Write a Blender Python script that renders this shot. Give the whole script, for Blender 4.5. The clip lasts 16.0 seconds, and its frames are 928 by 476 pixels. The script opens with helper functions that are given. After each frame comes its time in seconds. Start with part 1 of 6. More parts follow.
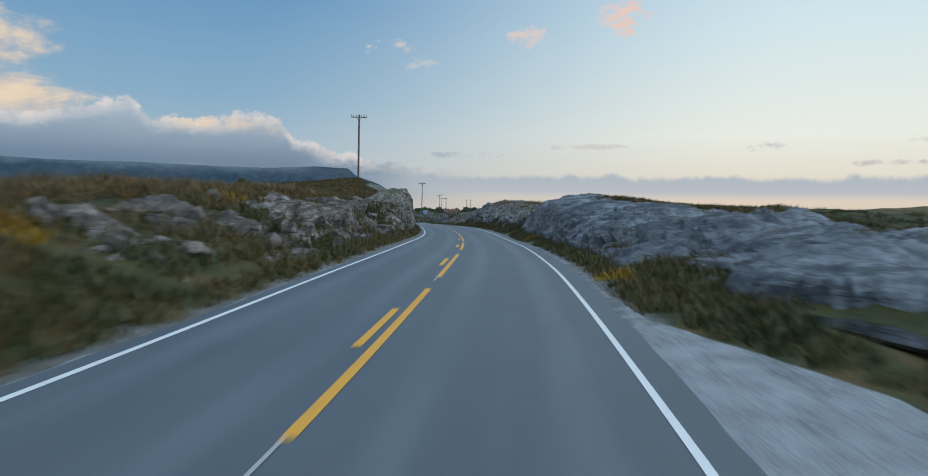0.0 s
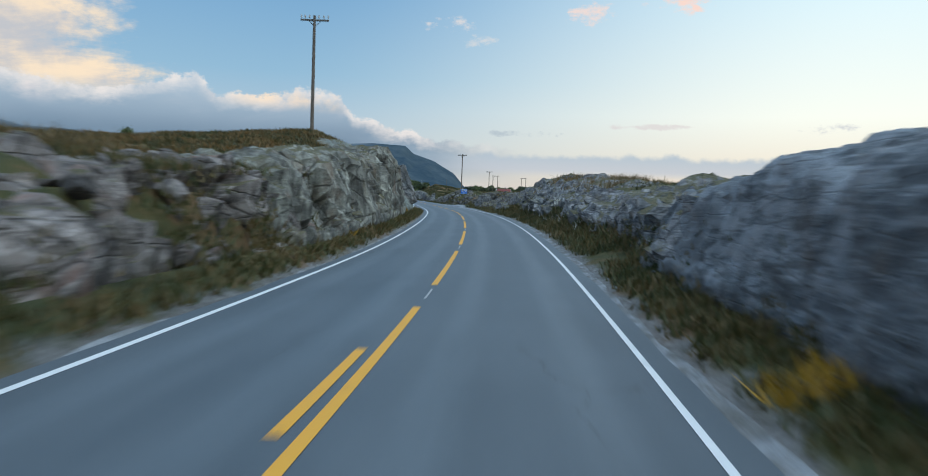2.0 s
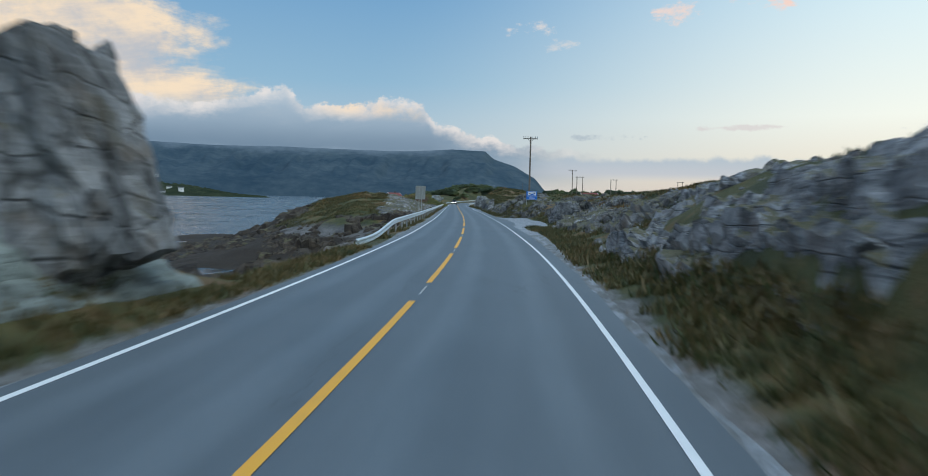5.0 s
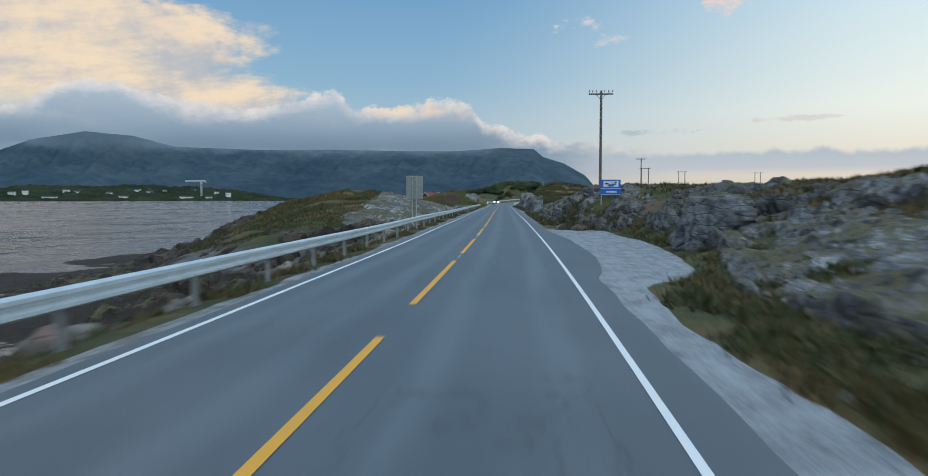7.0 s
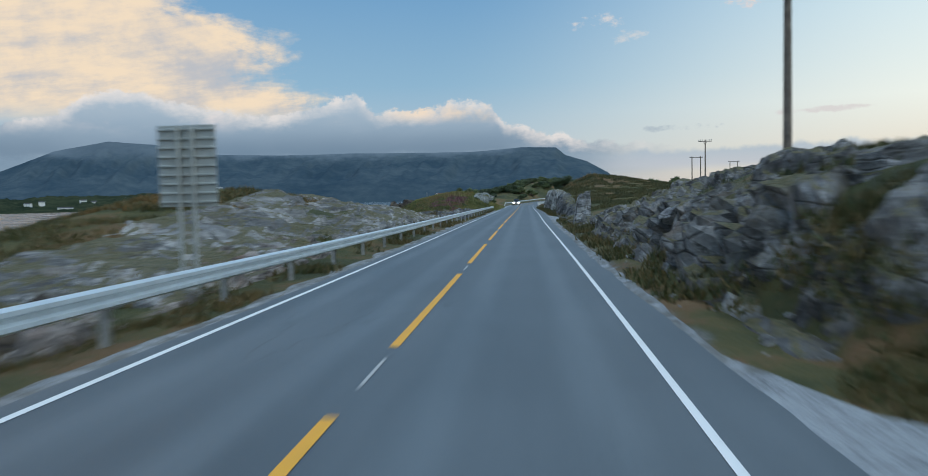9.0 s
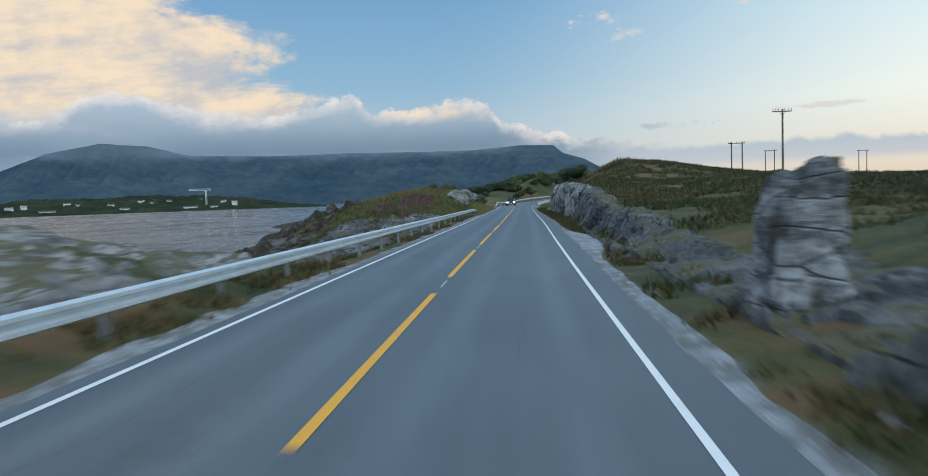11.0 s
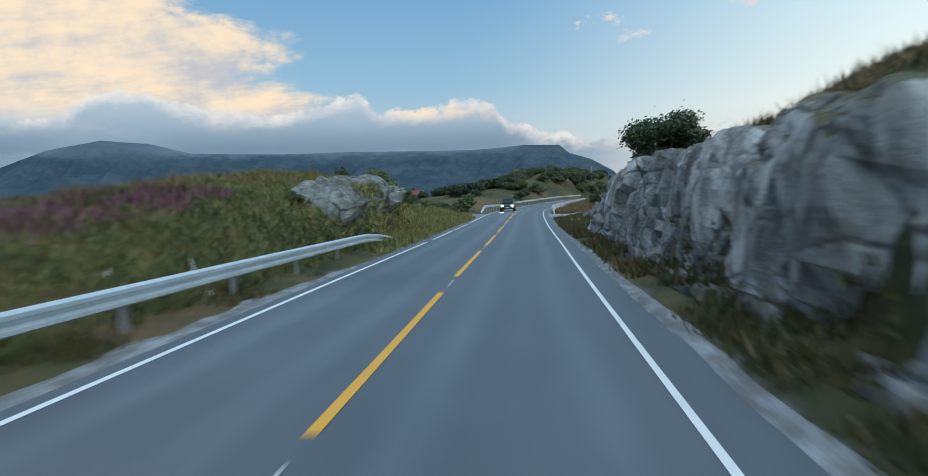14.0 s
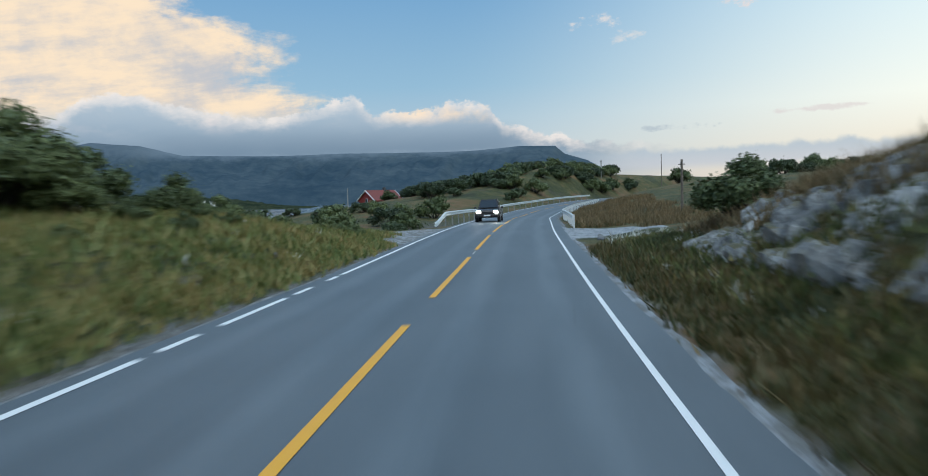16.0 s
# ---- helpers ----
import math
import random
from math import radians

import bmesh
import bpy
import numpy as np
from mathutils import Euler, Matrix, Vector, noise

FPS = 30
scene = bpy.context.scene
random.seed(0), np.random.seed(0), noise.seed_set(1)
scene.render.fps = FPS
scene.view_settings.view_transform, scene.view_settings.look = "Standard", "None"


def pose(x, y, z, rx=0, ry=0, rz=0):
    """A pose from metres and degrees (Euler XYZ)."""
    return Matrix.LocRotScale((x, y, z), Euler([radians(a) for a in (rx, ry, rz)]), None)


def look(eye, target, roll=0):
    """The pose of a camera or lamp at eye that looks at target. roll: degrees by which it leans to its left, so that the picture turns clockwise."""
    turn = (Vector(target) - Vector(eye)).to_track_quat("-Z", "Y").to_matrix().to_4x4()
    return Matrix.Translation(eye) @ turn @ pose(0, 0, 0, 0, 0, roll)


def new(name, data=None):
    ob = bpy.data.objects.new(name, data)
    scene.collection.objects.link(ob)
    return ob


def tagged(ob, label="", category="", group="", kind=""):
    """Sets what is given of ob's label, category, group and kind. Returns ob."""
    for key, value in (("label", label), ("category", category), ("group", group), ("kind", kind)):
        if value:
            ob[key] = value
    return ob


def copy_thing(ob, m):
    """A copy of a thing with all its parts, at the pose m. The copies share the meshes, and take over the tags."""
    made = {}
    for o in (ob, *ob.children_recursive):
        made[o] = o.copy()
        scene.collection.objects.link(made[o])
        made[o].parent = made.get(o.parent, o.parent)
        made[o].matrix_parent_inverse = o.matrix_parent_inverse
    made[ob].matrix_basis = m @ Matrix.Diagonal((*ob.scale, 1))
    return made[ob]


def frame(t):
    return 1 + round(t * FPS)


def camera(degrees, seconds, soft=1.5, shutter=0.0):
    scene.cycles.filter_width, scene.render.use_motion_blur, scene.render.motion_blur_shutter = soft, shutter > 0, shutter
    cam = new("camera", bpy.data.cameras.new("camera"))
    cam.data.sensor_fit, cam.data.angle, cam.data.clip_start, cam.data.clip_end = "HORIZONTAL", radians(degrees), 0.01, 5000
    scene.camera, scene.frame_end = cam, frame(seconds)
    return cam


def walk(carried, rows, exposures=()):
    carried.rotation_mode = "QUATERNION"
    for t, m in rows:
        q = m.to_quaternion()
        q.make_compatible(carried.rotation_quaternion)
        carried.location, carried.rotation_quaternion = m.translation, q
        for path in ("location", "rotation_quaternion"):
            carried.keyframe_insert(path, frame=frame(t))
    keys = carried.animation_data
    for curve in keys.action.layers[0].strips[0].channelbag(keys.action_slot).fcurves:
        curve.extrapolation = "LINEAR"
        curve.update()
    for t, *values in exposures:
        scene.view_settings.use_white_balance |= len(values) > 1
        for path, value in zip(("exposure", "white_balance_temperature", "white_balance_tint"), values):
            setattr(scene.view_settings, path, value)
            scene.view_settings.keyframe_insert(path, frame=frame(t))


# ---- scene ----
# ---- camera ----
cam = camera(65.47, 16.0, soft=0.9, shutter=0.45)
PATH = [
    (0.0, pose(1.824, 0.242, 1.610, 88.370, 0, -3.399) @ pose(0, 0, 0, 0, 0, 1.104)),
    (0.5, pose(3.053, 10.115, 1.857, 87.541, 0, -2.134) @ pose(0, 0, 0, 0, 0, 1.222)),
    (1.0, pose(4.095, 20.009, 2.074, 86.888, 0, -0.772) @ pose(0, 0, 0, 0, 0, 1.669)),
    (1.5, pose(4.999, 29.922, 2.098, 86.625, 0, 0.047) @ pose(0, 0, 0, 0, 0, 1.932)),
    (2.0, pose(5.672, 39.848, 2.068, 86.579, 0, 0.996) @ pose(0, 0, 0, 0, 0, 2.130)),
    (2.5, pose(6.211, 49.779, 2.032, 86.594, 0, 1.907) @ pose(0, 0, 0, 0, 0, 2.221)),
    (3.0, pose(6.563, 59.720, 2.067, 86.656, 0, 2.894) @ pose(0, 0, 0, 0, 0, 2.051)),
    (3.5, pose(6.795, 69.348, 2.125, 86.765, 0, 4.154) @ pose(0, 0, 0, 0, 0, 1.558)),
    (4.0, pose(6.806, 78.981, 2.190, 86.854, 0, 5.309) @ pose(0, 0, 0, 0, 0, 1.557)),
    (4.5, pose(6.593, 88.880, 2.216, 86.881, 0, 6.426) @ pose(0, 0, 0, 0, 0, 1.499)),
    (5.0, pose(6.217, 98.778, 2.219, 86.846, 0, 7.505) @ pose(0, 0, 0, 0, 0, 1.385)),
    (5.5, pose(5.650, 108.672, 2.203, 86.784, 0, 8.548) @ pose(0, 0, 0, 0, 0, 1.198)),
    (6.0, pose(4.881, 118.552, 2.176, 86.729, 0, 9.560) @ pose(0, 0, 0, 0, 0, 0.923)),
    (6.5, pose(3.924, 128.410, 2.139, 86.717, 0, 10.543) @ pose(0, 0, 0, 0, 0, 0.543)),
    (7.0, pose(2.799, 138.249, 2.093, 86.747, 0, 11.497) @ pose(0, 0, 0, 0, 0, 0.057)),
    (7.5, pose(1.551, 148.073, 2.069, 86.780, 0, 12.255) @ pose(0, 0, 0, 0, 0, -0.344)),
    (8.0, pose(0.244, 157.885, 2.047, 86.793, 0, 12.824) @ pose(0, 0, 0, 0, 0, -0.650)),
    (8.5, pose(-1.115, 167.689, 2.015, 86.809, 0, 13.216) @ pose(0, 0, 0, 0, 0, -1.061)),
    (9.0, pose(-2.507, 177.486, 1.984, 86.837, 0, 13.378) @ pose(0, 0, 0, 0, 0, -1.368)),
    (9.5, pose(-3.894, 187.320, 1.956, 86.896, 0, 13.439) @ pose(0, 0, 0, 0, 0, -1.600)),
    (10.0, pose(-5.315, 197.148, 1.933, 86.897, 0, 13.423) @ pose(0, 0, 0, 0, 0, -1.770)),
    (10.5, pose(-6.760, 206.970, 1.910, 86.842, 0, 13.328) @ pose(0, 0, 0, 0, 0, -1.878)),
    (11.0, pose(-8.211, 216.789, 1.883, 86.768, 0, 13.215) @ pose(0, 0, 0, 0, 0, -1.943)),
    (11.5, pose(-9.658, 226.606, 1.853, 86.713, 0, 13.143) @ pose(0, 0, 0, 0, 0, -1.987)),
    (12.0, pose(-11.091, 236.423, 1.820, 86.716, 0, 13.173) @ pose(0, 0, 0, 0, 0, -2.028)),
    (12.5, pose(-12.497, 246.243, 1.788, 86.777, 0, 13.304) @ pose(0, 0, 0, 0, 0, -2.068)),
    (13.0, pose(-13.924, 256.063, 1.763, 86.846, 0, 13.477) @ pose(0, 0, 0, 0, 0, -1.988)),
    (13.5, pose(-15.365, 265.963, 1.738, 86.834, 0, 13.553) @ pose(0, 0, 0, 0, 0, -1.773)),
    (14.0, pose(-16.859, 275.857, 1.704, 86.785, 0, 13.618) @ pose(0, 0, 0, 0, 0, -1.565)),
    (14.5, pose(-18.381, 285.744, 1.650, 86.783, 0, 13.641) @ pose(0, 0, 0, 0, 0, -1.590)),
    (15.0, pose(-19.854, 295.631, 1.596, 86.811, 0, 13.618) @ pose(0, 0, 0, 0, 0, -1.759)),
    (15.5, pose(-21.290, 305.523, 1.542, 86.883, 0, 13.436) @ pose(0, 0, 0, 0, 0, -1.836)),
    (16.0, pose(-22.731, 315.427, 1.484, 86.908, 0, 13.282) @ pose(0, 0, 0, 0, 0, -1.779)),
]
walk(cam, PATH, exposures=[(0.0, -0.20, 6260.0, 2.0), (1.0, -0.04, 6260.0, 1.0), (2.5, 0.08, 6260.0, 1.0), (7.0, -0.07, 6260.0, 1.0), (9.0, -0.05, 6260.0, 1.0), (13.5, 0.08, 6260.0, 0.0), (15.0, 0.11, 6280.0, -3.0), (16.0, 0.08, 6330.0, 1.0)])

# ---- the road's axis: headings, heights and cross-fall every 15 m ----
AXIS_S = np.arange(-10.0, 486.0, 15.0)
HEADING = [-9.34, -7.72, -6.05, -4.02, -2.38, -0.7, 0.96, 2.38, 4.13, 5.82, 6.9, 7.45, 7.88, 8.17, 8.44, 8.51, 8.44, 8.22, 8.13, 8.39, 8.57, 8.26, 8.57, 8.17, 7.94, 6.82, 6.8, 3.11, -0.82, -4.01, -6.74, -9.65, -12.72, -15.82]
HEIGHT = [-0.488, -0.152, 0.186, 0.231, 0.174, 0.197, 0.281, 0.317, 0.31, 0.273, 0.21, 0.187, 0.143, 0.112, 0.067, 0.022, -0.023, -0.066, -0.103, -0.149, -0.217, -0.295, -0.364, -0.375, -0.293, -0.278, -0.378, -0.503, -0.286, -0.08, 0.204, 0.445, 0.599, 0.696]
FALL = [0.011, 0.006, -0.005, 0.014, 0.012, -0.013, -0.02, -0.014, -0.007, -0.002, -0.0, 0.004, 0.006, 0.015, 0.009, 0.004, 0.005, 0.008, 0.009, 0.007, 0.013, 0.015, 0.021, 0.02, 0.02, 0.021, 0.023, 0.024, 0.025, 0.026, 0.027, 0.028, 0.029, 0.03]

# ---- world: dusk sky with broken cloud, low sun behind thin cloud ----


class Nodes:
    """Short way to write node arithmetic."""

    def __init__(self, tree):
        self.t = tree

    def node(self, kind, **props):
        n = self.t.nodes.new(kind)
        for k, v in props.items():
            setattr(n, k, v)
        return n

    def put(self, socket, value):
        if isinstance(value, bpy.types.NodeSocket):
            self.t.links.new(value, socket)
        else:
            socket.default_value = value

    def m(self, op, a, b=0.0, c=0.0):
        n = self.node("ShaderNodeMath", operation=op)
        for s, v in zip(n.inputs, (a, b, c)):
            self.put(s, v)
        return n.outputs[0]

    def add(self, *v):
        out = v[0]
        for w in v[1:]:
            out = self.m("ADD", out, w)
        return out

    def mul(self, *v):
        out = v[0]
        for w in v[1:]:
            out = self.m("MULTIPLY", out, w)
        return out

    def sub(self, a, b):
        return self.m("SUBTRACT", a, b)

    def step(self, v, a, b):
        """Smooth rise from 0 at a to 1 at b (or fall, where a > b)."""
        n = self.node("ShaderNodeMapRange", interpolation_type="SMOOTHSTEP")
        lo, hi, x0, x1 = (a, b, 0.0, 1.0) if a < b else (b, a, 1.0, 0.0)
        for s, w in zip(n.inputs[:5], (v, lo, hi, x0, x1)):
            self.put(s, w)
        return n.outputs[0]

    def mix(self, f, a, b):
        n = self.node("ShaderNodeMix", data_type="RGBA")
        self.put(n.inputs[0], f)
        for s, v in zip(n.inputs[6:8], (a, b)):
            self.put(s, (*v, 1.0) if isinstance(v, tuple) and len(v) == 3 else v)
        return n.outputs[2]

    def noise(self, vec, scale, detail=4.0, rough=0.55, warp=0.0):
        n = self.node("ShaderNodeTexNoise")
        self.put(n.inputs["Vector"], vec)
        n.inputs["Scale"].default_value, n.inputs["Detail"].default_value = scale, detail
        n.inputs["Roughness"].default_value, n.inputs["Distortion"].default_value = rough, warp
        return n.outputs[0]

    def ramp(self, v, *stops):
        n = self.node("ShaderNodeValToRGB")
        self.put(n.inputs[0], v)
        e = n.color_ramp.elements
        while len(e) < len(stops):
            e.new(0.5)
        for el, (p, c) in zip(e, stops):
            el.position, el.color = p, (*c, 1.0)
        return n.outputs[0]

    def xyz(self, x, y, z):
        n = self.node("ShaderNodeCombineXYZ")
        for s, v in zip(n.inputs, (x, y, z)):
            self.put(s, v)
        return n.outputs[0]

    def scaled(self, vec, s):
        n = self.node("ShaderNodeMapping")
        self.put(n.inputs["Vector"], vec)
        n.inputs["Scale"].default_value = s
        return n.outputs[0]


def _add_vec(self, a, b):
    n = self.node("ShaderNodeVectorMath", operation="ADD")
    self.put(n.inputs[0], a)
    self.put(n.inputs[1], b)
    return n.outputs[0]


def _noise_vec(self, vec, scale, amount):
    n = self.node("ShaderNodeTexNoise")
    self.put(n.inputs["Vector"], vec)
    n.inputs["Scale"].default_value, n.inputs["Detail"].default_value = scale, 4.0
    s = self.node("ShaderNodeVectorMath", operation="SCALE")
    self.put(s.inputs[0], n.outputs["Color"])
    s.inputs["Scale"].default_value = amount
    return s.outputs[0]


Nodes.add_vec, Nodes.noise_vec = _add_vec, _noise_vec


def build_world():
    world = bpy.data.worlds.new("dusk_sky")
    scene.world = world
    world.use_nodes = True
    tree = world.node_tree
    tree.nodes.clear()
    N = Nodes(tree)
    way = N.node("ShaderNodeTexCoord").outputs["Generated"]
    sep = N.node("ShaderNodeSeparateXYZ")
    N.put(sep.inputs[0], way)
    x, y, z = sep.outputs
    az = N.mul(N.m("ARCTAN2", N.mul(x, -1.0), y), 57.296)
    el = N.mul(N.m("ARCSINE", z), 57.296)

    sky = N.node("ShaderNodeTexSky", sky_type="NISHITA", sun_disc=False)
    sky.sun_elevation, sky.sun_rotation = radians(SUN_EL), radians(SUN_AZ)
    sky.air_density, sky.dust_density, sky.ozone_density = 1.0, 1.2, 2.0
    scaled_sky = N.node("ShaderNodeVectorMath", operation="SCALE")
    N.put(scaled_sky.inputs[0], sky.outputs[0])
    scaled_sky.inputs["Scale"].default_value = SKY_STRENGTH

    # clear air: blue away from the sunset, pale and warm towards it
    e01 = N.m("DIVIDE", N.m("MAXIMUM", el, 0.0), 40.0)
    cool = N.ramp(e01, (0.0, (0.62, 0.60, 0.62)), (0.10, (0.50, 0.57, 0.66)), (0.22, (0.31, 0.48, 0.66)), (0.40, (0.19, 0.37, 0.62)), (1.0, (0.30, 0.48, 0.78)))
    warm = N.ramp(e01, (0.0, (0.90, 0.66, 0.53)), (0.06, (0.97, 0.80, 0.66)), (0.16, (1.08, 1.02, 0.92)), (0.36, (0.86, 0.97, 1.02)), (1.0, (0.40, 0.58, 0.86)))
    side = N.add(N.mul(az, -1.0), N.mul(el, -0.35))
    clear = N.mix(N.step(side, -20.0, 26.0), cool, warm)
    clear = N.mix(0.12, clear, scaled_sky.outputs[0])

    big = N.sub(N.noise(way, 7.0, 6.0, 0.6), 0.5)
    fine = N.sub(N.noise(way, 26.0, 6.0, 0.62), 0.5)
    wisp = N.sub(N.noise(N.scaled(way, (1.0, 1.0, 2.2)), 70.0, 6.0, 0.62), 0.5)
    flat = N.sub(N.noise(N.scaled(way, (1.0, 1.0, 3.0)), 6.5, 7.0, 0.58, 0.5), 0.5)
    # feathers drawn out along the wind
    feather = N.sub(N.noise(N.add_vec(N.xyz(N.mul(N.add(az, N.mul(el, -1.6)), 0.035), N.mul(N.add(el, N.mul(az, 0.25)), 0.22), 0.0), N.noise_vec(way, 9.0, 0.16)), 2.6, 7.0, 0.62), 0.5)
    col = clear

    # high warm cloud sheet over the mountains
    edge = N.add(26.5, N.mul(N.m("MAXIMUM", N.sub(el, 11.0), 0.0), 2.0), N.mul(N.m("MAXIMUM", N.sub(9.0, el), 0.0), -1.5))
    sheet = N.add(N.mul(N.sub(az, edge), 0.17), N.mul(flat, 2.2), N.mul(fine, 1.0))
    sheet = N.mul(N.step(N.add(sheet, N.mul(feather, 1.1), N.mul(wisp, 0.25)), -0.25, 0.55), N.step(el, 5.0, 7.5), N.step(az, 120.0, 75.0), N.step(el, 50.0, 28.0))
    tone = N.step(N.add(N.mul(flat, 1.9), N.mul(fine, 0.9), N.mul(big, 1.2), N.mul(feather, 1.7)), -0.62, 0.30)
    warm_cloud = N.mix(tone, (0.56, 0.53, 0.57), (0.99, 0.75, 0.56))
    col = N.mix(N.mul(sheet, 0.97), col, warm_cloud)

    # grey bank lying on the mountains, lit pink along its top
    tops = ((0.0, 0.0), (0.2, 0.3), (0.25, 0.4), (0.2875, 0.45), (0.325, 0.53), (0.375, 0.6), (0.3875, 0.76), (0.425, 0.78), (0.4625, 0.7), (0.5, 0.69), (0.519, 0.85), (0.544, 0.79), (0.6, 0.7), (0.656, 0.66), (0.681, 0.76), (0.7125, 0.86), (0.744, 0.83), (0.775, 0.71), (0.8125, 0.62), (1.0, 0.66))
    top = N.ramp(N.m("DIVIDE", N.add(az, 20.0), 80.0), *((a, (b, b, b)) for a, b in tops))
    puff = N.node("ShaderNodeTexVoronoi", feature="SMOOTH_F1")
    N.put(puff.inputs["Vector"], way)
    puff.inputs["Scale"].default_value = 15.0
    lump = N.mul(N.sub(0.45, puff.outputs["Distance"]), 1.6)
    rise = N.sub(N.add(N.mul(top, 10.0), N.mul(big, 0.9), N.mul(fine, 2.0), N.mul(wisp, 1.1), lump, -0.25), el)
    bank = N.mul(N.step(rise, -0.14, 0.28), N.step(el, 0.5, 2.5), N.step(az, -6.0, 6.0), N.step(az, 110.0, 70.0))
    lit = N.mul(N.step(rise, 1.5, 0.05), N.step(N.add(fine, N.mul(big, 0.8)), -0.30, 0.22))
    bank_col = N.mix(N.step(el, 3.5, 8.0), (0.20, 0.275, 0.385), (0.43, 0.51, 0.63))
    bank_col = N.mix(N.mul(N.step(flat, -0.25, 0.25), 0.5), bank_col, (0.40, 0.46, 0.56))
    bank_col = N.mix(N.mul(lit, 0.95), bank_col, (0.92, 0.80, 0.77))
    blush = N.mul(N.step(N.add(flat, N.mul(big, 0.7)), 0.0, 0.25), N.step(el, 4.8, 6.2))
    bank_col = N.mix(N.mul(blush, 0.55), bank_col, (0.76, 0.65, 0.68))
    # part of the bank still in the last sun
    glow = N.mul(N.step(az, 8.5, 11.5), N.step(az, 21.0, 16.0), N.step(el, 5.7, 6.8), N.step(N.add(flat, fine), -0.22, 0.18))
    bank_col = N.mix(N.mul(glow, 0.85), bank_col, (1.0, 0.74, 0.55))
    col = N.mix(N.mul(bank, 0.96), col, bank_col)

    # low bank over the sea towards the sunset
    low = N.sub(N.add(3.3, N.mul(big, 1.2), N.mul(fine, 1.4)), el)
    low = N.mul(N.step(low, -0.2, 0.35), N.step(el, 1.5, 2.3), N.step(az, 6.0, -2.0), N.step(az, -140.0, -100.0))
    col = N.mix(N.mul(low, 0.85), col, N.mix(N.step(el, 2.0, 3.6), (0.55, 0.55, 0.62), (0.44, 0.50, 0.60)))

    # small loose clouds: azimuth, elevation, half widths, colour
    for a, e, wa, we, c, k in (
        (2.8, 13.0, 2.6, 1.0, (0.86, 0.72, 0.68), 1.0),
        (0.6, 11.9, 2.0, 0.7, (0.80, 0.70, 0.68), 0.8),
        (-15.3, 15.2, 3.6, 1.7, (0.98, 0.66, 0.58), 1.25),
        (-8.0, 14.0, 2.4, 1.0, (0.92, 0.68, 0.62), 1.1),
        (-12.6, 5.65, 5.6, 0.26, (0.70, 0.58, 0.60), 0.75),
        (-25.7, 5.6, 2.0, 0.55, (0.60, 0.58, 0.63), 1.3),
        (-33.5, 4.3, 4.0, 0.30, (0.66, 0.57, 0.56), 1.2),
        (-37.0, 5.8, 3.0, 0.30, (0.70, 0.60, 0.58), 1.1),
        (-3.0, 4.9, 4.0, 0.35, (0.46, 0.50, 0.57), 1.1),
    ):
        da = N.m("DIVIDE", N.sub(az, a), wa)
        de = N.m("DIVIDE", N.sub(el, e), we)
        r2 = N.add(N.mul(da, da), N.mul(de, de))
        body = N.step(N.add(N.sub(0.75, r2), N.mul(fine, 4.0), N.mul(wisp, 3.0), N.mul(big, 1.5)), 0.2, 1.4)
        col = N.mix(N.mul(body, 0.75 * min(k, 1.25)), col, c)

    bg = N.node("ShaderNodeBackground")
    N.put(bg.inputs["Color"], col)
    bg.inputs["Strength"].default_value = WORLD_GAIN
    out = N.node("ShaderNodeOutputWorld")
    tree.links.new(bg.outputs[0], out.inputs[0])
    world.cycles.sampling_method = "MANUAL"
    world.cycles.sample_map_resolution = 512


SUN_EL, SUN_AZ, SKY_STRENGTH, WORLD_GAIN = 66.0, 140.0, 0.1, 1.0
build_world()
sun = new("sun", bpy.data.lights.new("sun", "SUN"))
sun.data.energy, sun.data.angle, sun.data.color = 1.25, radians(60.0), (0.95, 0.98, 1.0)
sun.matrix_world = look((60 * math.sin(radians(SUN_AZ)), 60 * math.cos(radians(SUN_AZ)), 60 * math.tan(radians(SUN_EL))), (0, 0, 0))
scene.view_settings.exposure = 0.0

# ---- materials ----


def material(name):
    m = bpy.data.materials.new(name)
    m.use_nodes = True
    m.node_tree.nodes.clear()
    N = Nodes(m.node_tree)
    bsdf = N.node("ShaderNodeBsdfPrincipled")
    out = N.node("ShaderNodeOutputMaterial")
    m.node_tree.links.new(bsdf.outputs[0], out.inputs[0])
    N.bsdf = bsdf
    N.at = N.node("ShaderNodeTexCoord").outputs["Object"]
    N.place = N.node("ShaderNodeNewGeometry").outputs["Position"]
    return m, N


def bump(N, height, strength, distance=0.02):
    n = N.node("ShaderNodeBump")
    n.inputs["Strength"].default_value, n.inputs["Distance"].default_value = strength, distance
    N.put(n.inputs["Height"], height)
    N.put(N.bsdf.inputs["Normal"], n.outputs[0])


def plain(name, colour, rough=0.6, metal=0.0, spread=0.18, scale=6.0, relief=0.15):
    """A surface of one colour with grain and stains at two scales."""
    m, N = material(name)
    a = N.noise(N.at, scale, 5.0, 0.6)
    b = N.noise(N.at, scale * 9.0, 3.0, 0.6)
    v = N.add(N.mul(a, 0.65), N.mul(b, 0.35))
    dark = tuple(c * (1 - spread * 1.6) for c in colour)
    light = tuple(min(1.0, c * (1 + spread)) for c in colour)
    N.put(N.bsdf.inputs["Base Color"], N.mix(N.step(v, 0.3, 0.7), dark, light))
    N.put(N.bsdf.inputs["Roughness"], N.add(rough - 0.08, N.mul(b, 0.16)))
    N.bsdf.inputs["Metallic"].default_value = metal
    bump(N, b, relief, 0.01)
    return m


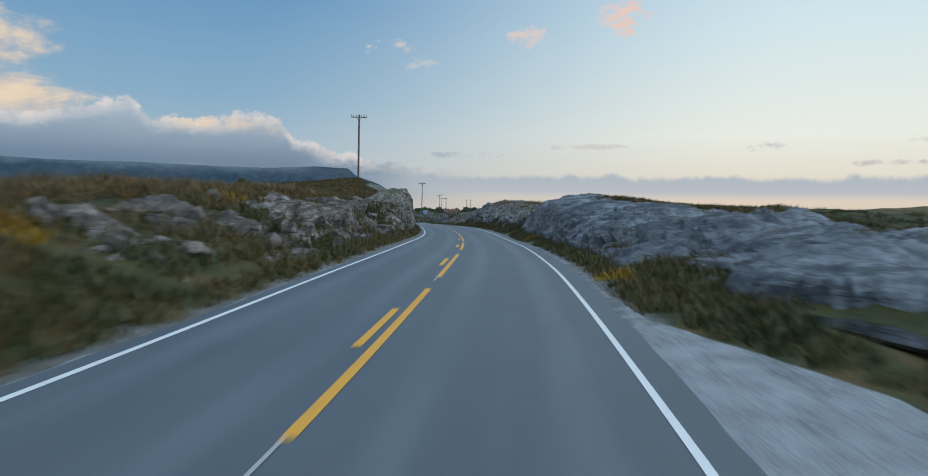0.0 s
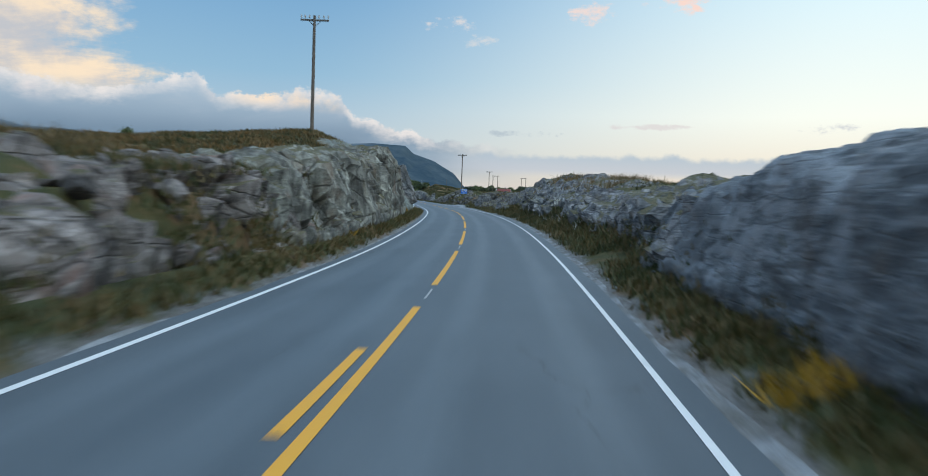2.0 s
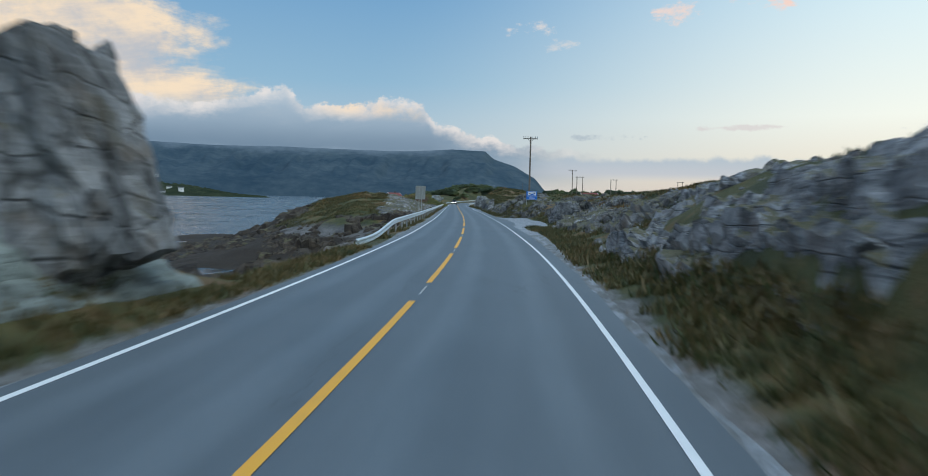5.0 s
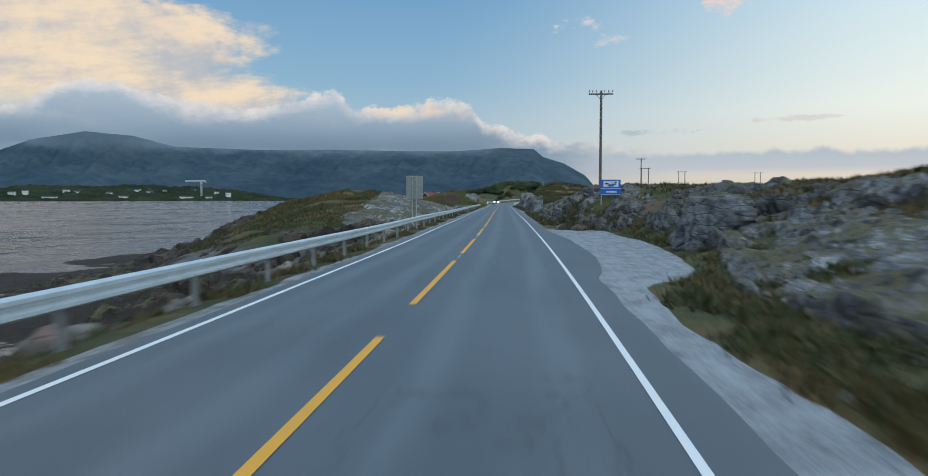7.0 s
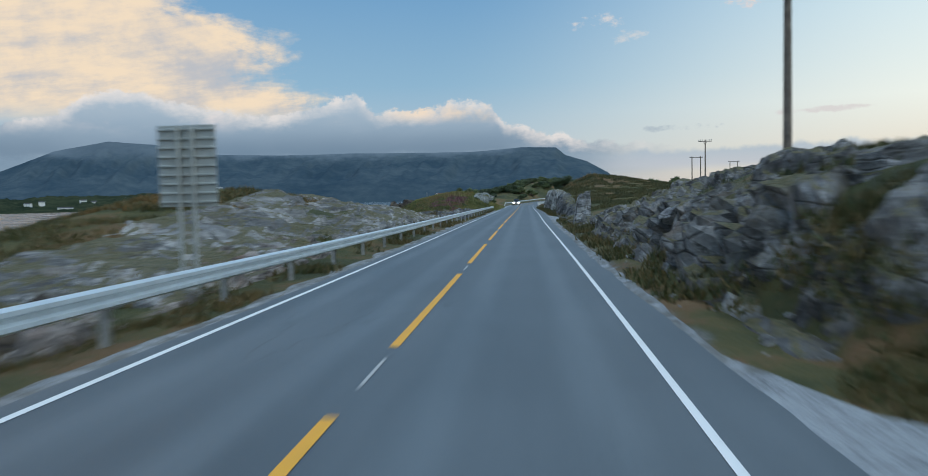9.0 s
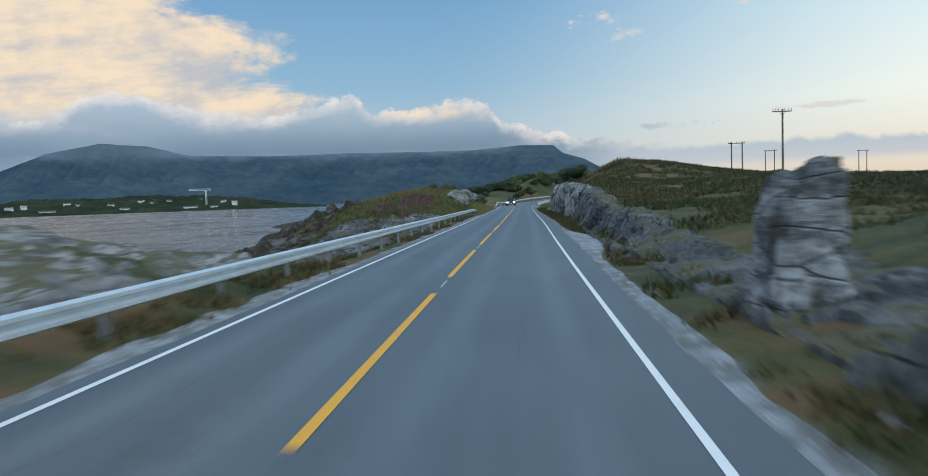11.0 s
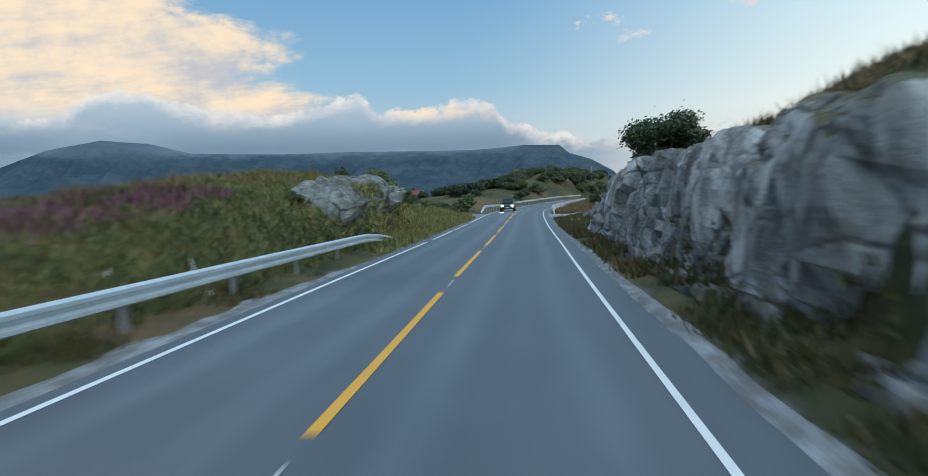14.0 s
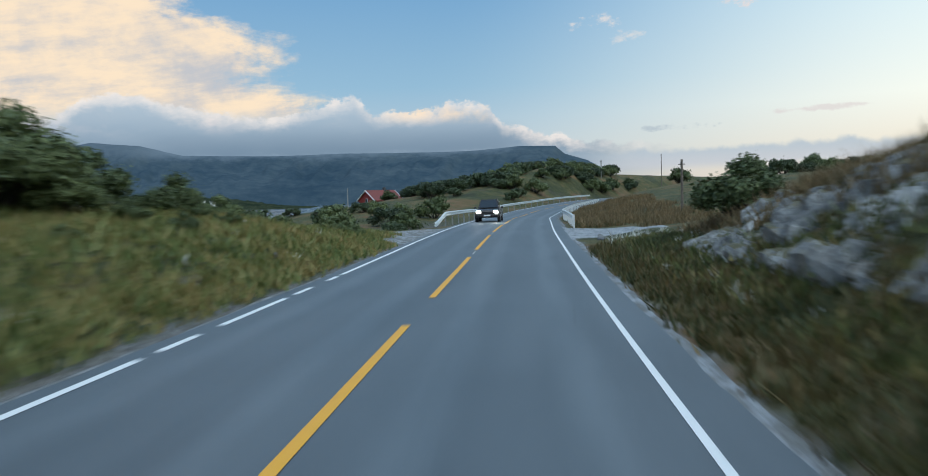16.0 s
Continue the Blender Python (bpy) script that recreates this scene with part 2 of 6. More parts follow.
def make_asphalt():
    m, N = material("asphalt")
    uv = N.node("ShaderNodeUVMap", uv_map="along").outputs[0]
    sep = N.node("ShaderNodeSeparateXYZ")
    N.put(sep.inputs[0], uv)
    across, along = sep.outputs[0], sep.outputs[1]
    grain = N.noise(N.place, 90.0, 3.0, 0.7)
    stain = N.noise(N.scaled(uv, (1.0, 0.10, 1.0)), 1.3, 5.0, 0.6)
    patch = N.noise(N.place, 0.23, 3.0, 0.5)
    # wheel tracks polished lighter, four of them
    tracks = 0.0
    for c in (-2.25, -0.75, 0.85, 2.35):
        d = N.m("ABSOLUTE", N.sub(across, N.add(c, N.mul(N.sub(patch, 0.5), 0.3))))
        tracks = N.add(tracks, N.step(d, 0.42, 0.05))
    v = N.add(N.mul(stain, 0.5), N.mul(patch, 0.25), N.mul(grain, 0.25))
    col = N.mix(N.step(v, 0.3, 0.72), ASPHALT_DARK, ASPHALT_LIGHT)
    col = N.mix(N.mul(tracks, N.step(stain, 0.2, 0.75), 0.42), col, ASPHALT_TRACK)
    stone = N.node("ShaderNodeTexVoronoi")
    N.put(stone.inputs["Vector"], N.place)
    stone.inputs["Scale"].default_value = 75.0
    col = N.mix(N.mul(N.step(stone.outputs["Distance"], 0.30, 0.12), 0.28), col, (0.30, 0.31, 0.33))
    # thin sealed cracks
    w = N.node("ShaderNodeTexVoronoi", feature="DISTANCE_TO_EDGE")
    N.put(w.inputs["Vector"], N.add_vec(N.scaled(uv, (0.35, 0.09, 1.0)), N.noise_vec(N.place, 1.2, 0.22)))
    w.inputs["Scale"].default_value = 1.0
    crack = N.mul(N.step(w.outputs["Distance"], 0.006, 0.002), N.step(N.noise(N.place, 0.12, 2.0), 0.56, 0.62))
    col = N.mix(N.mul(crack, 0.35), col, (0.03, 0.03, 0.032))
    N.put(N.bsdf.inputs["Base Color"], col)
    N.put(N.bsdf.inputs["Roughness"], N.add(0.50, N.mul(stain, 0.16), N.mul(tracks, -0.05)))
    bump(N, N.add(N.mul(grain, 0.7), N.mul(stone.outputs["Distance"], 0.6)), 0.35, 0.006)
    return m


ASPHALT_DARK, ASPHALT_LIGHT, ASPHALT_TRACK = (0.072, 0.088, 0.100), (0.120, 0.141, 0.157), (0.163, 0.188, 0.205)


def make_paint(name, colour, wear):
    m, N = material(name)
    a = N.noise(N.place, 3.0, 5.0, 0.65)
    b = N.noise(N.place, 60.0, 3.0, 0.7)
    worn = N.step(N.add(N.mul(a, 0.6), N.mul(b, 0.5)), 0.62 - wear, 0.80 - wear * 0.5)
    N.put(N.bsdf.inputs["Base Color"], N.mix(N.mul(worn, 0.6), colour, tuple(c * 0.45 + 0.05 for c in colour)))
    N.bsdf.inputs["Roughness"].default_value = 0.62
    bump(N, b, 0.25, 0.003)
    return m


def make_rock(name, dark, mid, light, moss=0.35, tint=(0.30, 0.20, 0.15), tint_amount=0.15, lichen=0.25, grain=2.0, strata=0.35, seep=0.70, cracks=0.75):
    m, N = material(name)
    big = N.noise(N.place, 0.55, 5.0, 0.6, 0.1)
    med = N.noise(N.scaled(N.place, (1.0, 1.0, grain)), 1.5, 6.0, 0.68, 0.15)
    fine = N.noise(N.place, 14.0, 5.0, 0.7)
    v = N.add(N.mul(big, 0.35), N.mul(med, 0.45), N.mul(fine, 0.25))
    col = N.ramp(N.step(v, 0.42, 0.62), (0.0, dark), (0.5, mid), (1.0, light))
    # thin bedding bands
    band = N.noise(N.scaled(N.add_vec(N.place, N.noise_vec(N.place, 0.4, 0.5)), (0.22, 0.22, 3.2)), 1.7, 5.0, 0.6)
    col = N.mix(N.mul(N.step(band, 0.52, 0.62), strata), col, light)
    col = N.mix(N.mul(N.step(band, 0.42, 0.36), strata), col, dark)
    # each block its own tone
    tone = N.node("ShaderNodeObjectInfo").outputs["Random"]
    col = N.mix(N.mul(N.step(tone, 0.62, 1.0), 0.50), col, N.mix(0.35, dark, mid))
    col = N.mix(N.mul(N.step(tone, 0.40, 0.0), 0.40), col, light)
    broad = N.noise(N.scaled(N.place, (1.0, 1.0, 0.7)), 0.33, 3.0, 0.5, 0.5)
    col = N.mix(N.mul(N.step(broad, 0.44, 0.62), 0.55), col, N.mix(0.5, dark, mid))
    # dark seep streaks running down
    run = N.noise(N.scaled(N.place, (1.2, 1.2, 0.12)), 1.6, 4.0, 0.6)
    col = N.mix(N.mul(N.step(run, 0.50, 0.66), seep), col, dark)
    col = N.mix(N.mul(N.step(N.noise(N.place, 0.9, 4.0, 0.6), 0.55, 0.70), tint_amount), col, tint)
    spots = N.step(N.noise(N.place, 5.0, 6.0, 0.75), 0.58, 0.68)
    col = N.mix(N.mul(spots, lichen), col, (0.46, 0.45, 0.41))
    # fractures
    w = N.node("ShaderNodeTexVoronoi", feature="DISTANCE_TO_EDGE")
    N.put(w.inputs["Vector"], N.add_vec(N.scaled(N.place, (0.8, 0.8, 0.4 + 0.9 * grain)), N.noise_vec(N.place, 1.1, 0.25)))
    w.inputs["Scale"].default_value = 0.9
    crack = N.step(w.outputs["Distance"], 0.05, 0.0)
    col = N.mix(N.mul(crack, N.step(big, 0.40, 0.60), cracks), col, tuple(c * 0.35 for c in dark))
    # stains of algae and lichen, brown to olive
    stain = N.step(N.noise(N.place, 0.75, 6.0, 0.7), 0.54, 0.66)
    col = N.mix(N.mul(stain, 0.30 + 0.5 * moss), col, N.mix(fine, (0.035, 0.036, 0.018), (0.15, 0.115, 0.065)))
    # moss and turf where the rock lies flat
    nz = N.node("ShaderNodeSeparateXYZ")
    N.put(nz.inputs[0], N.node("ShaderNodeNewGeometry").outputs["Normal"])
    green = N.mul(N.step(N.add(nz.outputs[2], N.mul(N.sub(big, 0.5), 1.4), N.mul(N.sub(fine, 0.5), 0.5)), 0.98 - moss * 0.5, 1.10 - moss * 0.4), 0.9)
    moss_col = N.mix(N.step(fine, 0.35, 0.65), (0.045, 0.052, 0.018), (0.13, 0.105, 0.045))
    col = N.mix(green, col, moss_col)
    N.put(N.bsdf.inputs["Base Color"], col)
    N.put(N.bsdf.inputs["Roughness"], N.add(0.72, N.mul(fine, 0.2)))
    bump(N, N.add(N.mul(med, 1.2), N.mul(fine, 0.5), N.mul(crack, -0.65 * cracks)), 0.85, 0.055)
    return m


def make_ground():
    m, N = material("heath_ground")
    uv = N.node("ShaderNodeUVMap", uv_map="along").outputs[0]
    sep = N.node("ShaderNodeSeparateXYZ")
    N.put(sep.inputs[0], uv)
    up = N.node("ShaderNodeSeparateXYZ")
    N.put(up.inputs[0], N.place)
    big = N.noise(N.place, 0.11, 5.0, 0.6)
    med = N.noise(N.place, 0.7, 5.0, 0.65)
    fine = N.noise(N.place, 9.0, 5.0, 0.7)
    v = N.add(N.mul(big, 0.5), N.mul(med, 0.35), N.mul(fine, 0.2))
    col = N.ramp(N.step(v, 0.34, 0.70), (0.0, (0.020, 0.024, 0.007)), (0.38, (0.046, 0.054, 0.013)), (0.62, (0.090, 0.080, 0.022)), (0.82, (0.15, 0.084, 0.034)), (1.0, (0.18, 0.12, 0.055)))
    # heather
    heather = N.mul(N.step(N.noise(N.place, 0.16, 3.0, 0.6), 0.60, 0.68), N.step(fine, 0.45, 0.62))
    col = N.mix(N.mul(heather, 0.4), col, (0.17, 0.08, 0.10))
    # bare stony soil by the carriageway
    off = N.m("ABSOLUTE", N.sub(sep.outputs[0], 0.28))
    bare = N.step(N.add(off, N.mul(N.sub(med, 0.5), 1.3)), 3.95, 3.55)
    col = N.mix(N.mul(bare, 0.9), col, N.mix(N.step(fine, 0.4, 0.62), (0.11, 0.105, 0.10), (0.27, 0.27, 0.27)))
    # shore: grey rock, then dark weed below the tide mark
    rock = N.mix(N.step(N.add(N.mul(med, 0.6), N.mul(fine, 0.5)), 0.4, 0.75), (0.050, 0.048, 0.046), (0.20, 0.19, 0.18))
    h = N.add(up.outputs[2], N.mul(N.sub(med, 0.5), 1.6))
    col = N.mix(N.step(h, -1.0, -1.9), col, rock)
    weed = N.mix(N.step(fine, 0.4, 0.65), (0.012, 0.009, 0.006), (0.050, 0.032, 0.016))
    col = N.mix(N.step(h, -2.3, -2.9), col, weed)
    N.put(N.bsdf.inputs["Base Color"], col)
    N.bsdf.inputs["Roughness"].default_value = 0.9
    bump(N, N.add(N.mul(fine, 0.8), N.mul(med, 0.8)), 0.9, 0.12)
    return m


def make_gravel(name, dirt):
    """Crushed stone; dirt: how much soil and moss lies over it."""
    m, N = material(name)
    uv = N.node("ShaderNodeUVMap", uv_map="along").outputs[0]
    st = N.node("ShaderNodeTexVoronoi")
    N.put(st.inputs["Vector"], N.place)
    st.inputs["Scale"].default_value = 28.0
    med = N.noise(N.place, 1.3, 5.0, 0.65)
    streak = N.noise(N.scaled(uv, (2.2, 0.25, 1.0)), 2.0, 4.0, 0.6)
    v = N.add(N.mul(med, 0.5), N.mul(streak, 0.35), N.mul(st.outputs["Color"], 0.25))
    col = N.mix(N.step(v, 0.32, 0.68), (0.115, 0.123, 0.130), (0.345, 0.365, 0.385))
    soil = N.add(N.mul(N.noise(N.place, 2.3, 5.0, 0.7), 0.55), N.mul(N.noise(N.scaled(uv, (3.0, 0.5, 1.0)), 1.6, 4.0, 0.65), 0.45))
    earth = N.mix(N.step(N.noise(N.place, 9.0, 4.0, 0.7), 0.35, 0.65), (0.060, 0.058, 0.045), (0.150, 0.142, 0.122))
    col = N.mix(N.mul(N.step(soil, 0.64 - 0.26 * dirt, 0.76 - 0.22 * dirt), 0.75), col, earth)
    N.put(N.bsdf.inputs["Base Color"], col)
    N.bsdf.inputs["Roughness"].default_value = 0.85
    bump(N, N.add(st.outputs["Distance"], N.mul(med, 0.5)), 0.6, 0.03)
    return m


def make_sea():
    m, N = material("sea_water")
    wav = N.noise(N.scaled(N.place, (1.0, 0.55, 1.0)), 0.45, 4.0, 0.55, 0.4)
    chop = N.noise(N.place, 2.4, 4.0, 0.6)
    roll = N.noise(N.scaled(N.place, (1.0, 0.5, 1.0)), 0.14, 4.0, 0.6)
    swell = N.noise(N.scaled(N.place, (1.0, 0.4, 1.0)), 0.045, 3.0, 0.5)
    N.bsdf.inputs["Base Color"].default_value = (0.030, 0.046, 0.062, 1)
    gust = N.noise(N.scaled(N.place, (1.0, 0.6, 1.0)), 0.028, 7.0, 0.66)
    N.put(N.bsdf.inputs["Roughness"], N.add(0.10, N.mul(N.step(gust, 0.40, 0.62), 0.20)))
    N.bsdf.inputs["IOR"].default_value = 1.333
    bump(N, N.add(wav, N.mul(chop, 0.08), N.mul(roll, 3.5), N.mul(swell, 3.0)), 1.0, 0.36)
    return m


def make_leaf(name, dark, light, brown=None):
    m, N = material(name)
    r = N.node("ShaderNodeNewGeometry").outputs["Random Per Island"]
    o = N.node("ShaderNodeObjectInfo").outputs["Random"]
    big = N.noise(N.place, 0.35, 3.0, 0.6)
    v = N.add(N.mul(r, 0.34), N.mul(big, 0.68), N.mul(N.sub(o, 0.5), 0.3))
    if brown:
        col = N.ramp(N.step(v, 0.2, 0.85), (0.0, dark), (0.45, light), (1.0, brown))
    else:
        col = N.mix(N.step(v, 0.2, 0.85), dark, light)
    N.put(N.bsdf.inputs["Base Color"], col)
    N.bsdf.inputs["Roughness"].default_value = 0.62
    N.bsdf.inputs["Subsurface Weight"].default_value = 0.0
    return m


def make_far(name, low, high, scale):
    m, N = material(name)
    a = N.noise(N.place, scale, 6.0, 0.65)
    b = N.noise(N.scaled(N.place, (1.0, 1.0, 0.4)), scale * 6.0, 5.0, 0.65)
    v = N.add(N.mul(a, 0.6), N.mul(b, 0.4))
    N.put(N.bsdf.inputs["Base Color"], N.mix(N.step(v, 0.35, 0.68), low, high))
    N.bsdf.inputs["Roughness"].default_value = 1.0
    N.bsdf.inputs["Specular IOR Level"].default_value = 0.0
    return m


def glass_material():
    m, N = material("dark_glass")
    N.bsdf.inputs["Base Color"].default_value = (0.02, 0.025, 0.03, 1)
    N.bsdf.inputs["Roughness"].default_value = 0.05
    return m


def lamp_material(name, colour, strength):
    m, N = material(name)
    N.bsdf.inputs["Base Color"].default_value = (*colour, 1)
    N.bsdf.inputs["Emission Color"].default_value = (*colour, 1)
    N.bsdf.inputs["Emission Strength"].default_value = strength
    return m


M_ASPHALT = make_asphalt()
M_WHITE = make_paint("white_road_paint", (0.80, 0.80, 0.79), 0.06)
M_YELLOW = make_paint("yellow_road_paint", (0.80, 0.39, 0.035), 0.06)
M_FADED = make_paint("faded_white_paint", (0.46, 0.46, 0.45), 0.16)
M_GROUND, M_SEA = make_ground(), make_sea()
M_GRAVEL, M_SHOULDER = make_gravel("pale_gravel", 0.15), make_gravel("dirty_shoulder_gravel", 0.85)
M_ROCK = make_rock("grey_rock", (0.032, 0.034, 0.037), (0.18, 0.186, 0.195), (0.46, 0.465, 0.47), moss=0.50, strata=0.55, grain=2.6, lichen=0.12)
M_ROCK_BLUE = make_rock("blue_grey_rock", (0.034, 0.040, 0.047), (0.100, 0.118, 0.134), (0.27, 0.30, 0.33), grain=2.2, moss=-0.5, strata=0.6, seep=0.2, cracks=0.35, tint=(0.22, 0.18, 0.14), tint_amount=0.25, lichen=0.10)
M_ROCK_PALE = make_rock("pale_green_grey_rock", (0.030, 0.028, 0.025), (0.20, 0.203, 0.180), (0.42, 0.425, 0.37), grain=0.5, moss=0.45, tint=(0.19, 0.125, 0.085), tint_amount=0.5, strata=0.2, lichen=0.10)
M_ROCK_PINK = make_rock("reddish_grey_rock", (0.034, 0.030, 0.028), (0.17, 0.150, 0.140), (0.42, 0.38, 0.36), moss=0.30, tint=(0.30, 0.17, 0.13), tint_amount=0.55)
M_ROCK_WEED = make_rock("weedy_shore_rock", (0.010, 0.007, 0.005), (0.036, 0.024, 0.014), (0.11, 0.085, 0.06), moss=0.1, tint_amount=0.0, lichen=0.1)
M_ROCK_SLAB = make_rock("smooth_green_grey_rock", (0.080, 0.088, 0.078), (0.178, 0.202, 0.184), (0.30, 0.335, 0.305), seep=0.3, cracks=0.2, grain=3.6, moss=0.10, tint=(0.24, 0.19, 0.13), tint_amount=0.5, lichen=0.1, strata=0.75)
M_ROCK_CRAG = make_rock("dark_brownish_crag", (0.019, 0.018, 0.017), (0.090, 0.090, 0.088), (0.32, 0.32, 0.32), grain=1.4, moss=0.50, tint=(0.15, 0.105, 0.065), tint_amount=0.45, lichen=0.22, strata=0.4)
M_ROCK_GREY = make_rock("jointed_grey_rock", (0.032, 0.034, 0.035), (0.225, 0.232, 0.230), (0.55, 0.555, 0.54), seep=0.5, grain=0.4, moss=0.40, tint=(0.20, 0.16, 0.12), tint_amount=0.3, lichen=0.15, strata=0.2)
M_ROCK_BED = make_rock("flat_bedded_rock", (0.034, 0.034, 0.035), (0.165, 0.17, 0.175), (0.42, 0.42, 0.42), cracks=0.45, grain=3.0, moss=0.48, tint=(0.20, 0.15, 0.11), tint_amount=0.35, strata=0.65, seep=0.2)
M_ROCK_KNOLL = make_rock("pale_upright_rock", (0.045, 0.048, 0.046), (0.225, 0.245, 0.235), (0.46, 0.48, 0.46), grain=0.5, moss=0.30, tint=(0.20, 0.16, 0.10), tint_amount=0.3, lichen=0.15, strata=0.2)
M_ROCK_SHORE = make_rock("dark_bedded_shore_rock", (0.018, 0.018, 0.019), (0.085, 0.088, 0.092), (0.27, 0.275, 0.28), grain=3.0, moss=0.1, tint_amount=0.1, lichen=0.1, strata=0.6, seep=0.2, cracks=0.5)
M_ROCK_DARK = make_rock("dark_wet_rock", (0.020, 0.022, 0.024), (0.068, 0.072, 0.078), (0.20, 0.21, 0.22), grain=0.5, moss=0.25, tint_amount=0.05, lichen=0.12)
M_STEEL = plain("galvanised_steel", (0.66, 0.72, 0.75), 0.40, 0.35, 0.10, 3.0, 0.05)
M_POST = plain("weathered_post", (0.34, 0.34, 0.33), 0.7, 0.1, 0.2, 8.0)
M_WOOD = plain("grey_pole_wood", (0.17, 0.14, 0.115), 0.8, 0.0, 0.3, 5.0, 0.4)
M_ARM = plain("dark_crossarm", (0.15, 0.14, 0.13), 0.7, 0.2, 0.2, 8.0)
M_CERAMIC = plain("pale_ceramic", (0.45, 0.45, 0.44), 0.25, 0.0, 0.1)
M_ALU = plain("dull_aluminium", (0.40, 0.42, 0.405), 0.5, 0.35, 0.12, 5.0, 0.08)
M_BLUE = plain("blue_sign_face", (0.012, 0.16, 0.62), 0.35, 0.0, 0.06)
M_SIGNWHITE = plain("white_sign_face", (0.78, 0.79, 0.80), 0.4, 0.0, 0.04)
M_BLACK = plain("black_rubber", (0.02, 0.02, 0.02), 0.7, 0.0, 0.1)
# Haze of the distance is mixed into these slate-blue base colours.
M_MOUNTAIN = make_far("hazy_mountain_slope", (0.040, 0.068, 0.094), (0.088, 0.118, 0.138), 0.0030)
M_FARWOOD = make_far("far_woodland", (0.020, 0.030, 0.020), (0.060, 0.070, 0.040), 0.02)
M_HOUSEWHITE = plain("white_boarding", (0.80, 0.80, 0.78), 0.6, 0.0, 0.05)
M_HOUSERED = plain("red_boarding", (0.26, 0.028, 0.024), 0.65, 0.0, 0.15)
M_ROOF = plain("dark_roof", (0.075, 0.072, 0.075), 0.7, 0.0, 0.2)
M_ROOFRED = plain("red_roof_tiles", (0.20, 0.050, 0.040), 0.7, 0.0, 0.2)
M_GLASS = glass_material()
M_GRASS = make_leaf("verge_grass", (0.014, 0.021, 0.005), (0.052, 0.066, 0.015), (0.15, 0.098, 0.034))
M_MEADOW = make_leaf("meadow_green", (0.040, 0.058, 0.014), (0.128, 0.152, 0.042), (0.29, 0.20, 0.072))
# Brighter copy of the meadow green; the extra light is in its colours.
M_MEADOW_BRIGHT = make_leaf("meadow_green_bright", (0.042, 0.070, 0.014), (0.145, 0.190, 0.048), (0.31, 0.225, 0.080))
M_HEATH = make_leaf("ochre_heath", (0.038, 0.036, 0.010), (0.125, 0.085, 0.022), (0.25, 0.125, 0.038))
M_DRYGRASS = make_leaf("dry_grass", (0.10, 0.080, 0.032), (0.20, 0.135, 0.060), (0.30, 0.19, 0.095))
M_LEAF = make_leaf("bush_leaves", (0.044, 0.068, 0.022), (0.150, 0.185, 0.068))
M_LEAFDARK = make_leaf("dark_leaves", (0.022, 0.040, 0.018), (0.078, 0.110, 0.046))
M_HEATHER = make_leaf("heather_bloom", (0.145, 0.060, 0.082), (0.29, 0.135, 0.165))
M_GORSE = make_leaf("yellow_bloom", (0.30, 0.17, 0.012), (0.55, 0.33, 0.03))
M_DAISY = make_leaf("white_bloom", (0.55, 0.54, 0.48), (0.80, 0.79, 0.74))
M_BARK = plain("dark_bark", (0.055, 0.045, 0.035), 0.85, 0.0, 0.3, 10.0, 0.5)

# ---- plan: places along the road (s metres along, u metres to the right of the yellow line) ----


def _glide(xk, yk, xq):
    m = np.gradient(yk, xk)
    i = np.clip(np.searchsorted(xk, xq) - 1, 0, len(xk) - 2)
    h = xk[i + 1] - xk[i]
    w = (xq - xk[i]) / h
    return (2 * w**3 - 3 * w**2 + 1) * yk[i] + (w**3 - 2 * w**2 + w) * h * m[i] + (3 * w**2 - 2 * w**3) * yk[i + 1] + (w**3 - w**2) * h * m[i + 1]


def _axis():
    s = np.arange(-10.0, 486.0, 1.0)
    head, high, fall = (_glide(AXIS_S, np.array(k), s) for k in (HEADING, HEIGHT, FALL))
    # carried on: straight back behind the start, on round the bend beyond the end
    back = np.arange(-90.0, -10.0, 1.0)
    on = np.arange(486.0, 641.0, 1.0)
    s = np.concatenate([back, s, on])
    bend = head[-1] - 0.25 * (on - 485.0)
    head = np.radians(np.concatenate([np.full(len(back), head[0]), head, bend]))
    high = np.concatenate([np.full(len(back), high[0]), high, high[-1] + 0.004 * (on - 485.0)])
    fall = np.concatenate([np.full(len(back), 0.0), fall, np.full(len(on), 0.0)])
    mid = (head[1:] + head[:-1]) / 2
    x = np.concatenate([[0], np.cumsum(-np.sin(mid))])
    y = np.concatenate([[0], np.cumsum(np.cos(mid))])
    zero = np.argmin(np.abs(s))
    return s, x - x[zero], y - y[zero], head, high, fall


AX_S, AX_X, AX_Y, AX_H, AX_Z, AX_F = _axis()


def lay(s, u):
    """World x and y of a place on the plan, and the road's height there."""
    s, u = np.asarray(s, float), np.asarray(u, float)
    x, y, h, z, f = (np.interp(s, AX_S, a) for a in (AX_X, AX_Y, AX_H, AX_Z, AX_F))
    return x + u * np.cos(h), y + u * np.sin(h), z - f * np.clip(u, -4.0, 4.5)


def heading(s):
    return float(np.interp(s, AX_S, AX_H))


# ---- noise on arrays ----


def _hash(i, j, k, seed):
    h = (i.astype(np.int64) * 374761393 + j.astype(np.int64) * 668265263 + k.astype(np.int64) * 2147483647 + seed * 1274126177) & 0xFFFFFFFF
    h = ((h ^ (h >> 13)) * 1274126177) & 0xFFFFFFFF
    h = ((h ^ (h >> 16)) * 2246822519) & 0xFFFFFFFF
    return ((h ^ (h >> 15)) & 0xFFFFFF) / float(0x1000000)


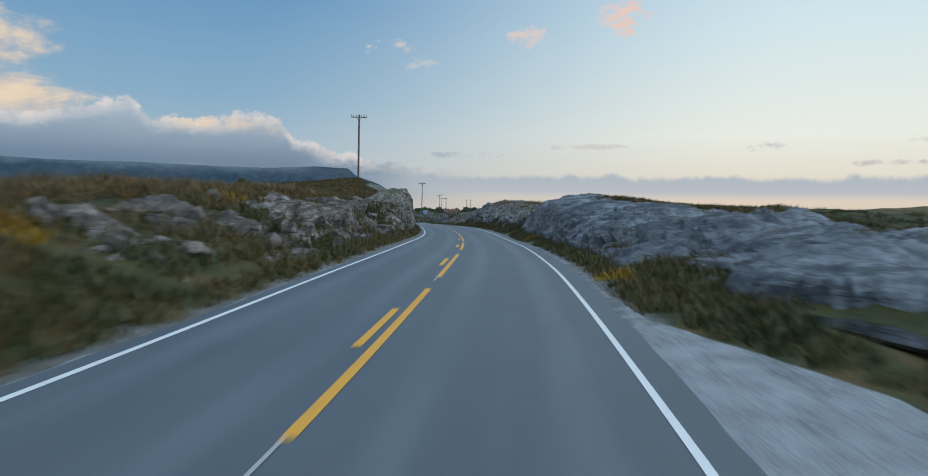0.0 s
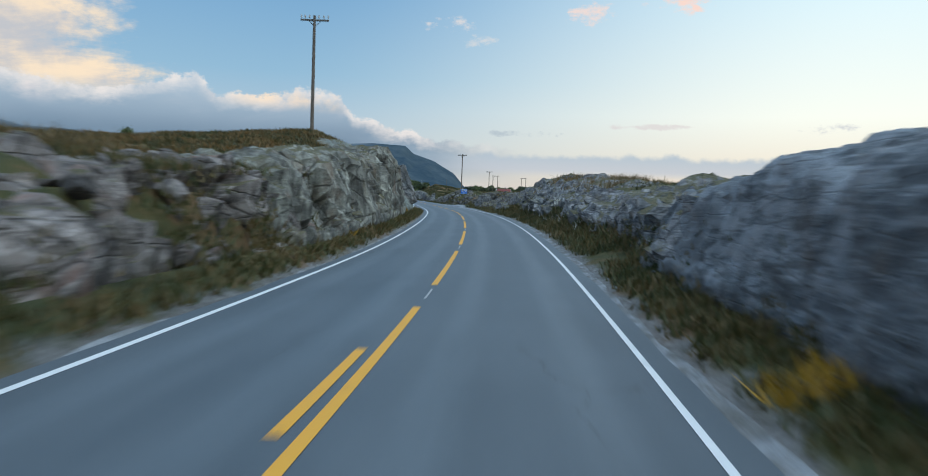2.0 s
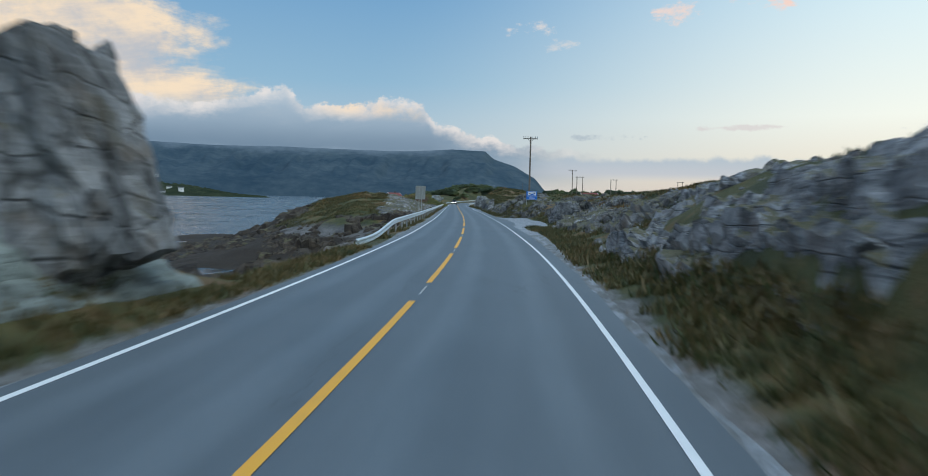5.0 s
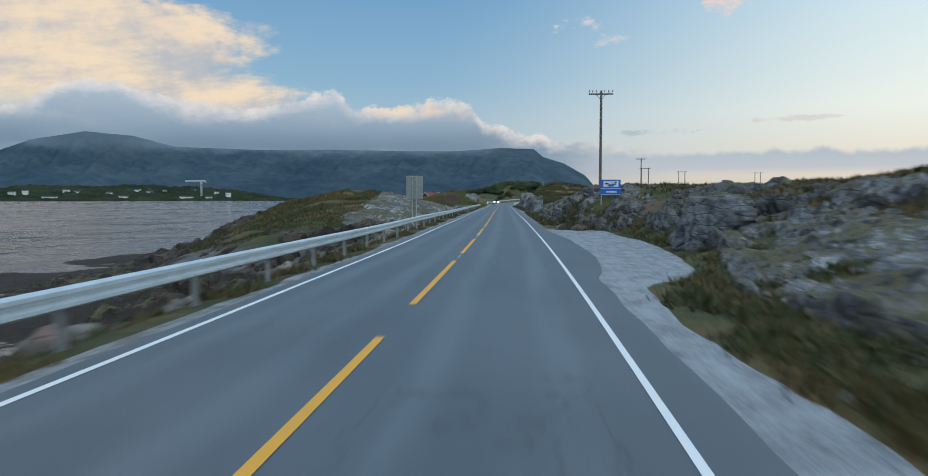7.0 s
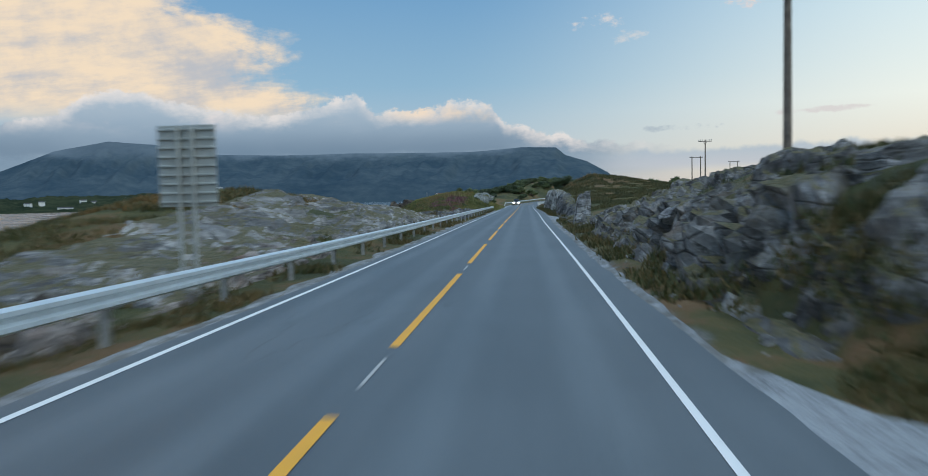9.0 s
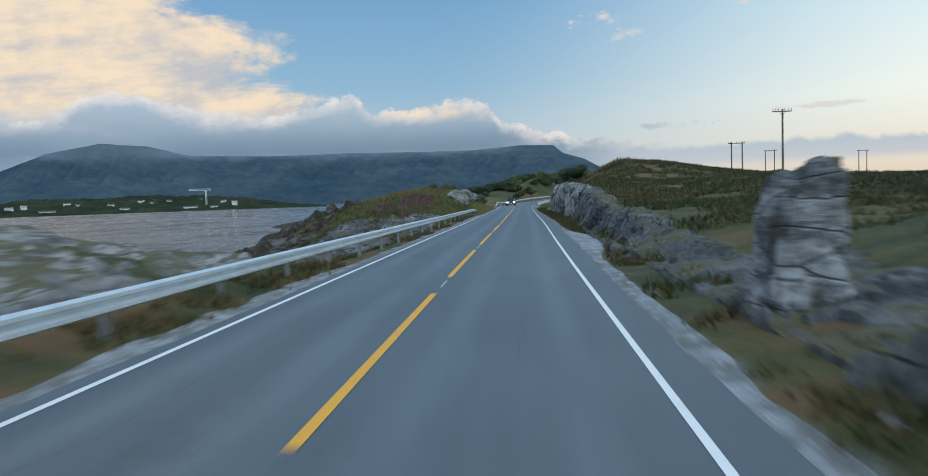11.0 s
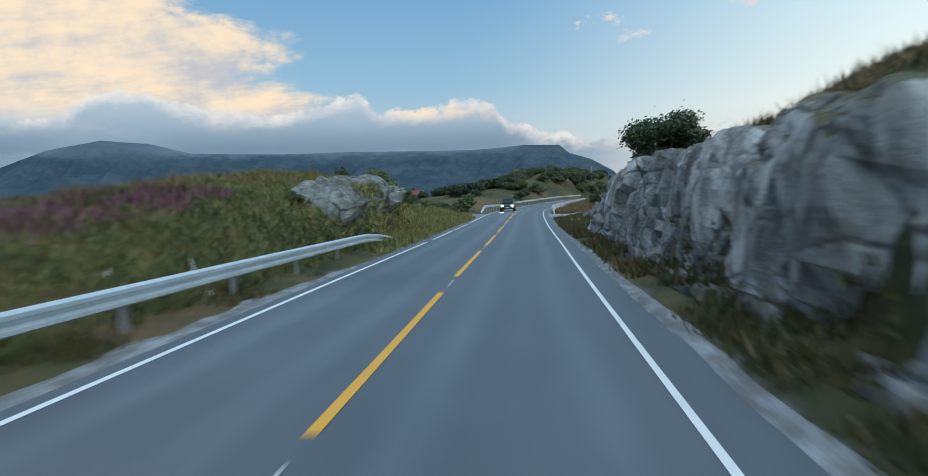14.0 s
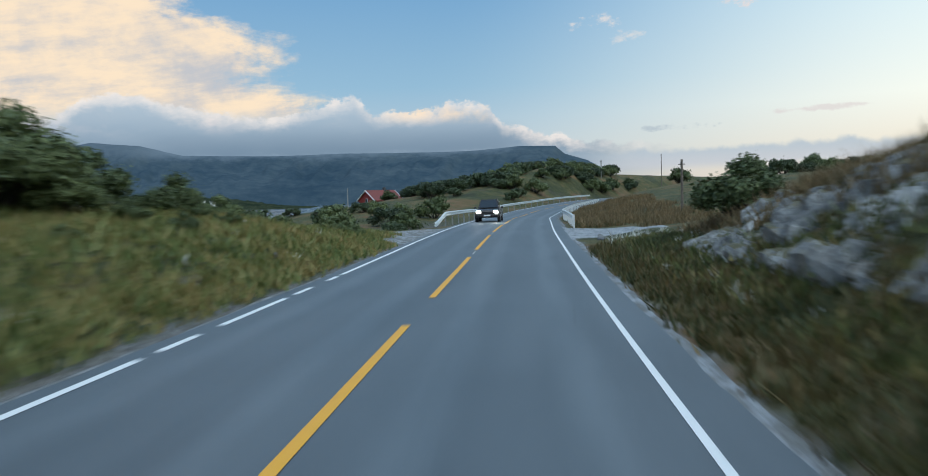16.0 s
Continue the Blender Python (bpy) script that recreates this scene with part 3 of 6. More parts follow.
def value_noise(p, seed=0):
    i = np.floor(p).astype(np.int64)
    f = p - i
    f = f * f * (3 - 2 * f)
    out = 0.0
    for a in (0, 1):
        for b in (0, 1):
            for c in (0, 1):
                w = (f[:, 0] if a else 1 - f[:, 0]) * (f[:, 1] if b else 1 - f[:, 1]) * (f[:, 2] if c else 1 - f[:, 2])
                out = out + w * _hash(i[:, 0] + a, i[:, 1] + b, i[:, 2] + c, seed)
    return out * 2 - 1


def fbm(p, octaves=4, seed=0, gain=0.5):
    out, amp, total = 0.0, 1.0, 0.0
    for o in range(octaves):
        out = out + amp * value_noise(p * 2.03**o, seed + o * 17)
        total += amp
        amp *= gain
    return out / total


def facets(p, seed=0, tilt=0.9):
    """Broken blocks: each cell stands proud or back and leans its own way. Returns the offset and the nearness of a joint."""
    base = np.floor(p).astype(np.int64)
    best = np.full(len(p), 9e9)
    second = np.full(len(p), 9e9)
    off = np.zeros(len(p))
    who = np.zeros(len(p))
    for a in (-1, 0, 1):
        for b in (-1, 0, 1):
            for c in (-1, 0, 1):
                i, j, k = base[:, 0] + a, base[:, 1] + b, base[:, 2] + c
                q = np.stack([i + _hash(i, j, k, seed), j + _hash(i, j, k, seed + 1), k + _hash(i, j, k, seed + 2)], -1)
                d = p - q
                r = (d * d).sum(-1)
                lean = np.stack([_hash(i, j, k, seed + 3), _hash(i, j, k, seed + 4), _hash(i, j, k, seed + 5)], -1) - 0.5
                here = (_hash(i, j, k, seed + 6) - 0.5) + (d * lean).sum(-1) * tilt
                near = r < best
                second = np.where(near, best, np.minimum(second, r))
                off = np.where(near, here, off)
                who = np.where(near, _hash(i, j, k, seed + 8), who)
                best = np.where(near, r, best)
    return off, np.sqrt(second) - np.sqrt(best), who


def smooth(v, a, b):
    w = np.clip((v - a) / (b - a), 0, 1)
    return w * w * (3 - 2 * w)


# ---- mesh helpers ----


def sheet(name, s, u, xyz, mat, parent=None, uv=True, flat=False):
    """A grid of places (rows along s, columns along u) as one mesh, its origin at the lowest corner of its middle."""
    rows, cols = xyz.shape[:2]
    v = xyz.reshape(-1, 3)
    origin = np.array([0.0, 0.0, 0.0]) if parent is not None or uv == "world" else np.array([*v.mean(0)[:2], v[:, 2].min()])
    idx = np.arange(rows * cols).reshape(rows, cols)
    quads = np.stack([idx[:-1, :-1], idx[:-1, 1:], idx[1:, 1:], idx[1:, :-1]], -1).reshape(-1, 4)
    me = mesh_from(name, v - origin, quads, mat, flat)
    if uv:
        layer = me.uv_layers.new(name="along")
        uu = np.broadcast_to(u, (rows, cols)).reshape(-1)
        ss = np.broadcast_to(np.asarray(s)[:, None], (rows, cols)).reshape(-1)
        data = np.stack([uu[quads.ravel()], ss[quads.ravel()]], -1).ravel()
        layer.data.foreach_set("uv", data.astype(np.float32))
    ob = new(name, me)
    ob.location = origin
    if parent is not None:
        ob.parent = parent
    return ob


def mesh_from(name, verts, polys, mat, flat=True):
    """A mesh from arrays: polys is an n x 3 or n x 4 array."""
    me = bpy.data.meshes.new(name)
    polys = np.asarray(polys)
    n, k = polys.shape
    me.vertices.add(len(verts))
    me.vertices.foreach_set("co", np.asarray(verts, np.float32).ravel())
    me.loops.add(n * k)
    me.loops.foreach_set("vertex_index", polys.astype(np.int32).ravel())
    me.polygons.add(n)
    me.polygons.foreach_set("loop_start", np.arange(0, n * k, k, dtype=np.int32))
    me.polygons.foreach_set("use_smooth", np.full(n, not flat))
    me.update(calc_edges=True)
    me.materials.append(mat)
    return me


def part(name, bm, mat, parent, label=""):
    """Links a bmesh as one mesh object under a thing or a part."""
    me = bpy.data.meshes.new(name)
    bm.to_mesh(me)
    bm.free()
    me.materials.append(mat)
    ob = new(name, me)
    ob.parent = parent
    if label:
        ob["label"] = label
    return ob


def thing(name, s, u, z=0.0, turn=0.0, label="", category="", group="", ground=True):
    """An Empty at the thing's base. z counts from the ground where ground is set, else from the road."""
    ob = new(name)
    ob.empty_display_size = 0.2
    x, y, zr = lay(s, u)
    zz = (float(height(np.array([s]), np.array([u]))[0]) if ground else float(zr)) + z
    ob.matrix_world = Matrix.Translation((float(x), float(y), zz)) @ Matrix.Rotation(heading(s) + radians(turn), 4, "Z")
    return tagged(ob, label, category, group)


def box(bm, c, size, m=None, bevel=0.0):
    mat = Matrix.Translation(c) @ (m or Matrix()) @ Matrix.Diagonal((*size, 1))
    got = bmesh.ops.create_cube(bm, size=1.0, matrix=mat)
    if bevel:
        edges = {e for v in got["verts"] for e in v.link_edges}
        bmesh.ops.bevel(bm, geom=list(edges), offset=bevel, segments=1, affect="EDGES")
    return bm


def rod(bm, a, b, r0, r1=None, sides=10):
    a, b = Vector(a), Vector(b)
    d = b - a
    m = Matrix.Translation((a + b) / 2) @ d.to_track_quat("Z", "Y").to_matrix().to_4x4()
    bmesh.ops.create_cone(bm, cap_ends=True, segments=sides, radius1=r0, radius2=r1 if r1 is not None else r0, depth=d.length, matrix=m)
    return bm


def solid(name, points, faces, mat, parent, label=""):
    bm = bmesh.new()
    vs = [bm.verts.new(p) for p in points]
    for f in faces:
        bm.faces.new([vs[i] for i in f])
    bmesh.ops.recalc_face_normals(bm, faces=bm.faces)
    return part(name, bm, mat, parent, label)


# ---- the lie of the land: heights over the road at set distances left and right ----
SEA_Z = -6.0
LEFT_U = np.array([3.25, 4.5, 6, 8, 11, 15, 22, 35, 60, 120, 260])
RIGHT_U = np.array([3.7, 5, 6, 7.5, 9, 12, 16, 25, 45, 90, 260])
LEFT, RIGHT = {}, {}


def section(side, s, *z):
    side[float(s)] = z


section(LEFT, -90, -0.1, 0.2, 0.8, 1.4, 1.7, 1.8, 1.9, 1.9, 1.6, -3, -9)
section(LEFT, 0, -0.1, 0.2, 0.8, 1.4, 1.7, 1.8, 1.9, 1.9, 1.6, -3, -9)
section(LEFT, 16, -0.1, 0.4, 1.1, 1.9, 2.1, 2.1, 2.1, 2.1, 1.8, -3, -9)
section(LEFT, 30, -0.1, 0.5, 1.5, 2.4, 2.6, 2.6, 2.5, 2.4, 1.8, -4, -9)
section(LEFT, 50, -0.1, 0.6, 2.1, 2.8, 3.0, 3.0, 2.9, 2.4, 0.0, -6, -9)
section(LEFT, 62, -0.1, 0.6, 2.3, 2.8, 3.1, 3.2, 3.1, 2.6, -1.0, -7, -9)
section(LEFT, 70, -0.1, 0.7, 2.5, 3.1, 3.5, 3.6, 3.4, 2.6, -2.0, -8, -9)
section(LEFT, 80, -0.1, 0.7, 3.0, 3.9, 4.4, 4.3, 3.8, 2.4, -3.0, -8, -9)
section(LEFT, 91, -0.1, 0.7, 3.0, 4.7, 6.1, 5.8, 5.2, 3.0, -5.0, -9, -9)
section(LEFT, 98, -0.1, 0.6, 2.4, 4.2, 6.0, 5.7, 5.0, 2.4, -7.0, -9, -9)
section(LEFT, 106, -0.1, 0.5, 2.0, 3.5, 4.7, 4.3, 1.6, -3.5, -8.0, -9, -9)
section(LEFT, 112, -0.1, 0.2, 1.2, 2.5, 2.8, 1.2, -2.0, -6.5, -8.0, -9, -9)
section(LEFT, 116, -0.1, -0.15, -0.4, -0.6, -1.2, -2.8, -4.6, -7.5, -9, -9, -9)
section(LEFT, 136, -0.1, -0.18, -1.1, -2.7, -4.4, -5.9, -6.9, -7.6, -9, -9, -9)
section(LEFT, 152, -0.1, -0.18, -1.1, -2.7, -4.6, -6.8, -5.4, -7.4, -9, -9, -9)
section(LEFT, 176, -0.1, -0.18, -1.0, -2.3, -3.9, -5.6, -6.2, -6.5, -7, -9, -9)
section(LEFT, 188, -0.1, -0.15, -0.3, -0.5, -0.6, -0.8, -3.0, -6.0, -6.8, -9, -9)
section(LEFT, 200, -0.1, -0.05, 0.4, 0.9, 1.3, 1.3, -0.6, -5.7, -6.5, -8, -9)
section(LEFT, 214, -0.1, 0.0, 0.8, 1.4, 2.3, 2.8, 1.4, -5.4, -6.45, -8, -9)
section(LEFT, 232, -0.1, 0.1, 0.7, 1.2, 1.4, 1.5, 0.6, -5.2, -6.6, -9, -9)
section(LEFT, 243, -0.1, -0.15, -0.3, -0.8, -1.6, -2.4, -4.2, -7, -9, -9, -9)
section(LEFT, 252, -0.1, -0.18, -0.9, -2.0, -3.4, -4.8, -6.3, -8, -9, -9, -9)
section(LEFT, 264, -0.1, -0.18, -0.9, -2.2, -4.0, -5.8, -7.5, -8.5, -9, -9, -9)
section(LEFT, 274, -0.1, -0.15, -0.5, -0.9, -1.6, -3.0, -5.5, -8, -9, -9, -9)
section(LEFT, 284, -0.1, 0.0, 0.3, 0.7, 0.9, 0.1, -3.5, -8.0, -9, -9, -9)
section(LEFT, 297, -0.1, 0.1, 0.7, 1.6, 2.0, 1.7, -0.4, -5.6, -9, -9, -9)
section(LEFT, 306, -0.1, 0.3, 1.2, 2.4, 2.9, 2.5, 0.8, -4.6, -9, -9, -9)
section(LEFT, 312, -0.1, 0.3, 1.5, 3.0, 3.3, 2.7, 0.9, -4.2, -9, -9, -9)
section(LEFT, 318, -0.1, 0.4, 1.1, 2.0, 2.2, 1.9, 0.6, -4.6, -9, -9, -9)
section(LEFT, 330, -0.1, 0.4, 1.1, 1.6, 1.9, 1.8, -0.4, -6.0, -9, -9, -9)
section(LEFT, 340, -0.1, 0.3, 0.9, 1.4, 1.5, 1.2, -0.8, -6.5, -9, -9, -9)
section(LEFT, 349, -0.1, 0.1, 0.3, 0.3, 0.2, 0.1, -1.4, -7.0, -9, -9, -9)
section(LEFT, 362, -0.1, -0.1, -0.2, -0.3, -0.4, -0.5, -1.5, -6.0, -9, -9, -9)
section(LEFT, 380, -0.1, -0.4, -1.0, -1.4, -1.5, -1.2, -1.0, -3.5, -9, -9, -9)
section(LEFT, 415, -0.1, -0.4, -0.8, -0.9, -0.6, -0.2, 0.4, 0.2, -5.0, -9, -9)
section(LEFT, 445, -0.1, -0.2, 0.2, 1.0, 2.2, 3.0, 2.4, 1.2, -1.0, -9, -9)
section(LEFT, 475, -0.1, 0.0, 0.8, 2.6, 5.4, 7.2, 6.0, 1.8, 0.0, -9, -9)
section(LEFT, 500, -0.1, 0.0, 0.6, 2.0, 4.4, 6.4, 7.0, 3.0, 0.0, -9, -9)
section(LEFT, 640, -0.1, 0.0, 0.6, 1.4, 2.6, 3.6, 4.0, 3.0, 1.0, -9, -9)

section(RIGHT, -90, -0.1, -0.1, 0.1, 0.4, 0.6, 0.7, 0.8, 1.0, 1.4, 1.6, -9)
section(RIGHT, 8, -0.1, -0.1, 0.1, 0.4, 0.6, 0.7, 0.8, 1.0, 1.4, 1.7, -9)
section(RIGHT, 16, -0.1, 0.0, 0.3, 0.8, 1.0, 1.1, 1.2, 1.3, 1.5, 1.8, -9)
section(RIGHT, 24, -0.1, 0.2, 0.8, 1.3, 1.5, 1.5, 1.5, 1.6, 1.7, 1.9, -9)
section(RIGHT, 33, -0.1, 0.3, 1.4, 1.9, 2.1, 2.0, 1.9, 1.8, 1.9, 2.0, -9)
section(RIGHT, 42, -0.1, 0.3, 1.8, 2.5, 2.5, 2.4, 2.3, 2.2, 2.1, 2.2, -9)
section(RIGHT, 52, -0.1, 0.3, 2.4, 3.4, 3.6, 3.2, 2.8, 2.6, 3.0, 4.0, -9)
section(RIGHT, 58, -0.1, 0.3, 1.9, 2.6, 2.9, 2.9, 2.7, 2.6, 3.0, 3.6, -9)
section(RIGHT, 65, -0.1, 0.4, 1.5, 2.2, 2.4, 2.5, 2.6, 2.5, 2.6, 3.2, -9)
section(RIGHT, 76, -0.1, 0.4, 1.6, 2.4, 2.6, 2.7, 2.6, 2.5, 2.4, 3.0, -9)
section(RIGHT, 90, -0.1, 0.3, 1.7, 2.8, 3.2, 3.3, 3.0, 2.6, 2.2, 2.6, -9)
section(RIGHT, 101, -0.1, 0.3, 1.9, 3.3, 3.8, 3.8, 3.4, 2.6, 2.2, 2.4, -9)
section(RIGHT, 111, -0.1, 0.2, 1.5, 2.9, 3.5, 3.7, 3.4, 2.6, 2.2, 2.2, -9)
section(RIGHT, 122, -0.1, 0.1, 0.8, 2.0, 2.9, 3.4, 3.3, 2.6, 2.2, 2.2, -9)
section(RIGHT, 134, -0.1, 0.0, 0.4, 1.1, 1.9, 2.9, 3.6, 3.2, 2.4, 2.2, -9)
section(RIGHT, 150, -0.1, 0.0, 0.1, 0.3, 0.7, 1.3, 2.9, 4.8, 2.8, 2.0, -9)
section(RIGHT, 162, -0.1, -0.1, -0.1, 0.1, 0.5, 1.6, 3.2, 4.4, 2.6, 2.0, -9)
section(RIGHT, 174, -0.1, -0.1, -0.1, -0.1, 0.4, 2.4, 2.9, 2.9, 2.2, 1.6, -9)
section(RIGHT, 184, -0.1, -0.1, 0.1, 0.7, 1.7, 2.6, 2.9, 2.7, 2.2, 1.6, -9)
section(RIGHT, 191, -0.1, 0.1, 1.2, 2.6, 3.1, 3.3, 3.2, 2.8, 2.4, 1.6, -9)
section(RIGHT, 200, -0.1, 0.2, 1.0, 2.2, 2.8, 3.1, 3.1, 2.9, 2.6, 1.6, -9)
section(RIGHT, 210, -0.1, 0.1, 0.8, 1.8, 2.4, 2.6, 2.8, 3.0, 2.8, 1.6, -9)
section(RIGHT, 222, -0.1, 0.1, 0.6, 1.3, 1.8, 2.0, 2.3, 2.8, 2.8, 1.6, -9)
section(RIGHT, 238, -0.1, 0.0, 0.3, 0.8, 1.2, 1.6, 2.1, 2.6, 2.8, 1.6, -9)
section(RIGHT, 246, -0.1, -0.1, 0.4, 1.3, 1.4, 1.6, 2.0, 2.6, 2.7, 1.6, -9)
section(RIGHT, 254, -0.1, -0.1, 0.6, 1.5, 1.5, 1.7, 2.1, 2.6, 2.6, 1.8, -9)
section(RIGHT, 264, -0.1, 0.0, 0.9, 1.8, 1.9, 2.0, 2.2, 2.4, 2.4, 2.0, -9)
section(RIGHT, 272, -0.1, 0.1, 1.6, 2.5, 2.6, 2.6, 2.6, 2.5, 2.5, 2.0, -9)
section(RIGHT, 284, -0.1, 0.2, 2.0, 2.9, 3.3, 3.9, 3.9, 3.0, 2.6, 2.0, -9)
section(RIGHT, 294, -0.1, 0.2, 2.1, 3.2, 4.1, 5.5, 5.2, 3.6, 3.0, 2.0, -9)
section(RIGHT, 303, -0.1, 0.2, 2.0, 3.2, 3.7, 5.0, 4.8, 3.6, 3.0, 2.0, -9)
section(RIGHT, 312, -0.1, 0.1, 1.5, 2.9, 3.4, 3.8, 3.8, 3.2, 3.0, 2.0, -9)
section(RIGHT, 322, -0.1, 0.1, 0.4, 2.4, 3.1, 3.7, 3.7, 3.4, 3.2, 2.0, -9)
section(RIGHT, 330, -0.1, 0.0, 0.3, 1.7, 2.6, 2.9, 2.9, 2.8, 2.8, 2.0, -9)
section(RIGHT, 338, -0.1, 0.0, 0.2, 0.5, 1.6, 2.2, 2.4, 2.4, 2.4, 2.0, -9)
section(RIGHT, 348, -0.1, -0.1, 0.0, 0.2, 0.3, 0.5, 0.9, 1.6, 2.2, 2.0, -9)
section(RIGHT, 362, -0.1, -0.1, -0.1, 0.0, 0.0, 0.2, 0.5, 1.2, 2.2, 2.4, -9)
section(RIGHT, 390, -0.1, -0.2, -0.2, 0.0, 0.3, 0.8, 1.2, 1.8, 2.6, 3.0, -9)
section(RIGHT, 430, -0.1, 0.0, 0.4, 0.8, 1.1, 1.6, 2.2, 3.0, 3.6, 3.2, -9)
section(RIGHT, 480, -0.1, 0.1, 0.6, 1.2, 1.8, 2.6, 3.2, 3.6, 4.0, 3.2, -9)
section(RIGHT, 640, -0.1, 0.1, 0.6, 1.2, 1.8, 3.0, 4.4, 6.0, 5.0, 3.2, -9)


def _profile(side, stations, s, d):
    ks = np.array(sorted(side))
    rows = np.array([side[k] for k in ks])
    i = np.clip(np.searchsorted(ks, s) - 1, 0, len(ks) - 2)
    w = np.clip((s - ks[i]) / (ks[i + 1] - ks[i]), 0, 1)
    j = np.clip(np.searchsorted(stations, d) - 1, 0, len(stations) - 2)
    v = np.clip((d - stations[j]) / (stations[j + 1] - stations[j]), 0, 1)
    low = rows[i, j] * (1 - v) + rows[i, j + 1] * v
    high = rows[i + 1, j] * (1 - v) + rows[i + 1, j + 1] * v
    return low * (1 - w) + high * w


def steepness(s, right):
    """How upright the cut faces stand along the road, 0 to 1."""
    if right:
        return 0.92 * smooth(s, 240, 248) * smooth(-s, -322, -314) + 0.45 * smooth(s, 34, 44) * smooth(-s, -66, -58) + 0.25 * smooth(s, 60, 66) * smooth(-s, -128, -116) + 0.5 * smooth(s, 184, 190) * smooth(-s, -226, -214)
    return 0.90 * smooth(s, 54, 66) * smooth(-s, -91, -83) + 0.35 * smooth(s, 14, 26) * smooth(-s, -64, -56) + 0.85 * smooth(s, 302, 306) * smooth(-s, -320, -316)


def height(s, u, rough=True, sunk=0.0):
    """The ground's height at places on the plan."""
    s, u = np.asarray(s, float), np.asarray(u, float)
    _, _, zr = lay(s, u)
    kr, kl = steepness(s, True), steepness(s, False)
    dr = np.where((u > 5.0) & (u < 7.5), u + kr * (5.0 + 2.5 * smooth(u, 5.3, 6.2) - u), u)
    dl = np.where((u < -4.2) & (u > -8.0), -u + kl * (4.2 + 3.8 * smooth(-u, 4.4, 5.7) + u), -u)
    rel = np.where(u < 0, _profile(LEFT, LEFT_U, s, dl), _profile(RIGHT, RIGHT_U, s, dr))
    # a level hollow that holds the puddle
    level = 1 - smooth(((s - 11.0) / 2.4) ** 2 + ((u - 6.9) / 1.3) ** 2, 0.5, 1.3)
    rel = rel + (0.35 - rel) * level
    inside = (u > -3.2) & (u < 3.65)
    settle = 0.25 * smooth(np.abs(u), 5.0, 6.5) * np.where(u < 0, smooth(-s, -66, -56), smooth(-s, -262, -254))
    settle = settle + sunk * np.where(u < 0, kl * smooth(-u, 4.2, 4.6) * smooth(u, -6.6, -5.9), kr * smooth(u, 4.9, 5.2) * smooth(-u, -6.9, -6.2))
    out = np.where(inside, zr - 0.12, zr + rel - settle)
    if rough:
        away = np.clip((np.abs(u) - 4.2) / 4.0, 0, 1) * (1 - level)
        p = np.stack([s * 0.35, u * 0.35, u * 0], -1)
        out = out + away * (0.28 * fbm(p, 4, 5) + 0.45 * fbm(p * 0.25, 2, 9) * np.clip((np.abs(u) - 9) / 10, 0, 1))
    return out


def build_ground():
    s = np.concatenate([np.arange(-90, -20, 4.0), np.arange(-20, 360, 0.8), np.arange(360, 520, 1.6), np.arange(520, 641, 5.0)])
    right = np.concatenate([[0.0, 3.4, 3.7], np.arange(4.1, 12, 0.45), np.arange(12, 26, 1.0), np.arange(26, 60, 3.0), np.arange(60, 261, 12.0)])
    left = -np.concatenate([[2.9, 3.25], np.arange(3.7, 12, 0.45), np.arange(12, 40, 1.0), np.arange(40, 70, 3.0), np.arange(70, 261, 12.0)])[::-1]
    u = np.concatenate([left, right])
    gs, gu = np.meshgrid(s, u, indexing="ij")
    x, y, _ = lay(gs, gu)
    z = height(gs.ravel(), gu.ravel(), True, 1.3).reshape(gs.shape)
    ob = sheet("ground", s, u, np.stack([x, y, z], -1), M_GROUND, uv=True)
    tagged(ob, "rolling coastal heath with grass, moss and bare stone", "ground", kind="structure")


def build_sea():
    bm = bmesh.new()
    bmesh.ops.create_circle(bm, cap_ends=True, segments=96, radius=4700.0)
    me = bpy.data.meshes.new("sea")
    bm.to_mesh(me)
    bm.free()
    me.materials.append(M_SEA)
    ob = new("water", me)
    ob.location = (0, 170, SEA_Z)
    tagged(ob, "calm grey-blue fjord water rippled by a light wind", "sea", kind="structure")


def ribbon(name, s, edges, lift, mat, parent=None, thick=0.0):
    """A strip laid on the road between two edges (functions or numbers of u)."""
    a, b = (np.broadcast_to(np.asarray(e, float), s.shape) for e in edges)
    n = max(2, int(np.ceil(np.max(b - a) / 0.8)) + 1)
    w = np.linspace(0, 1, n)
    u = a[:, None] * (1 - w) + b[:, None] * w
    gs = np.broadcast_to(s[:, None], u.shape)
    x, y, z = lay(gs, u)
    z = z + lift - 0.012 * np.clip(np.abs(u) - 0.2, 0, 3.4)
    xyz = np.stack([x, y, z], -1)
    if thick:
        lo, hi = xyz[:, :1].copy(), xyz[:, -1:].copy()
        lo[..., 2] -= thick
        hi[..., 2] -= thick
        xyz = np.concatenate([lo, xyz, hi], 1)
        u = np.concatenate([u[:, :1], u, u[:, -1:]], 1)
    return sheet(name, s, u, xyz, mat, parent)


def asphalt_edge(s):
    return np.interp(s, [0, 60, 110, 140, 155.8, 158.4, 163, 173, 186, 200, 238, 246, 258, 300], [3.56, 3.56, 3.60, 3.82, 3.80, 4.25, 4.50, 4.50, 3.95, 3.75, 3.80, 3.95, 3.90, 3.76])


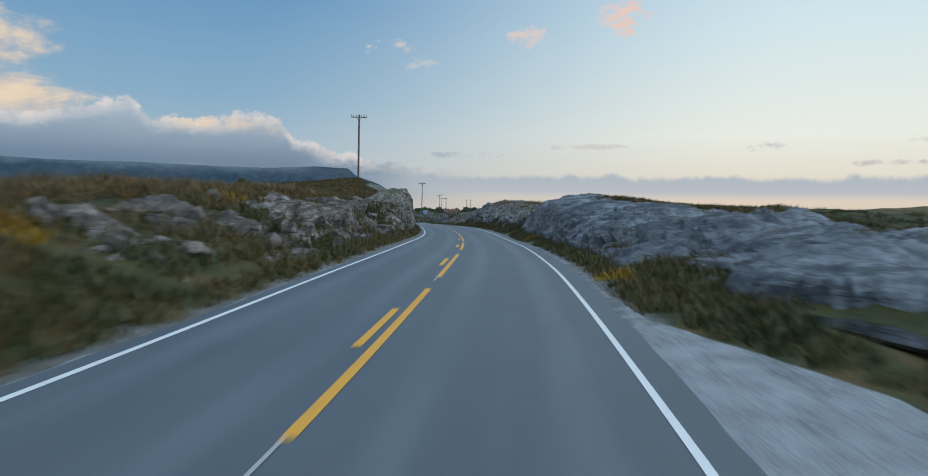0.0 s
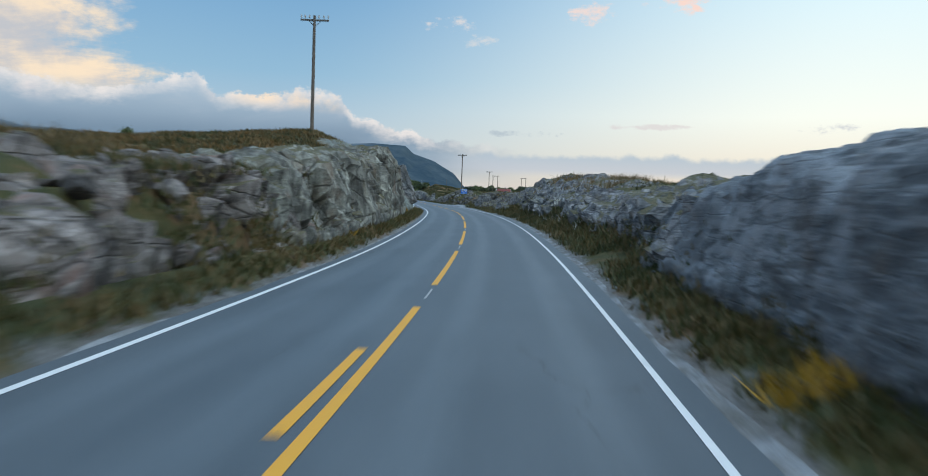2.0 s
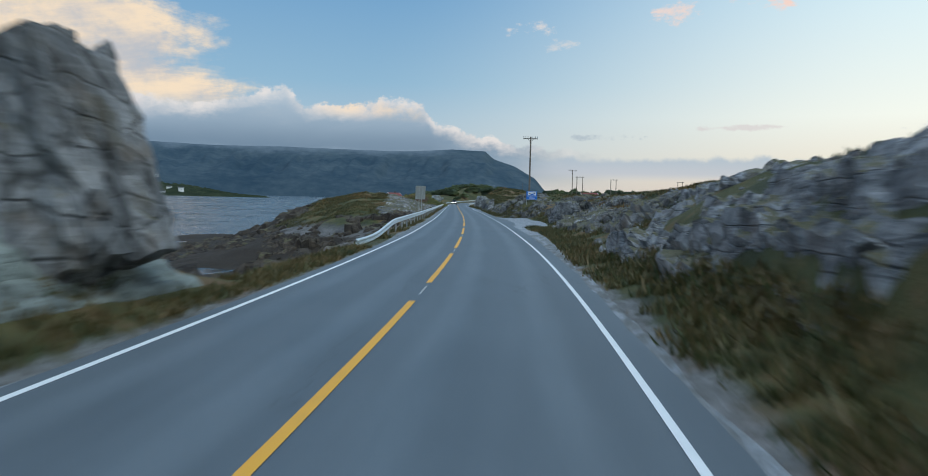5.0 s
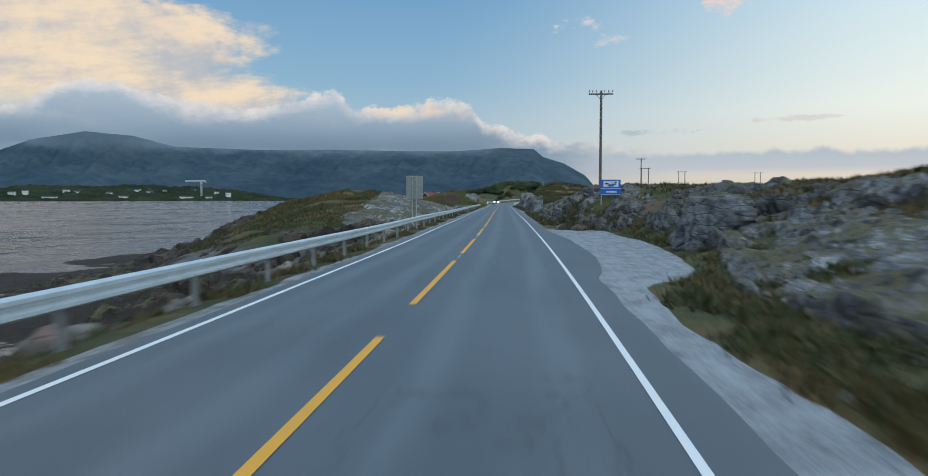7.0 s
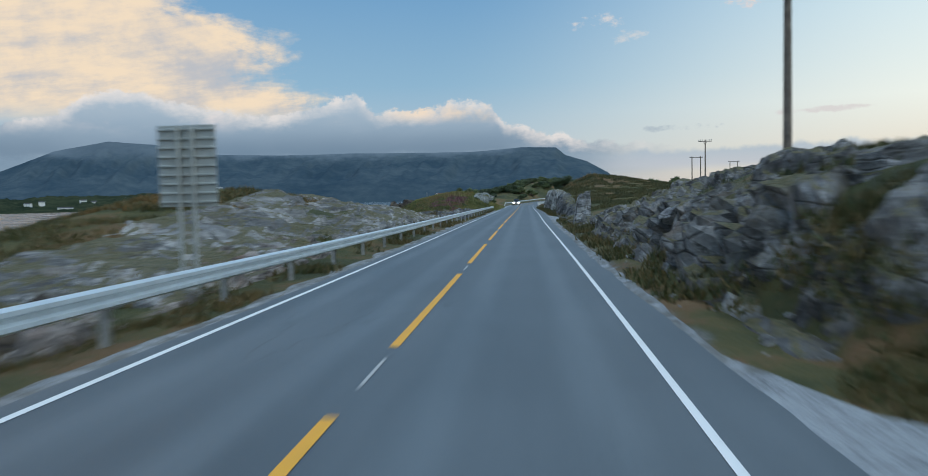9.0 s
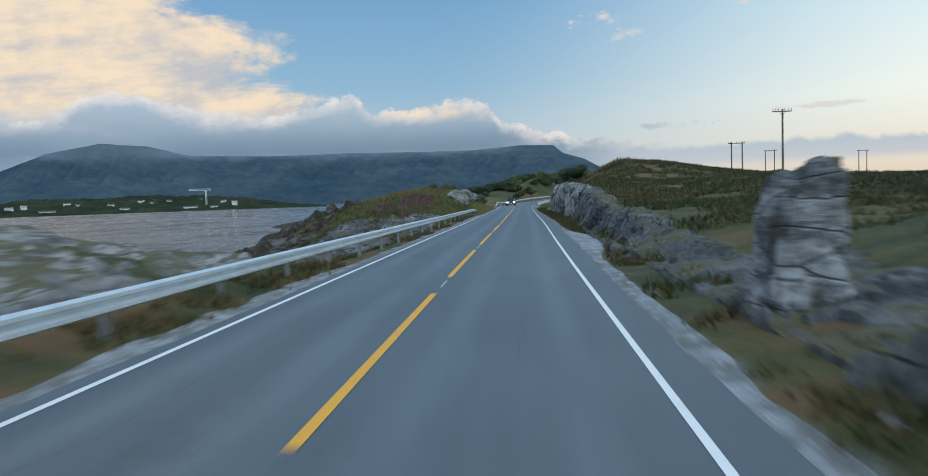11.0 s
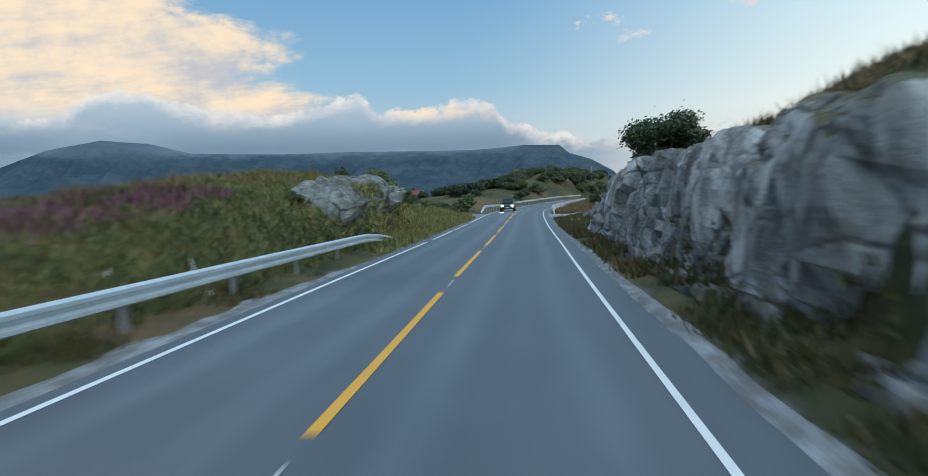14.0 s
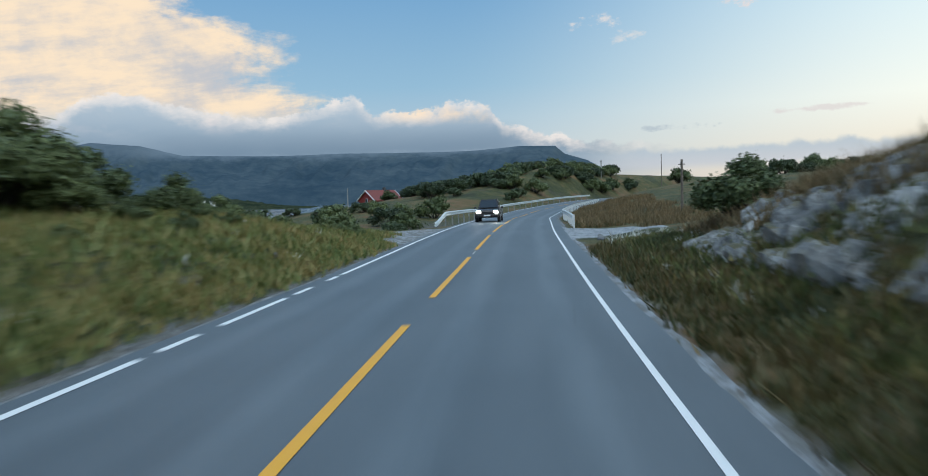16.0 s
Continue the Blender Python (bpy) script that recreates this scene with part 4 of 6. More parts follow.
def gravel_edge(s):
    """How far from the yellow line the pale shoulder reaches, lay-bys and field entrance included."""
    return np.interp(s, [8, 10.5, 12.5, 17, 35, 53, 85, 105, 122, 129, 138, 144, 149.5, 154.5, 157, 160, 165, 173, 179, 182, 184.6, 187, 200, 240, 247, 253.6, 257.3, 261, 286, 303, 320, 350.5, 353, 357, 361],
                     [5.8, 4.8, 4.0, 3.74, 3.9, 3.74, 3.9, 3.75, 3.9, 4.25, 4.6, 4.7, 4.4, 4.7, 6.0, 7.2, 7.8, 8.2, 7.6, 6.8, 4.7, 4.1, 4.0, 4.2, 5.0, 5.2, 4.5, 4.15, 4.10, 4.05, 3.95, 4.0, 9.0, 9.0, 4.0])


def build_road():
    s = np.arange(-90, 620.1, 1.0)
    s = np.unique(np.concatenate([s, np.arange(-10, 360, 0.5)]))
    p = np.stack([s * 0.6, s * 0, s * 0], -1)
    right = asphalt_edge(s) + 0.07 * fbm(p, 3, 3)
    left = -3.22 + 0.05 * fbm(p, 3, 4)
    road = ribbon("road", s, (left, right), 0.0, M_ASPHALT, thick=0.16)
    road.data.polygons.foreach_set("use_smooth", np.zeros(len(road.data.polygons), bool))
    tagged(road, "worn grey asphalt two-lane road with polished wheel tracks", "road", kind="structure")
    return road


def mark(road, name, s0, s1, u, width, mat, lift=0.006):
    s = np.arange(s0, s1 + 0.01, min(1.0, s1 - s0))
    if s1 - s[-1] > 0.05:
        s = np.append(s, s1)
    ob = ribbon(name, s, (u - width / 2, u + width / 2), lift, mat)
    ob.matrix_world = ob.matrix_basis
    loc = ob.location.copy()
    ob.parent = road
    ob.location = loc - road.location
    return ob


ROAD_L, ROAD_R = -2.90, 3.18


def build_marks(road):
    for a in np.arange(-80, 560, 20.0):
        if a not in (0, 20):
            mark(road, "edge_line", a, a + 20, ROAD_R, 0.09, M_WHITE)
        if not 300 <= a < 360:
            mark(road, "edge_line", a, a + 20, ROAD_L, 0.105, M_WHITE)
    # the line swings in a little at the start
    s = np.arange(0.0, 40.1, 1.0)
    u = np.interp(s, [0, 6, 15, 25, 34, 40], [ROAD_R, ROAD_R - 0.02, ROAD_R - 0.10, ROAD_R - 0.15, ROAD_R - 0.06, ROAD_R])
    line = ribbon("edge_line", s, (u - 0.045, u + 0.045), 0.006, M_WHITE)
    at = line.location.copy()
    line.parent = road
    line.location = at - road.location
    mark(road, "edge_line", 300, 310.2, ROAD_L, 0.105, M_WHITE)
    for a, b in ((312.3, 321.8), (323.0, 325.7), (326.2, 327.3), (328.1, 331.1), (331.7, 332.8), (334.1, 335.0)):
        mark(road, "edge_dash", a, b, ROAD_L, 0.12, M_WHITE)
    mark(road, "edge_line", 335.4, 360, ROAD_L, 0.12, M_WHITE)
    for k in range(-6, 46):
        a, b = {0: (5.9, 15.5), 1: (17.8, 27.4)}.get(k, (12 * k + 7, 12 * k + 16))
        mark(road, "centre_dash", a, b, 0.0, 0.125, M_YELLOW)
        if k % 5 != 2:
            mark(road, "faded_dash", 12 * k + 5.0, 12 * k + 6.3, 0.02 if k > 3 else -0.03, 0.04, M_FADED)
        if k <= 3:
            mark(road, "side_dash", 12 * k + 9.4, 12 * k + 12.6, -0.24, 0.125, M_YELLOW)


def build_shoulders():
    s = np.arange(-80, 420.1, 0.5)
    p = np.stack([s * 0.45, s * 0, s * 0 + 7], -1)
    a = asphalt_edge(s) - 0.12
    width = np.maximum(0.2, gravel_edge(s) + 0.09 * fbm(p, 3, 11) + 0.05 * fbm(p * 4, 2, 13) - a)
    n = 14
    w = np.linspace(0, 1, n)
    u = a[:, None] + (width[:, None] + 0.02) * w
    gs = np.broadcast_to(s[:, None], u.shape)
    x, y, zr = lay(gs, u)
    g = height(gs.ravel(), u.ravel()).reshape(u.shape)
    z = np.maximum(zr - 0.082, g + 0.024) + 0.012 * fbm(np.stack([gs.ravel() * 2, u.ravel() * 2, u.ravel() * 0], -1), 3, 8).reshape(u.shape)
    z = np.where(w > 0.97, g - 0.12, z)
    xyz = np.stack([x, y, z], -1)
    for lo, hi in ((-80, 12), (12, 141), (141, 186), (186, 244), (244, 258), (258, 350), (350, 362), (362, 420)):
        k = np.nonzero((s >= lo) & (s <= hi))[0]
        open_place = lo in (-80, 141, 244, 350)
        ob = sheet("gravel_shoulder", s[k], u[k], xyz[k], M_GRAVEL if open_place else M_SHOULDER)
        tagged(ob, "pale crushed-stone lay-by beside the asphalt" if open_place else "dirty crushed-stone shoulder along the asphalt", "road shoulder", kind="structure")
    width = 0.12 + 0.10 * fbm(p + 31, 3, 12) + (0.42 + 0.22 * fbm(p * 2 + 11, 2, 14)) * smooth(s, 128, 140) * smooth(-s, -304, -290) + 3.5 * smooth(s, 346, 350) * smooth(-s, -362, -357)
    u = -3.12 - (width[:, None] + 0.1) * w
    x, y, zr = lay(gs, u)
    g = height(gs.ravel(), u.ravel()).reshape(u.shape)
    z = np.maximum(zr - 0.12, g + 0.01)
    z = np.where(w > 0.97, g - 0.1, z)
    ob = sheet("gravel_shoulder", s, u[:, ::-1], np.stack([x, y, z], -1)[:, ::-1], M_SHOULDER)
    tagged(ob, "narrow strip of dirty pale grit along the asphalt edge", "road shoulder", kind="structure")


# ---- mountains and the far shore ----
RIDGE_AZ = np.array([-3.0, 1.0, 2.0, 3.6, 5.3, 6.0, 8.6, 12.3, 17, 21.6, 27, 33.4, 36.2, 39.3, 42.6, 45.8, 55, 75])
RIDGE_EL = np.array([0.0, 0.7, 1.85, 2.75, 3.3, 3.9, 4.0, 3.75, 3.75, 3.8, 3.7, 3.8, 4.5, 4.7, 4.0, 2.6, 1.5, 1.0])


def build_mountains():
    cx, cy = -1.0, 168.0
    az = np.arange(-3, 75.01, 0.12)
    r = np.concatenate([np.linspace(3300, 4250, 40), np.linspace(4270, 4600, 6)])
    ga, gr = np.meshgrid(az, r, indexing="ij")
    top = np.tan(np.radians(np.interp(ga, RIDGE_AZ, RIDGE_EL))) * 4250
    p = np.stack([ga.ravel() * 0.42 + gr.ravel() * 0.0012, gr.ravel() * 0.0016, ga.ravel() * 0], -1)
    rise = np.clip((gr - 3300) / 950, 0, 1)
    ridge = 1 - np.abs(fbm(p, 5, 21)).reshape(ga.shape) * 2.0
    z = top * (rise**0.75) * (1 - 0.42 * (1 - ridge) * (1 - rise) * rise * 4 * 0.6) + (fbm(np.stack([ga.ravel() * 2.2, gr.ravel() * 0.01, ga.ravel() * 0], -1), 4, 23).reshape(ga.shape) * 2.0) * rise
    z = np.where(gr > 4255, z * np.clip(1 - (gr - 4255) / 345, 0, 1), z)
    x = cx - np.sin(np.radians(ga)) * gr
    y = cy + np.cos(np.radians(ga)) * gr
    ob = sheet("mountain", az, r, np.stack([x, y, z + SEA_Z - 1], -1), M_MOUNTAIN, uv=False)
    tagged(ob, "long mountain ridge across the fjord, its dark blue painted as haze", "mountain", kind="structure")
    # low wooded shore in front of it
    az = np.arange(16, 75.01, 0.1)
    r = np.linspace(1380, 2300, 36)
    ga, gr = np.meshgrid(az, r, indexing="ij")
    crest = np.interp(ga, [16, 23, 26, 29, 33, 40, 45, 60, 75], [0, 0, 6, 20, 32, 32, 26, 28, 20])
    rise = np.clip((gr - 1400) / 320, -0.1, 1)
    p = np.stack([ga.ravel() * 1.3, gr.ravel() * 0.02, ga.ravel() * 0], -1)
    z = crest * np.clip(rise, 0, 1) ** 0.8 * (1 + 0.25 * fbm(p * 0.5, 3, 31).reshape(ga.shape)) + 4 * fbm(p * 4, 3, 32).reshape(ga.shape) * np.clip(rise * 5, 0, 1) * np.clip(crest / 8, 0, 1) + np.minimum(rise * 15, 0)
    z = np.where(gr > 1800, z * np.clip(1 - (gr - 1800) / 480, 0, 1), z)
    x = cx - np.sin(np.radians(ga)) * gr
    y = cy + np.cos(np.radians(ga)) * gr
    ob = sheet("far_shore", az, r, np.stack([x, y, z + SEA_Z + np.where(crest > 1, 0.3, -1.5)], -1), M_FARWOOD, uv=False)
    tagged(ob, "low wooded shore across the fjord below the mountains", "far shore", kind="structure")


def build_cloud_bank():
    """The grey cloud that lies on the ridge and hides parts of its crest."""
    m = bpy.data.materials.new("low_cloud")
    m.use_nodes = True
    m.node_tree.nodes.clear()
    N = Nodes(m.node_tree)
    uv = N.node("ShaderNodeUVMap", uv_map="along").outputs[0]
    sep = N.node("ShaderNodeSeparateXYZ")
    N.put(sep.inputs[0], uv)
    el, az = sep.outputs[0], sep.outputs[1]
    big = N.sub(N.noise(N.scaled(uv, (0.6, 0.22, 1.0)), 1.4, 5.0, 0.6), 0.5)
    fine = N.sub(N.noise(N.scaled(uv, (1.0, 0.45, 1.0)), 3.2, 6.0, 0.62), 0.5)
    edge = N.add(el, N.mul(big, 1.1), N.mul(fine, 0.5))
    thick = N.mul(N.step(edge, 3.05, 3.95), N.step(el, 6.0, 4.8), N.step(az, 7.5, 11.0), N.step(az, 70.0, 55.0))
    thick = N.mul(thick, N.sub(1.0, N.mul(N.step(N.m("ABSOLUTE", N.sub(az, 38.5)), 5.5, 1.5), 0.6)))
    glow = N.node("ShaderNodeEmission")
    N.put(glow.inputs["Color"], N.mix(N.step(el, 3.5, 6.0), (0.17, 0.235, 0.33), (0.31, 0.385, 0.50)))
    clear = N.node("ShaderNodeBsdfTransparent")
    mix = N.node("ShaderNodeMixShader")
    N.put(mix.inputs[0], N.mul(thick, 0.70))
    m.node_tree.links.new(clear.outputs[0], mix.inputs[1])
    m.node_tree.links.new(glow.outputs[0], mix.inputs[2])
    out = N.node("ShaderNodeOutputMaterial")
    m.node_tree.links.new(mix.outputs[0], out.inputs[0])
    az_v, el_v = np.arange(5.0, 72.1, 1.0), np.arange(2.6, 6.31, 0.35)
    ga, ge = np.meshgrid(az_v, el_v, indexing="ij")
    r = 3260.0
    x, y = -1.0 - np.sin(np.radians(ga)) * r, 168.0 + np.cos(np.radians(ga)) * r
    ob = sheet("backdrop", az_v, el_v, np.stack([x, y, np.tan(np.radians(ge)) * r + 2.0], -1), m)
    tagged(ob, "soft grey cloud bank resting on the mountain crest", "cloud", kind="structure")


build_sea()
build_ground()
road = build_road()
build_marks(road)
build_shoulders()
build_mountains()
build_cloud_bank()


# ---- rock cuttings and outcrops ----


def rock(s0, s1, u0, u1, mat, label, amp=0.45, size=1.6, lift=0.12, seed=1, bedding=0.0, ds=0.2, du=0.11, fade=2.0, top=0.30, slab=0.0, tier=0.0, clear=None, bold=0.0, turf=0.0, soft=False):
    """Bedrock standing out of the ground between two distances from the road: broken faces, joints, turf-filled hollows.
    The large blocks are parts of their own; what is left between them is one bedrock mesh."""
    s = np.arange(s0, s1 + 0.01, ds)
    n = int(abs(u1 - u0) / du) + 1
    w = np.linspace(0, 1, n)
    u = u0 + (u1 - u0) * w
    gs, gu = np.meshgrid(s, u, indexing="ij")
    fs, fu = gs.ravel(), gu.ravel()
    e = 0.35
    z = height(fs, fu, True)
    zs = (height(fs + e, fu, False) - height(fs - e, fu, False)) / (2 * e)
    zu = (height(fs, fu + e, False) - height(fs, fu - e, False)) / (2 * e)
    nrm = np.stack([-zs, -zu, np.ones_like(zs)], -1)
    nrm /= np.linalg.norm(nrm, axis=1)[:, None]
    p = np.stack([fs, fu, z], -1)
    warp = np.stack([fbm(p * 0.45, 2, seed), fbm(p * 0.45 + 9, 2, seed + 1), fbm(p * 0.45 + 23, 2, seed + 2)], -1) * 0.7
    q = (p + warp) / size
    if bedding >= 0:
        q[:, 2] = q[:, 2] * (1.0 + bedding) + q[:, 0] * 0.25 * bedding
    else:
        q[:, 2] = q[:, 2] * (1.0 + bedding * 0.8)
        q[:, 0] = q[:, 0] * (1.0 - bedding * 0.5) + q[:, 2] * 0.3
    a, ja, who = facets(q, seed, 1.1 - 0.5 * slab)
    b, jb, _ = facets(q * 2.4 + 5.0, seed + 50, 1.1)
    c, jc, _ = facets(q * 5.5 + 2.0, seed + 90, 1.1)
    steep = 1.0 - 0.72 * (1 - bold) * nrm[:, 2] ** 3
    rubble = smooth(fbm(p * 0.22 + 70, 2, seed + 5), -0.30, 0.35) * (1 - 0.7 * slab * slab)
    small = 1 - slab * 0.85 * (1 - rubble)
    disp = amp * (a * 1.25 + small * (b * 0.66 + c * 0.16)) - amp * 0.50 * np.clip(1 - ja / 0.10, 0, 1) - amp * 0.30 * np.clip(1 - jb / 0.09, 0, 1) - 0.02 * np.clip(1 - jc / 0.10, 0, 1)
    disp = disp * steep + 0.05 * fbm(p * 3.0, 3, seed + 7)
    step = np.zeros(len(z))
    if tier:
        # flat beds: each steps back above the one below
        bed = (z + 0.05 * fs + 0.5 * warp[:, 2]) / tier
        part_up = bed - np.floor(bed)
        step = (smooth(part_up, 0.72, 1.0) - part_up + 0.35) * tier * (0.45 + 0.55 * rubble)
        disp = disp + (part_up - 0.5) * tier * 0.5 * steep
    ends = smooth(fs, s0, s0 + fade) * smooth(-fs, -s1, -s1 + fade)
    edge = smooth(w, 0.0, 0.07) * smooth(1 - w, 0.0, top)
    cover = ends * np.broadcast_to(edge, gs.shape).ravel()
    if clear is not None:
        cover = cover * (1 - clear(fs, fu))
    patch = fbm(p * 0.4 + 40, 3, seed + 3)
    hollow = 0.28 * patch * (1 - 0.8 * steepness(fs, u1 > 0))
    disp = (disp + lift + hollow - turf * smooth(fbm(p * np.array([0.55, 0.8, 1.3]) + 90, 3, seed + 8), -0.05, 0.22)) * np.minimum(1, cover * 1.5) - 0.60 * (1 - cover)
    fs2, fu2, fz = fs + nrm[:, 0] * disp, fu + nrm[:, 1] * disp, z + nrm[:, 2] * disp + step * cover * nrm[:, 2]
    x, y, _ = lay(fs2, fu2)
    v = np.stack([x, y, fz], -1)
    m = len(s)
    idx = np.arange(m * n).reshape(m, n)
    if u1 < u0:
        idx = idx[:, ::-1]
    quads = np.stack([idx[:-1, :-1], idx[:-1, 1:], idx[1:, 1:], idx[1:, :-1]], -1).reshape(-1, 4)
    # quads buried well under the turf are left out
    live = np.nonzero((disp[quads] > -0.42).any(1))[0]
    quads = quads[live]
    base = new("rock_outcrop")
    base.empty_display_size = 0.5
    base.location = (*v.mean(0)[:2], v[quads.ravel(), 2].min())
    origin = np.array(base.location)
    # blocks: patches of quads that share a cell and touch
    grid = np.full((m - 1) * (n - 1), -1.0)
    grid[live] = who[idx[:-1, :-1].ravel()[live]]
    grid = grid.reshape(m - 1, n - 1)
    comp = np.where(grid >= 0, np.arange(grid.size).reshape(grid.shape), -1)
    for _ in range(400):
        old = comp
        comp = comp.copy()
        same = (grid[1:] == grid[:-1]) & (grid[1:] >= 0)
        low = np.minimum(comp[1:], comp[:-1])
        comp[1:] = np.where(same, low, comp[1:])
        comp[:-1] = np.where(same, np.minimum(low, comp[:-1]), comp[:-1])
        same = (grid[:, 1:] == grid[:, :-1]) & (grid[:, 1:] >= 0)
        low = np.minimum(comp[:, 1:], comp[:, :-1])
        comp[:, 1:] = np.where(same, low, comp[:, 1:])
        comp[:, :-1] = np.where(same, np.minimum(low, comp[:, :-1]), comp[:, :-1])
        if (comp == old).all():
            break
    cell = comp.ravel()[live]
    ids, inv, count = np.unique(cell, return_inverse=True, return_counts=True)
    rest = []
    for k in range(len(ids)):
        mine = quads[inv == k]
        if count[k] < 70:
            rest.append(mine)
            continue
        used, local = np.unique(mine, return_inverse=True)
        ob = new("rock_block", mesh_from("rock_block", v[used] - origin, local.reshape(-1, 4), mat, not soft))
        ob.parent = base
    if rest:
        mine = np.concatenate(rest)
        used, local = np.unique(mine, return_inverse=True)
        ob = new("bedrock", mesh_from("bedrock", v[used] - origin, local.reshape(-1, 4), mat, not soft))
        ob.parent = base
        tagged(ob, kind="stuff")
    return tagged(base, label, "rock outcrop", "roadside rock")


def by_puddle(s, u):
    return 1 - smooth(((s - 11.0) / 1.9) ** 2 + ((u - 6.6) / 0.75) ** 2, 0.7, 1.3)


def lay_by(s, u):
    edge = np.interp(s, [150, 156, 161, 165.4, 172.5, 177, 182, 185], [6.2, 6.6, 7.8, 8.6, 8.8, 8.4, 6.2, 5.0])
    return 1 - smooth(u, edge, edge + 0.5)


rock(10, 66, -3.85, -9, M_ROCK_PINK, "broken reddish-grey bedrock bank with turf between the blocks", 0.60, 1.25, 0.12, 11, bedding=0.5, slab=0.45, fade=4.0, top=0.45, bold=0.4, turf=0.42)
rock(84, 114, -3.85, -11, M_ROCK_SLAB, "smooth inclined slab of pale green-grey rock", 0.20, 4.2, 0.22, 26, bedding=0.9, slab=1.0, tier=0.30, du=0.08, soft=True)
rock(58, 90, -3.8, -9.0, M_ROCK_PALE, "tall pale grey rock cutting with dark seep streaks", 0.80, 2.7, 0.34, 21, bedding=-0.5, du=0.07, slab=0.65, tier=0.35)
rock(2, 36, 5.6, 16, M_ROCK_BLUE, "low rounded grey bedrock slabs beside the verge", 0.50, 3.4, 0.22, 31, slab=0.95, tier=0.36, clear=by_puddle, bold=0.6, soft=True)
rock(19, 40, 4.5, 9.5, M_ROCK_BLUE, "broken blue-grey rock face close to the verge", 0.60, 2.6, 0.25, 36, bedding=0.3, slab=0.8, tier=0.40, du=0.09)
rock(30, 61, 4.7, 11.5, M_ROCK_BLUE, "large smooth blue-grey rock shoulder with shallow bedding", 0.30, 4.2, 0.20, 41, bedding=0.7, du=0.07, slab=1.0, tier=0.32, soft=True)
rock(55, 128, 4.9, 12.0, M_ROCK, "long blocky grey rock cutting with pale ledges", 0.66, 3.3, 0.16, 51, bedding=1.0, slab=0.85, tier=0.62, turf=0.25)
rock(124, 186, 6.2, 17, M_ROCK_CRAG, "layered grey rock ledges behind the lay-by", 0.80, 2.4, 0.25, 61, bedding=0.8, slab=0.65, tier=0.5, clear=lay_by, turf=0.35)
rock(182, 226, 4.5, 12, M_ROCK_CRAG, "craggy grey rock with pale edges and turf pockets", 0.85, 1.9, 0.20, 71, slab=0.5, turf=0.35)
rock(222, 272, 4.8, 7.7, M_ROCK_DARK, "low dark rock step along the verge", 0.45, 2.0, 0.12, 81, bedding=-0.2, du=0.07, slab=0.8)
rock(267, 320, 4.8, 8.0, M_ROCK_GREY, "high grey rock cutting with upright joints", 0.66, 2.3, 0.12, 91, bedding=-0.7, du=0.055, top=0.45, slab=0.8)
rock(314, 341, 6.0, 10, M_ROCK_GREY, "weathered rock end of the cutting under dry grass", 0.55, 1.6, 0.25, 101, top=0.5, slab=0.3)
rock(190, 246, -4.8, -13.0, M_ROCK_BED, "flat-bedded pale rock knoll behind the guard rail", 0.30, 3.0, 0.24, 111, bedding=1.0, slab=0.95, tier=0.32, turf=0.22)
rock(141, 161, 6.6, 13.0, M_ROCK_BED, "low pale rock slabs with flat bedding beside the lay-by", 0.26, 3.0, 0.22, 66, bedding=1.0, slab=0.95, tier=0.24, turf=0.25, clear=lay_by)
rock(116, 192, -5.2, -26, M_ROCK_WEED, "dark weed-covered shore rock", 0.75, 2.4, 0.10, 121, ds=0.35, du=0.25, bold=1.0)
rock(184, 232, -22, -44, M_ROCK_WEED, "dark weed-covered rock spit at the water", 0.7, 2.4, 0.05, 127, ds=0.5, du=0.45, bold=1.0)
rock(128, 204, -4.7, -7.6, M_ROCK_PINK, "bare grey-pink rock showing below the guard rail", 0.40, 1.6, 0.08, 125, bold=0.6, slab=0.5, ds=0.25)
rock(238, 284, -4.7, -24, M_ROCK_SHORE, "dark grey shore rock sloping into the water", 0.45, 2.8, 0.26, 131, bedding=0.6, ds=0.3, du=0.22, slab=0.5, tier=0.5, top=0.1, bold=0.8)
rock(262, 320, -17, -48, M_ROCK_WEED, "dark weed-covered skerry rock in the shallows", 0.8, 2.6, 0.05, 151, ds=0.5, du=0.45, bold=1.0)
rock(303, 316, -5.0, -8.0, M_ROCK_KNOLL, "pale grey upright rock crag in the grassy bank", 0.95, 2.2, 0.34, 141, bedding=-0.5, slab=0.8, top=0.25, turf=0.10)


# ---- guard rails ----


def beam_profile():
    """The W section of a guard rail: offsets towards the road and up, front face then back."""
    pts = [(0.0, -0.155), (0.02, -0.150), (0.08, -0.115), (0.08, -0.060), (0.015, -0.025), (0.015, 0.025), (0.08, 0.060), (0.08, 0.115), (0.02, 0.150), (0.0, 0.155)]
    return pts + [(a - 0.006, b) for a, b in reversed(pts)]


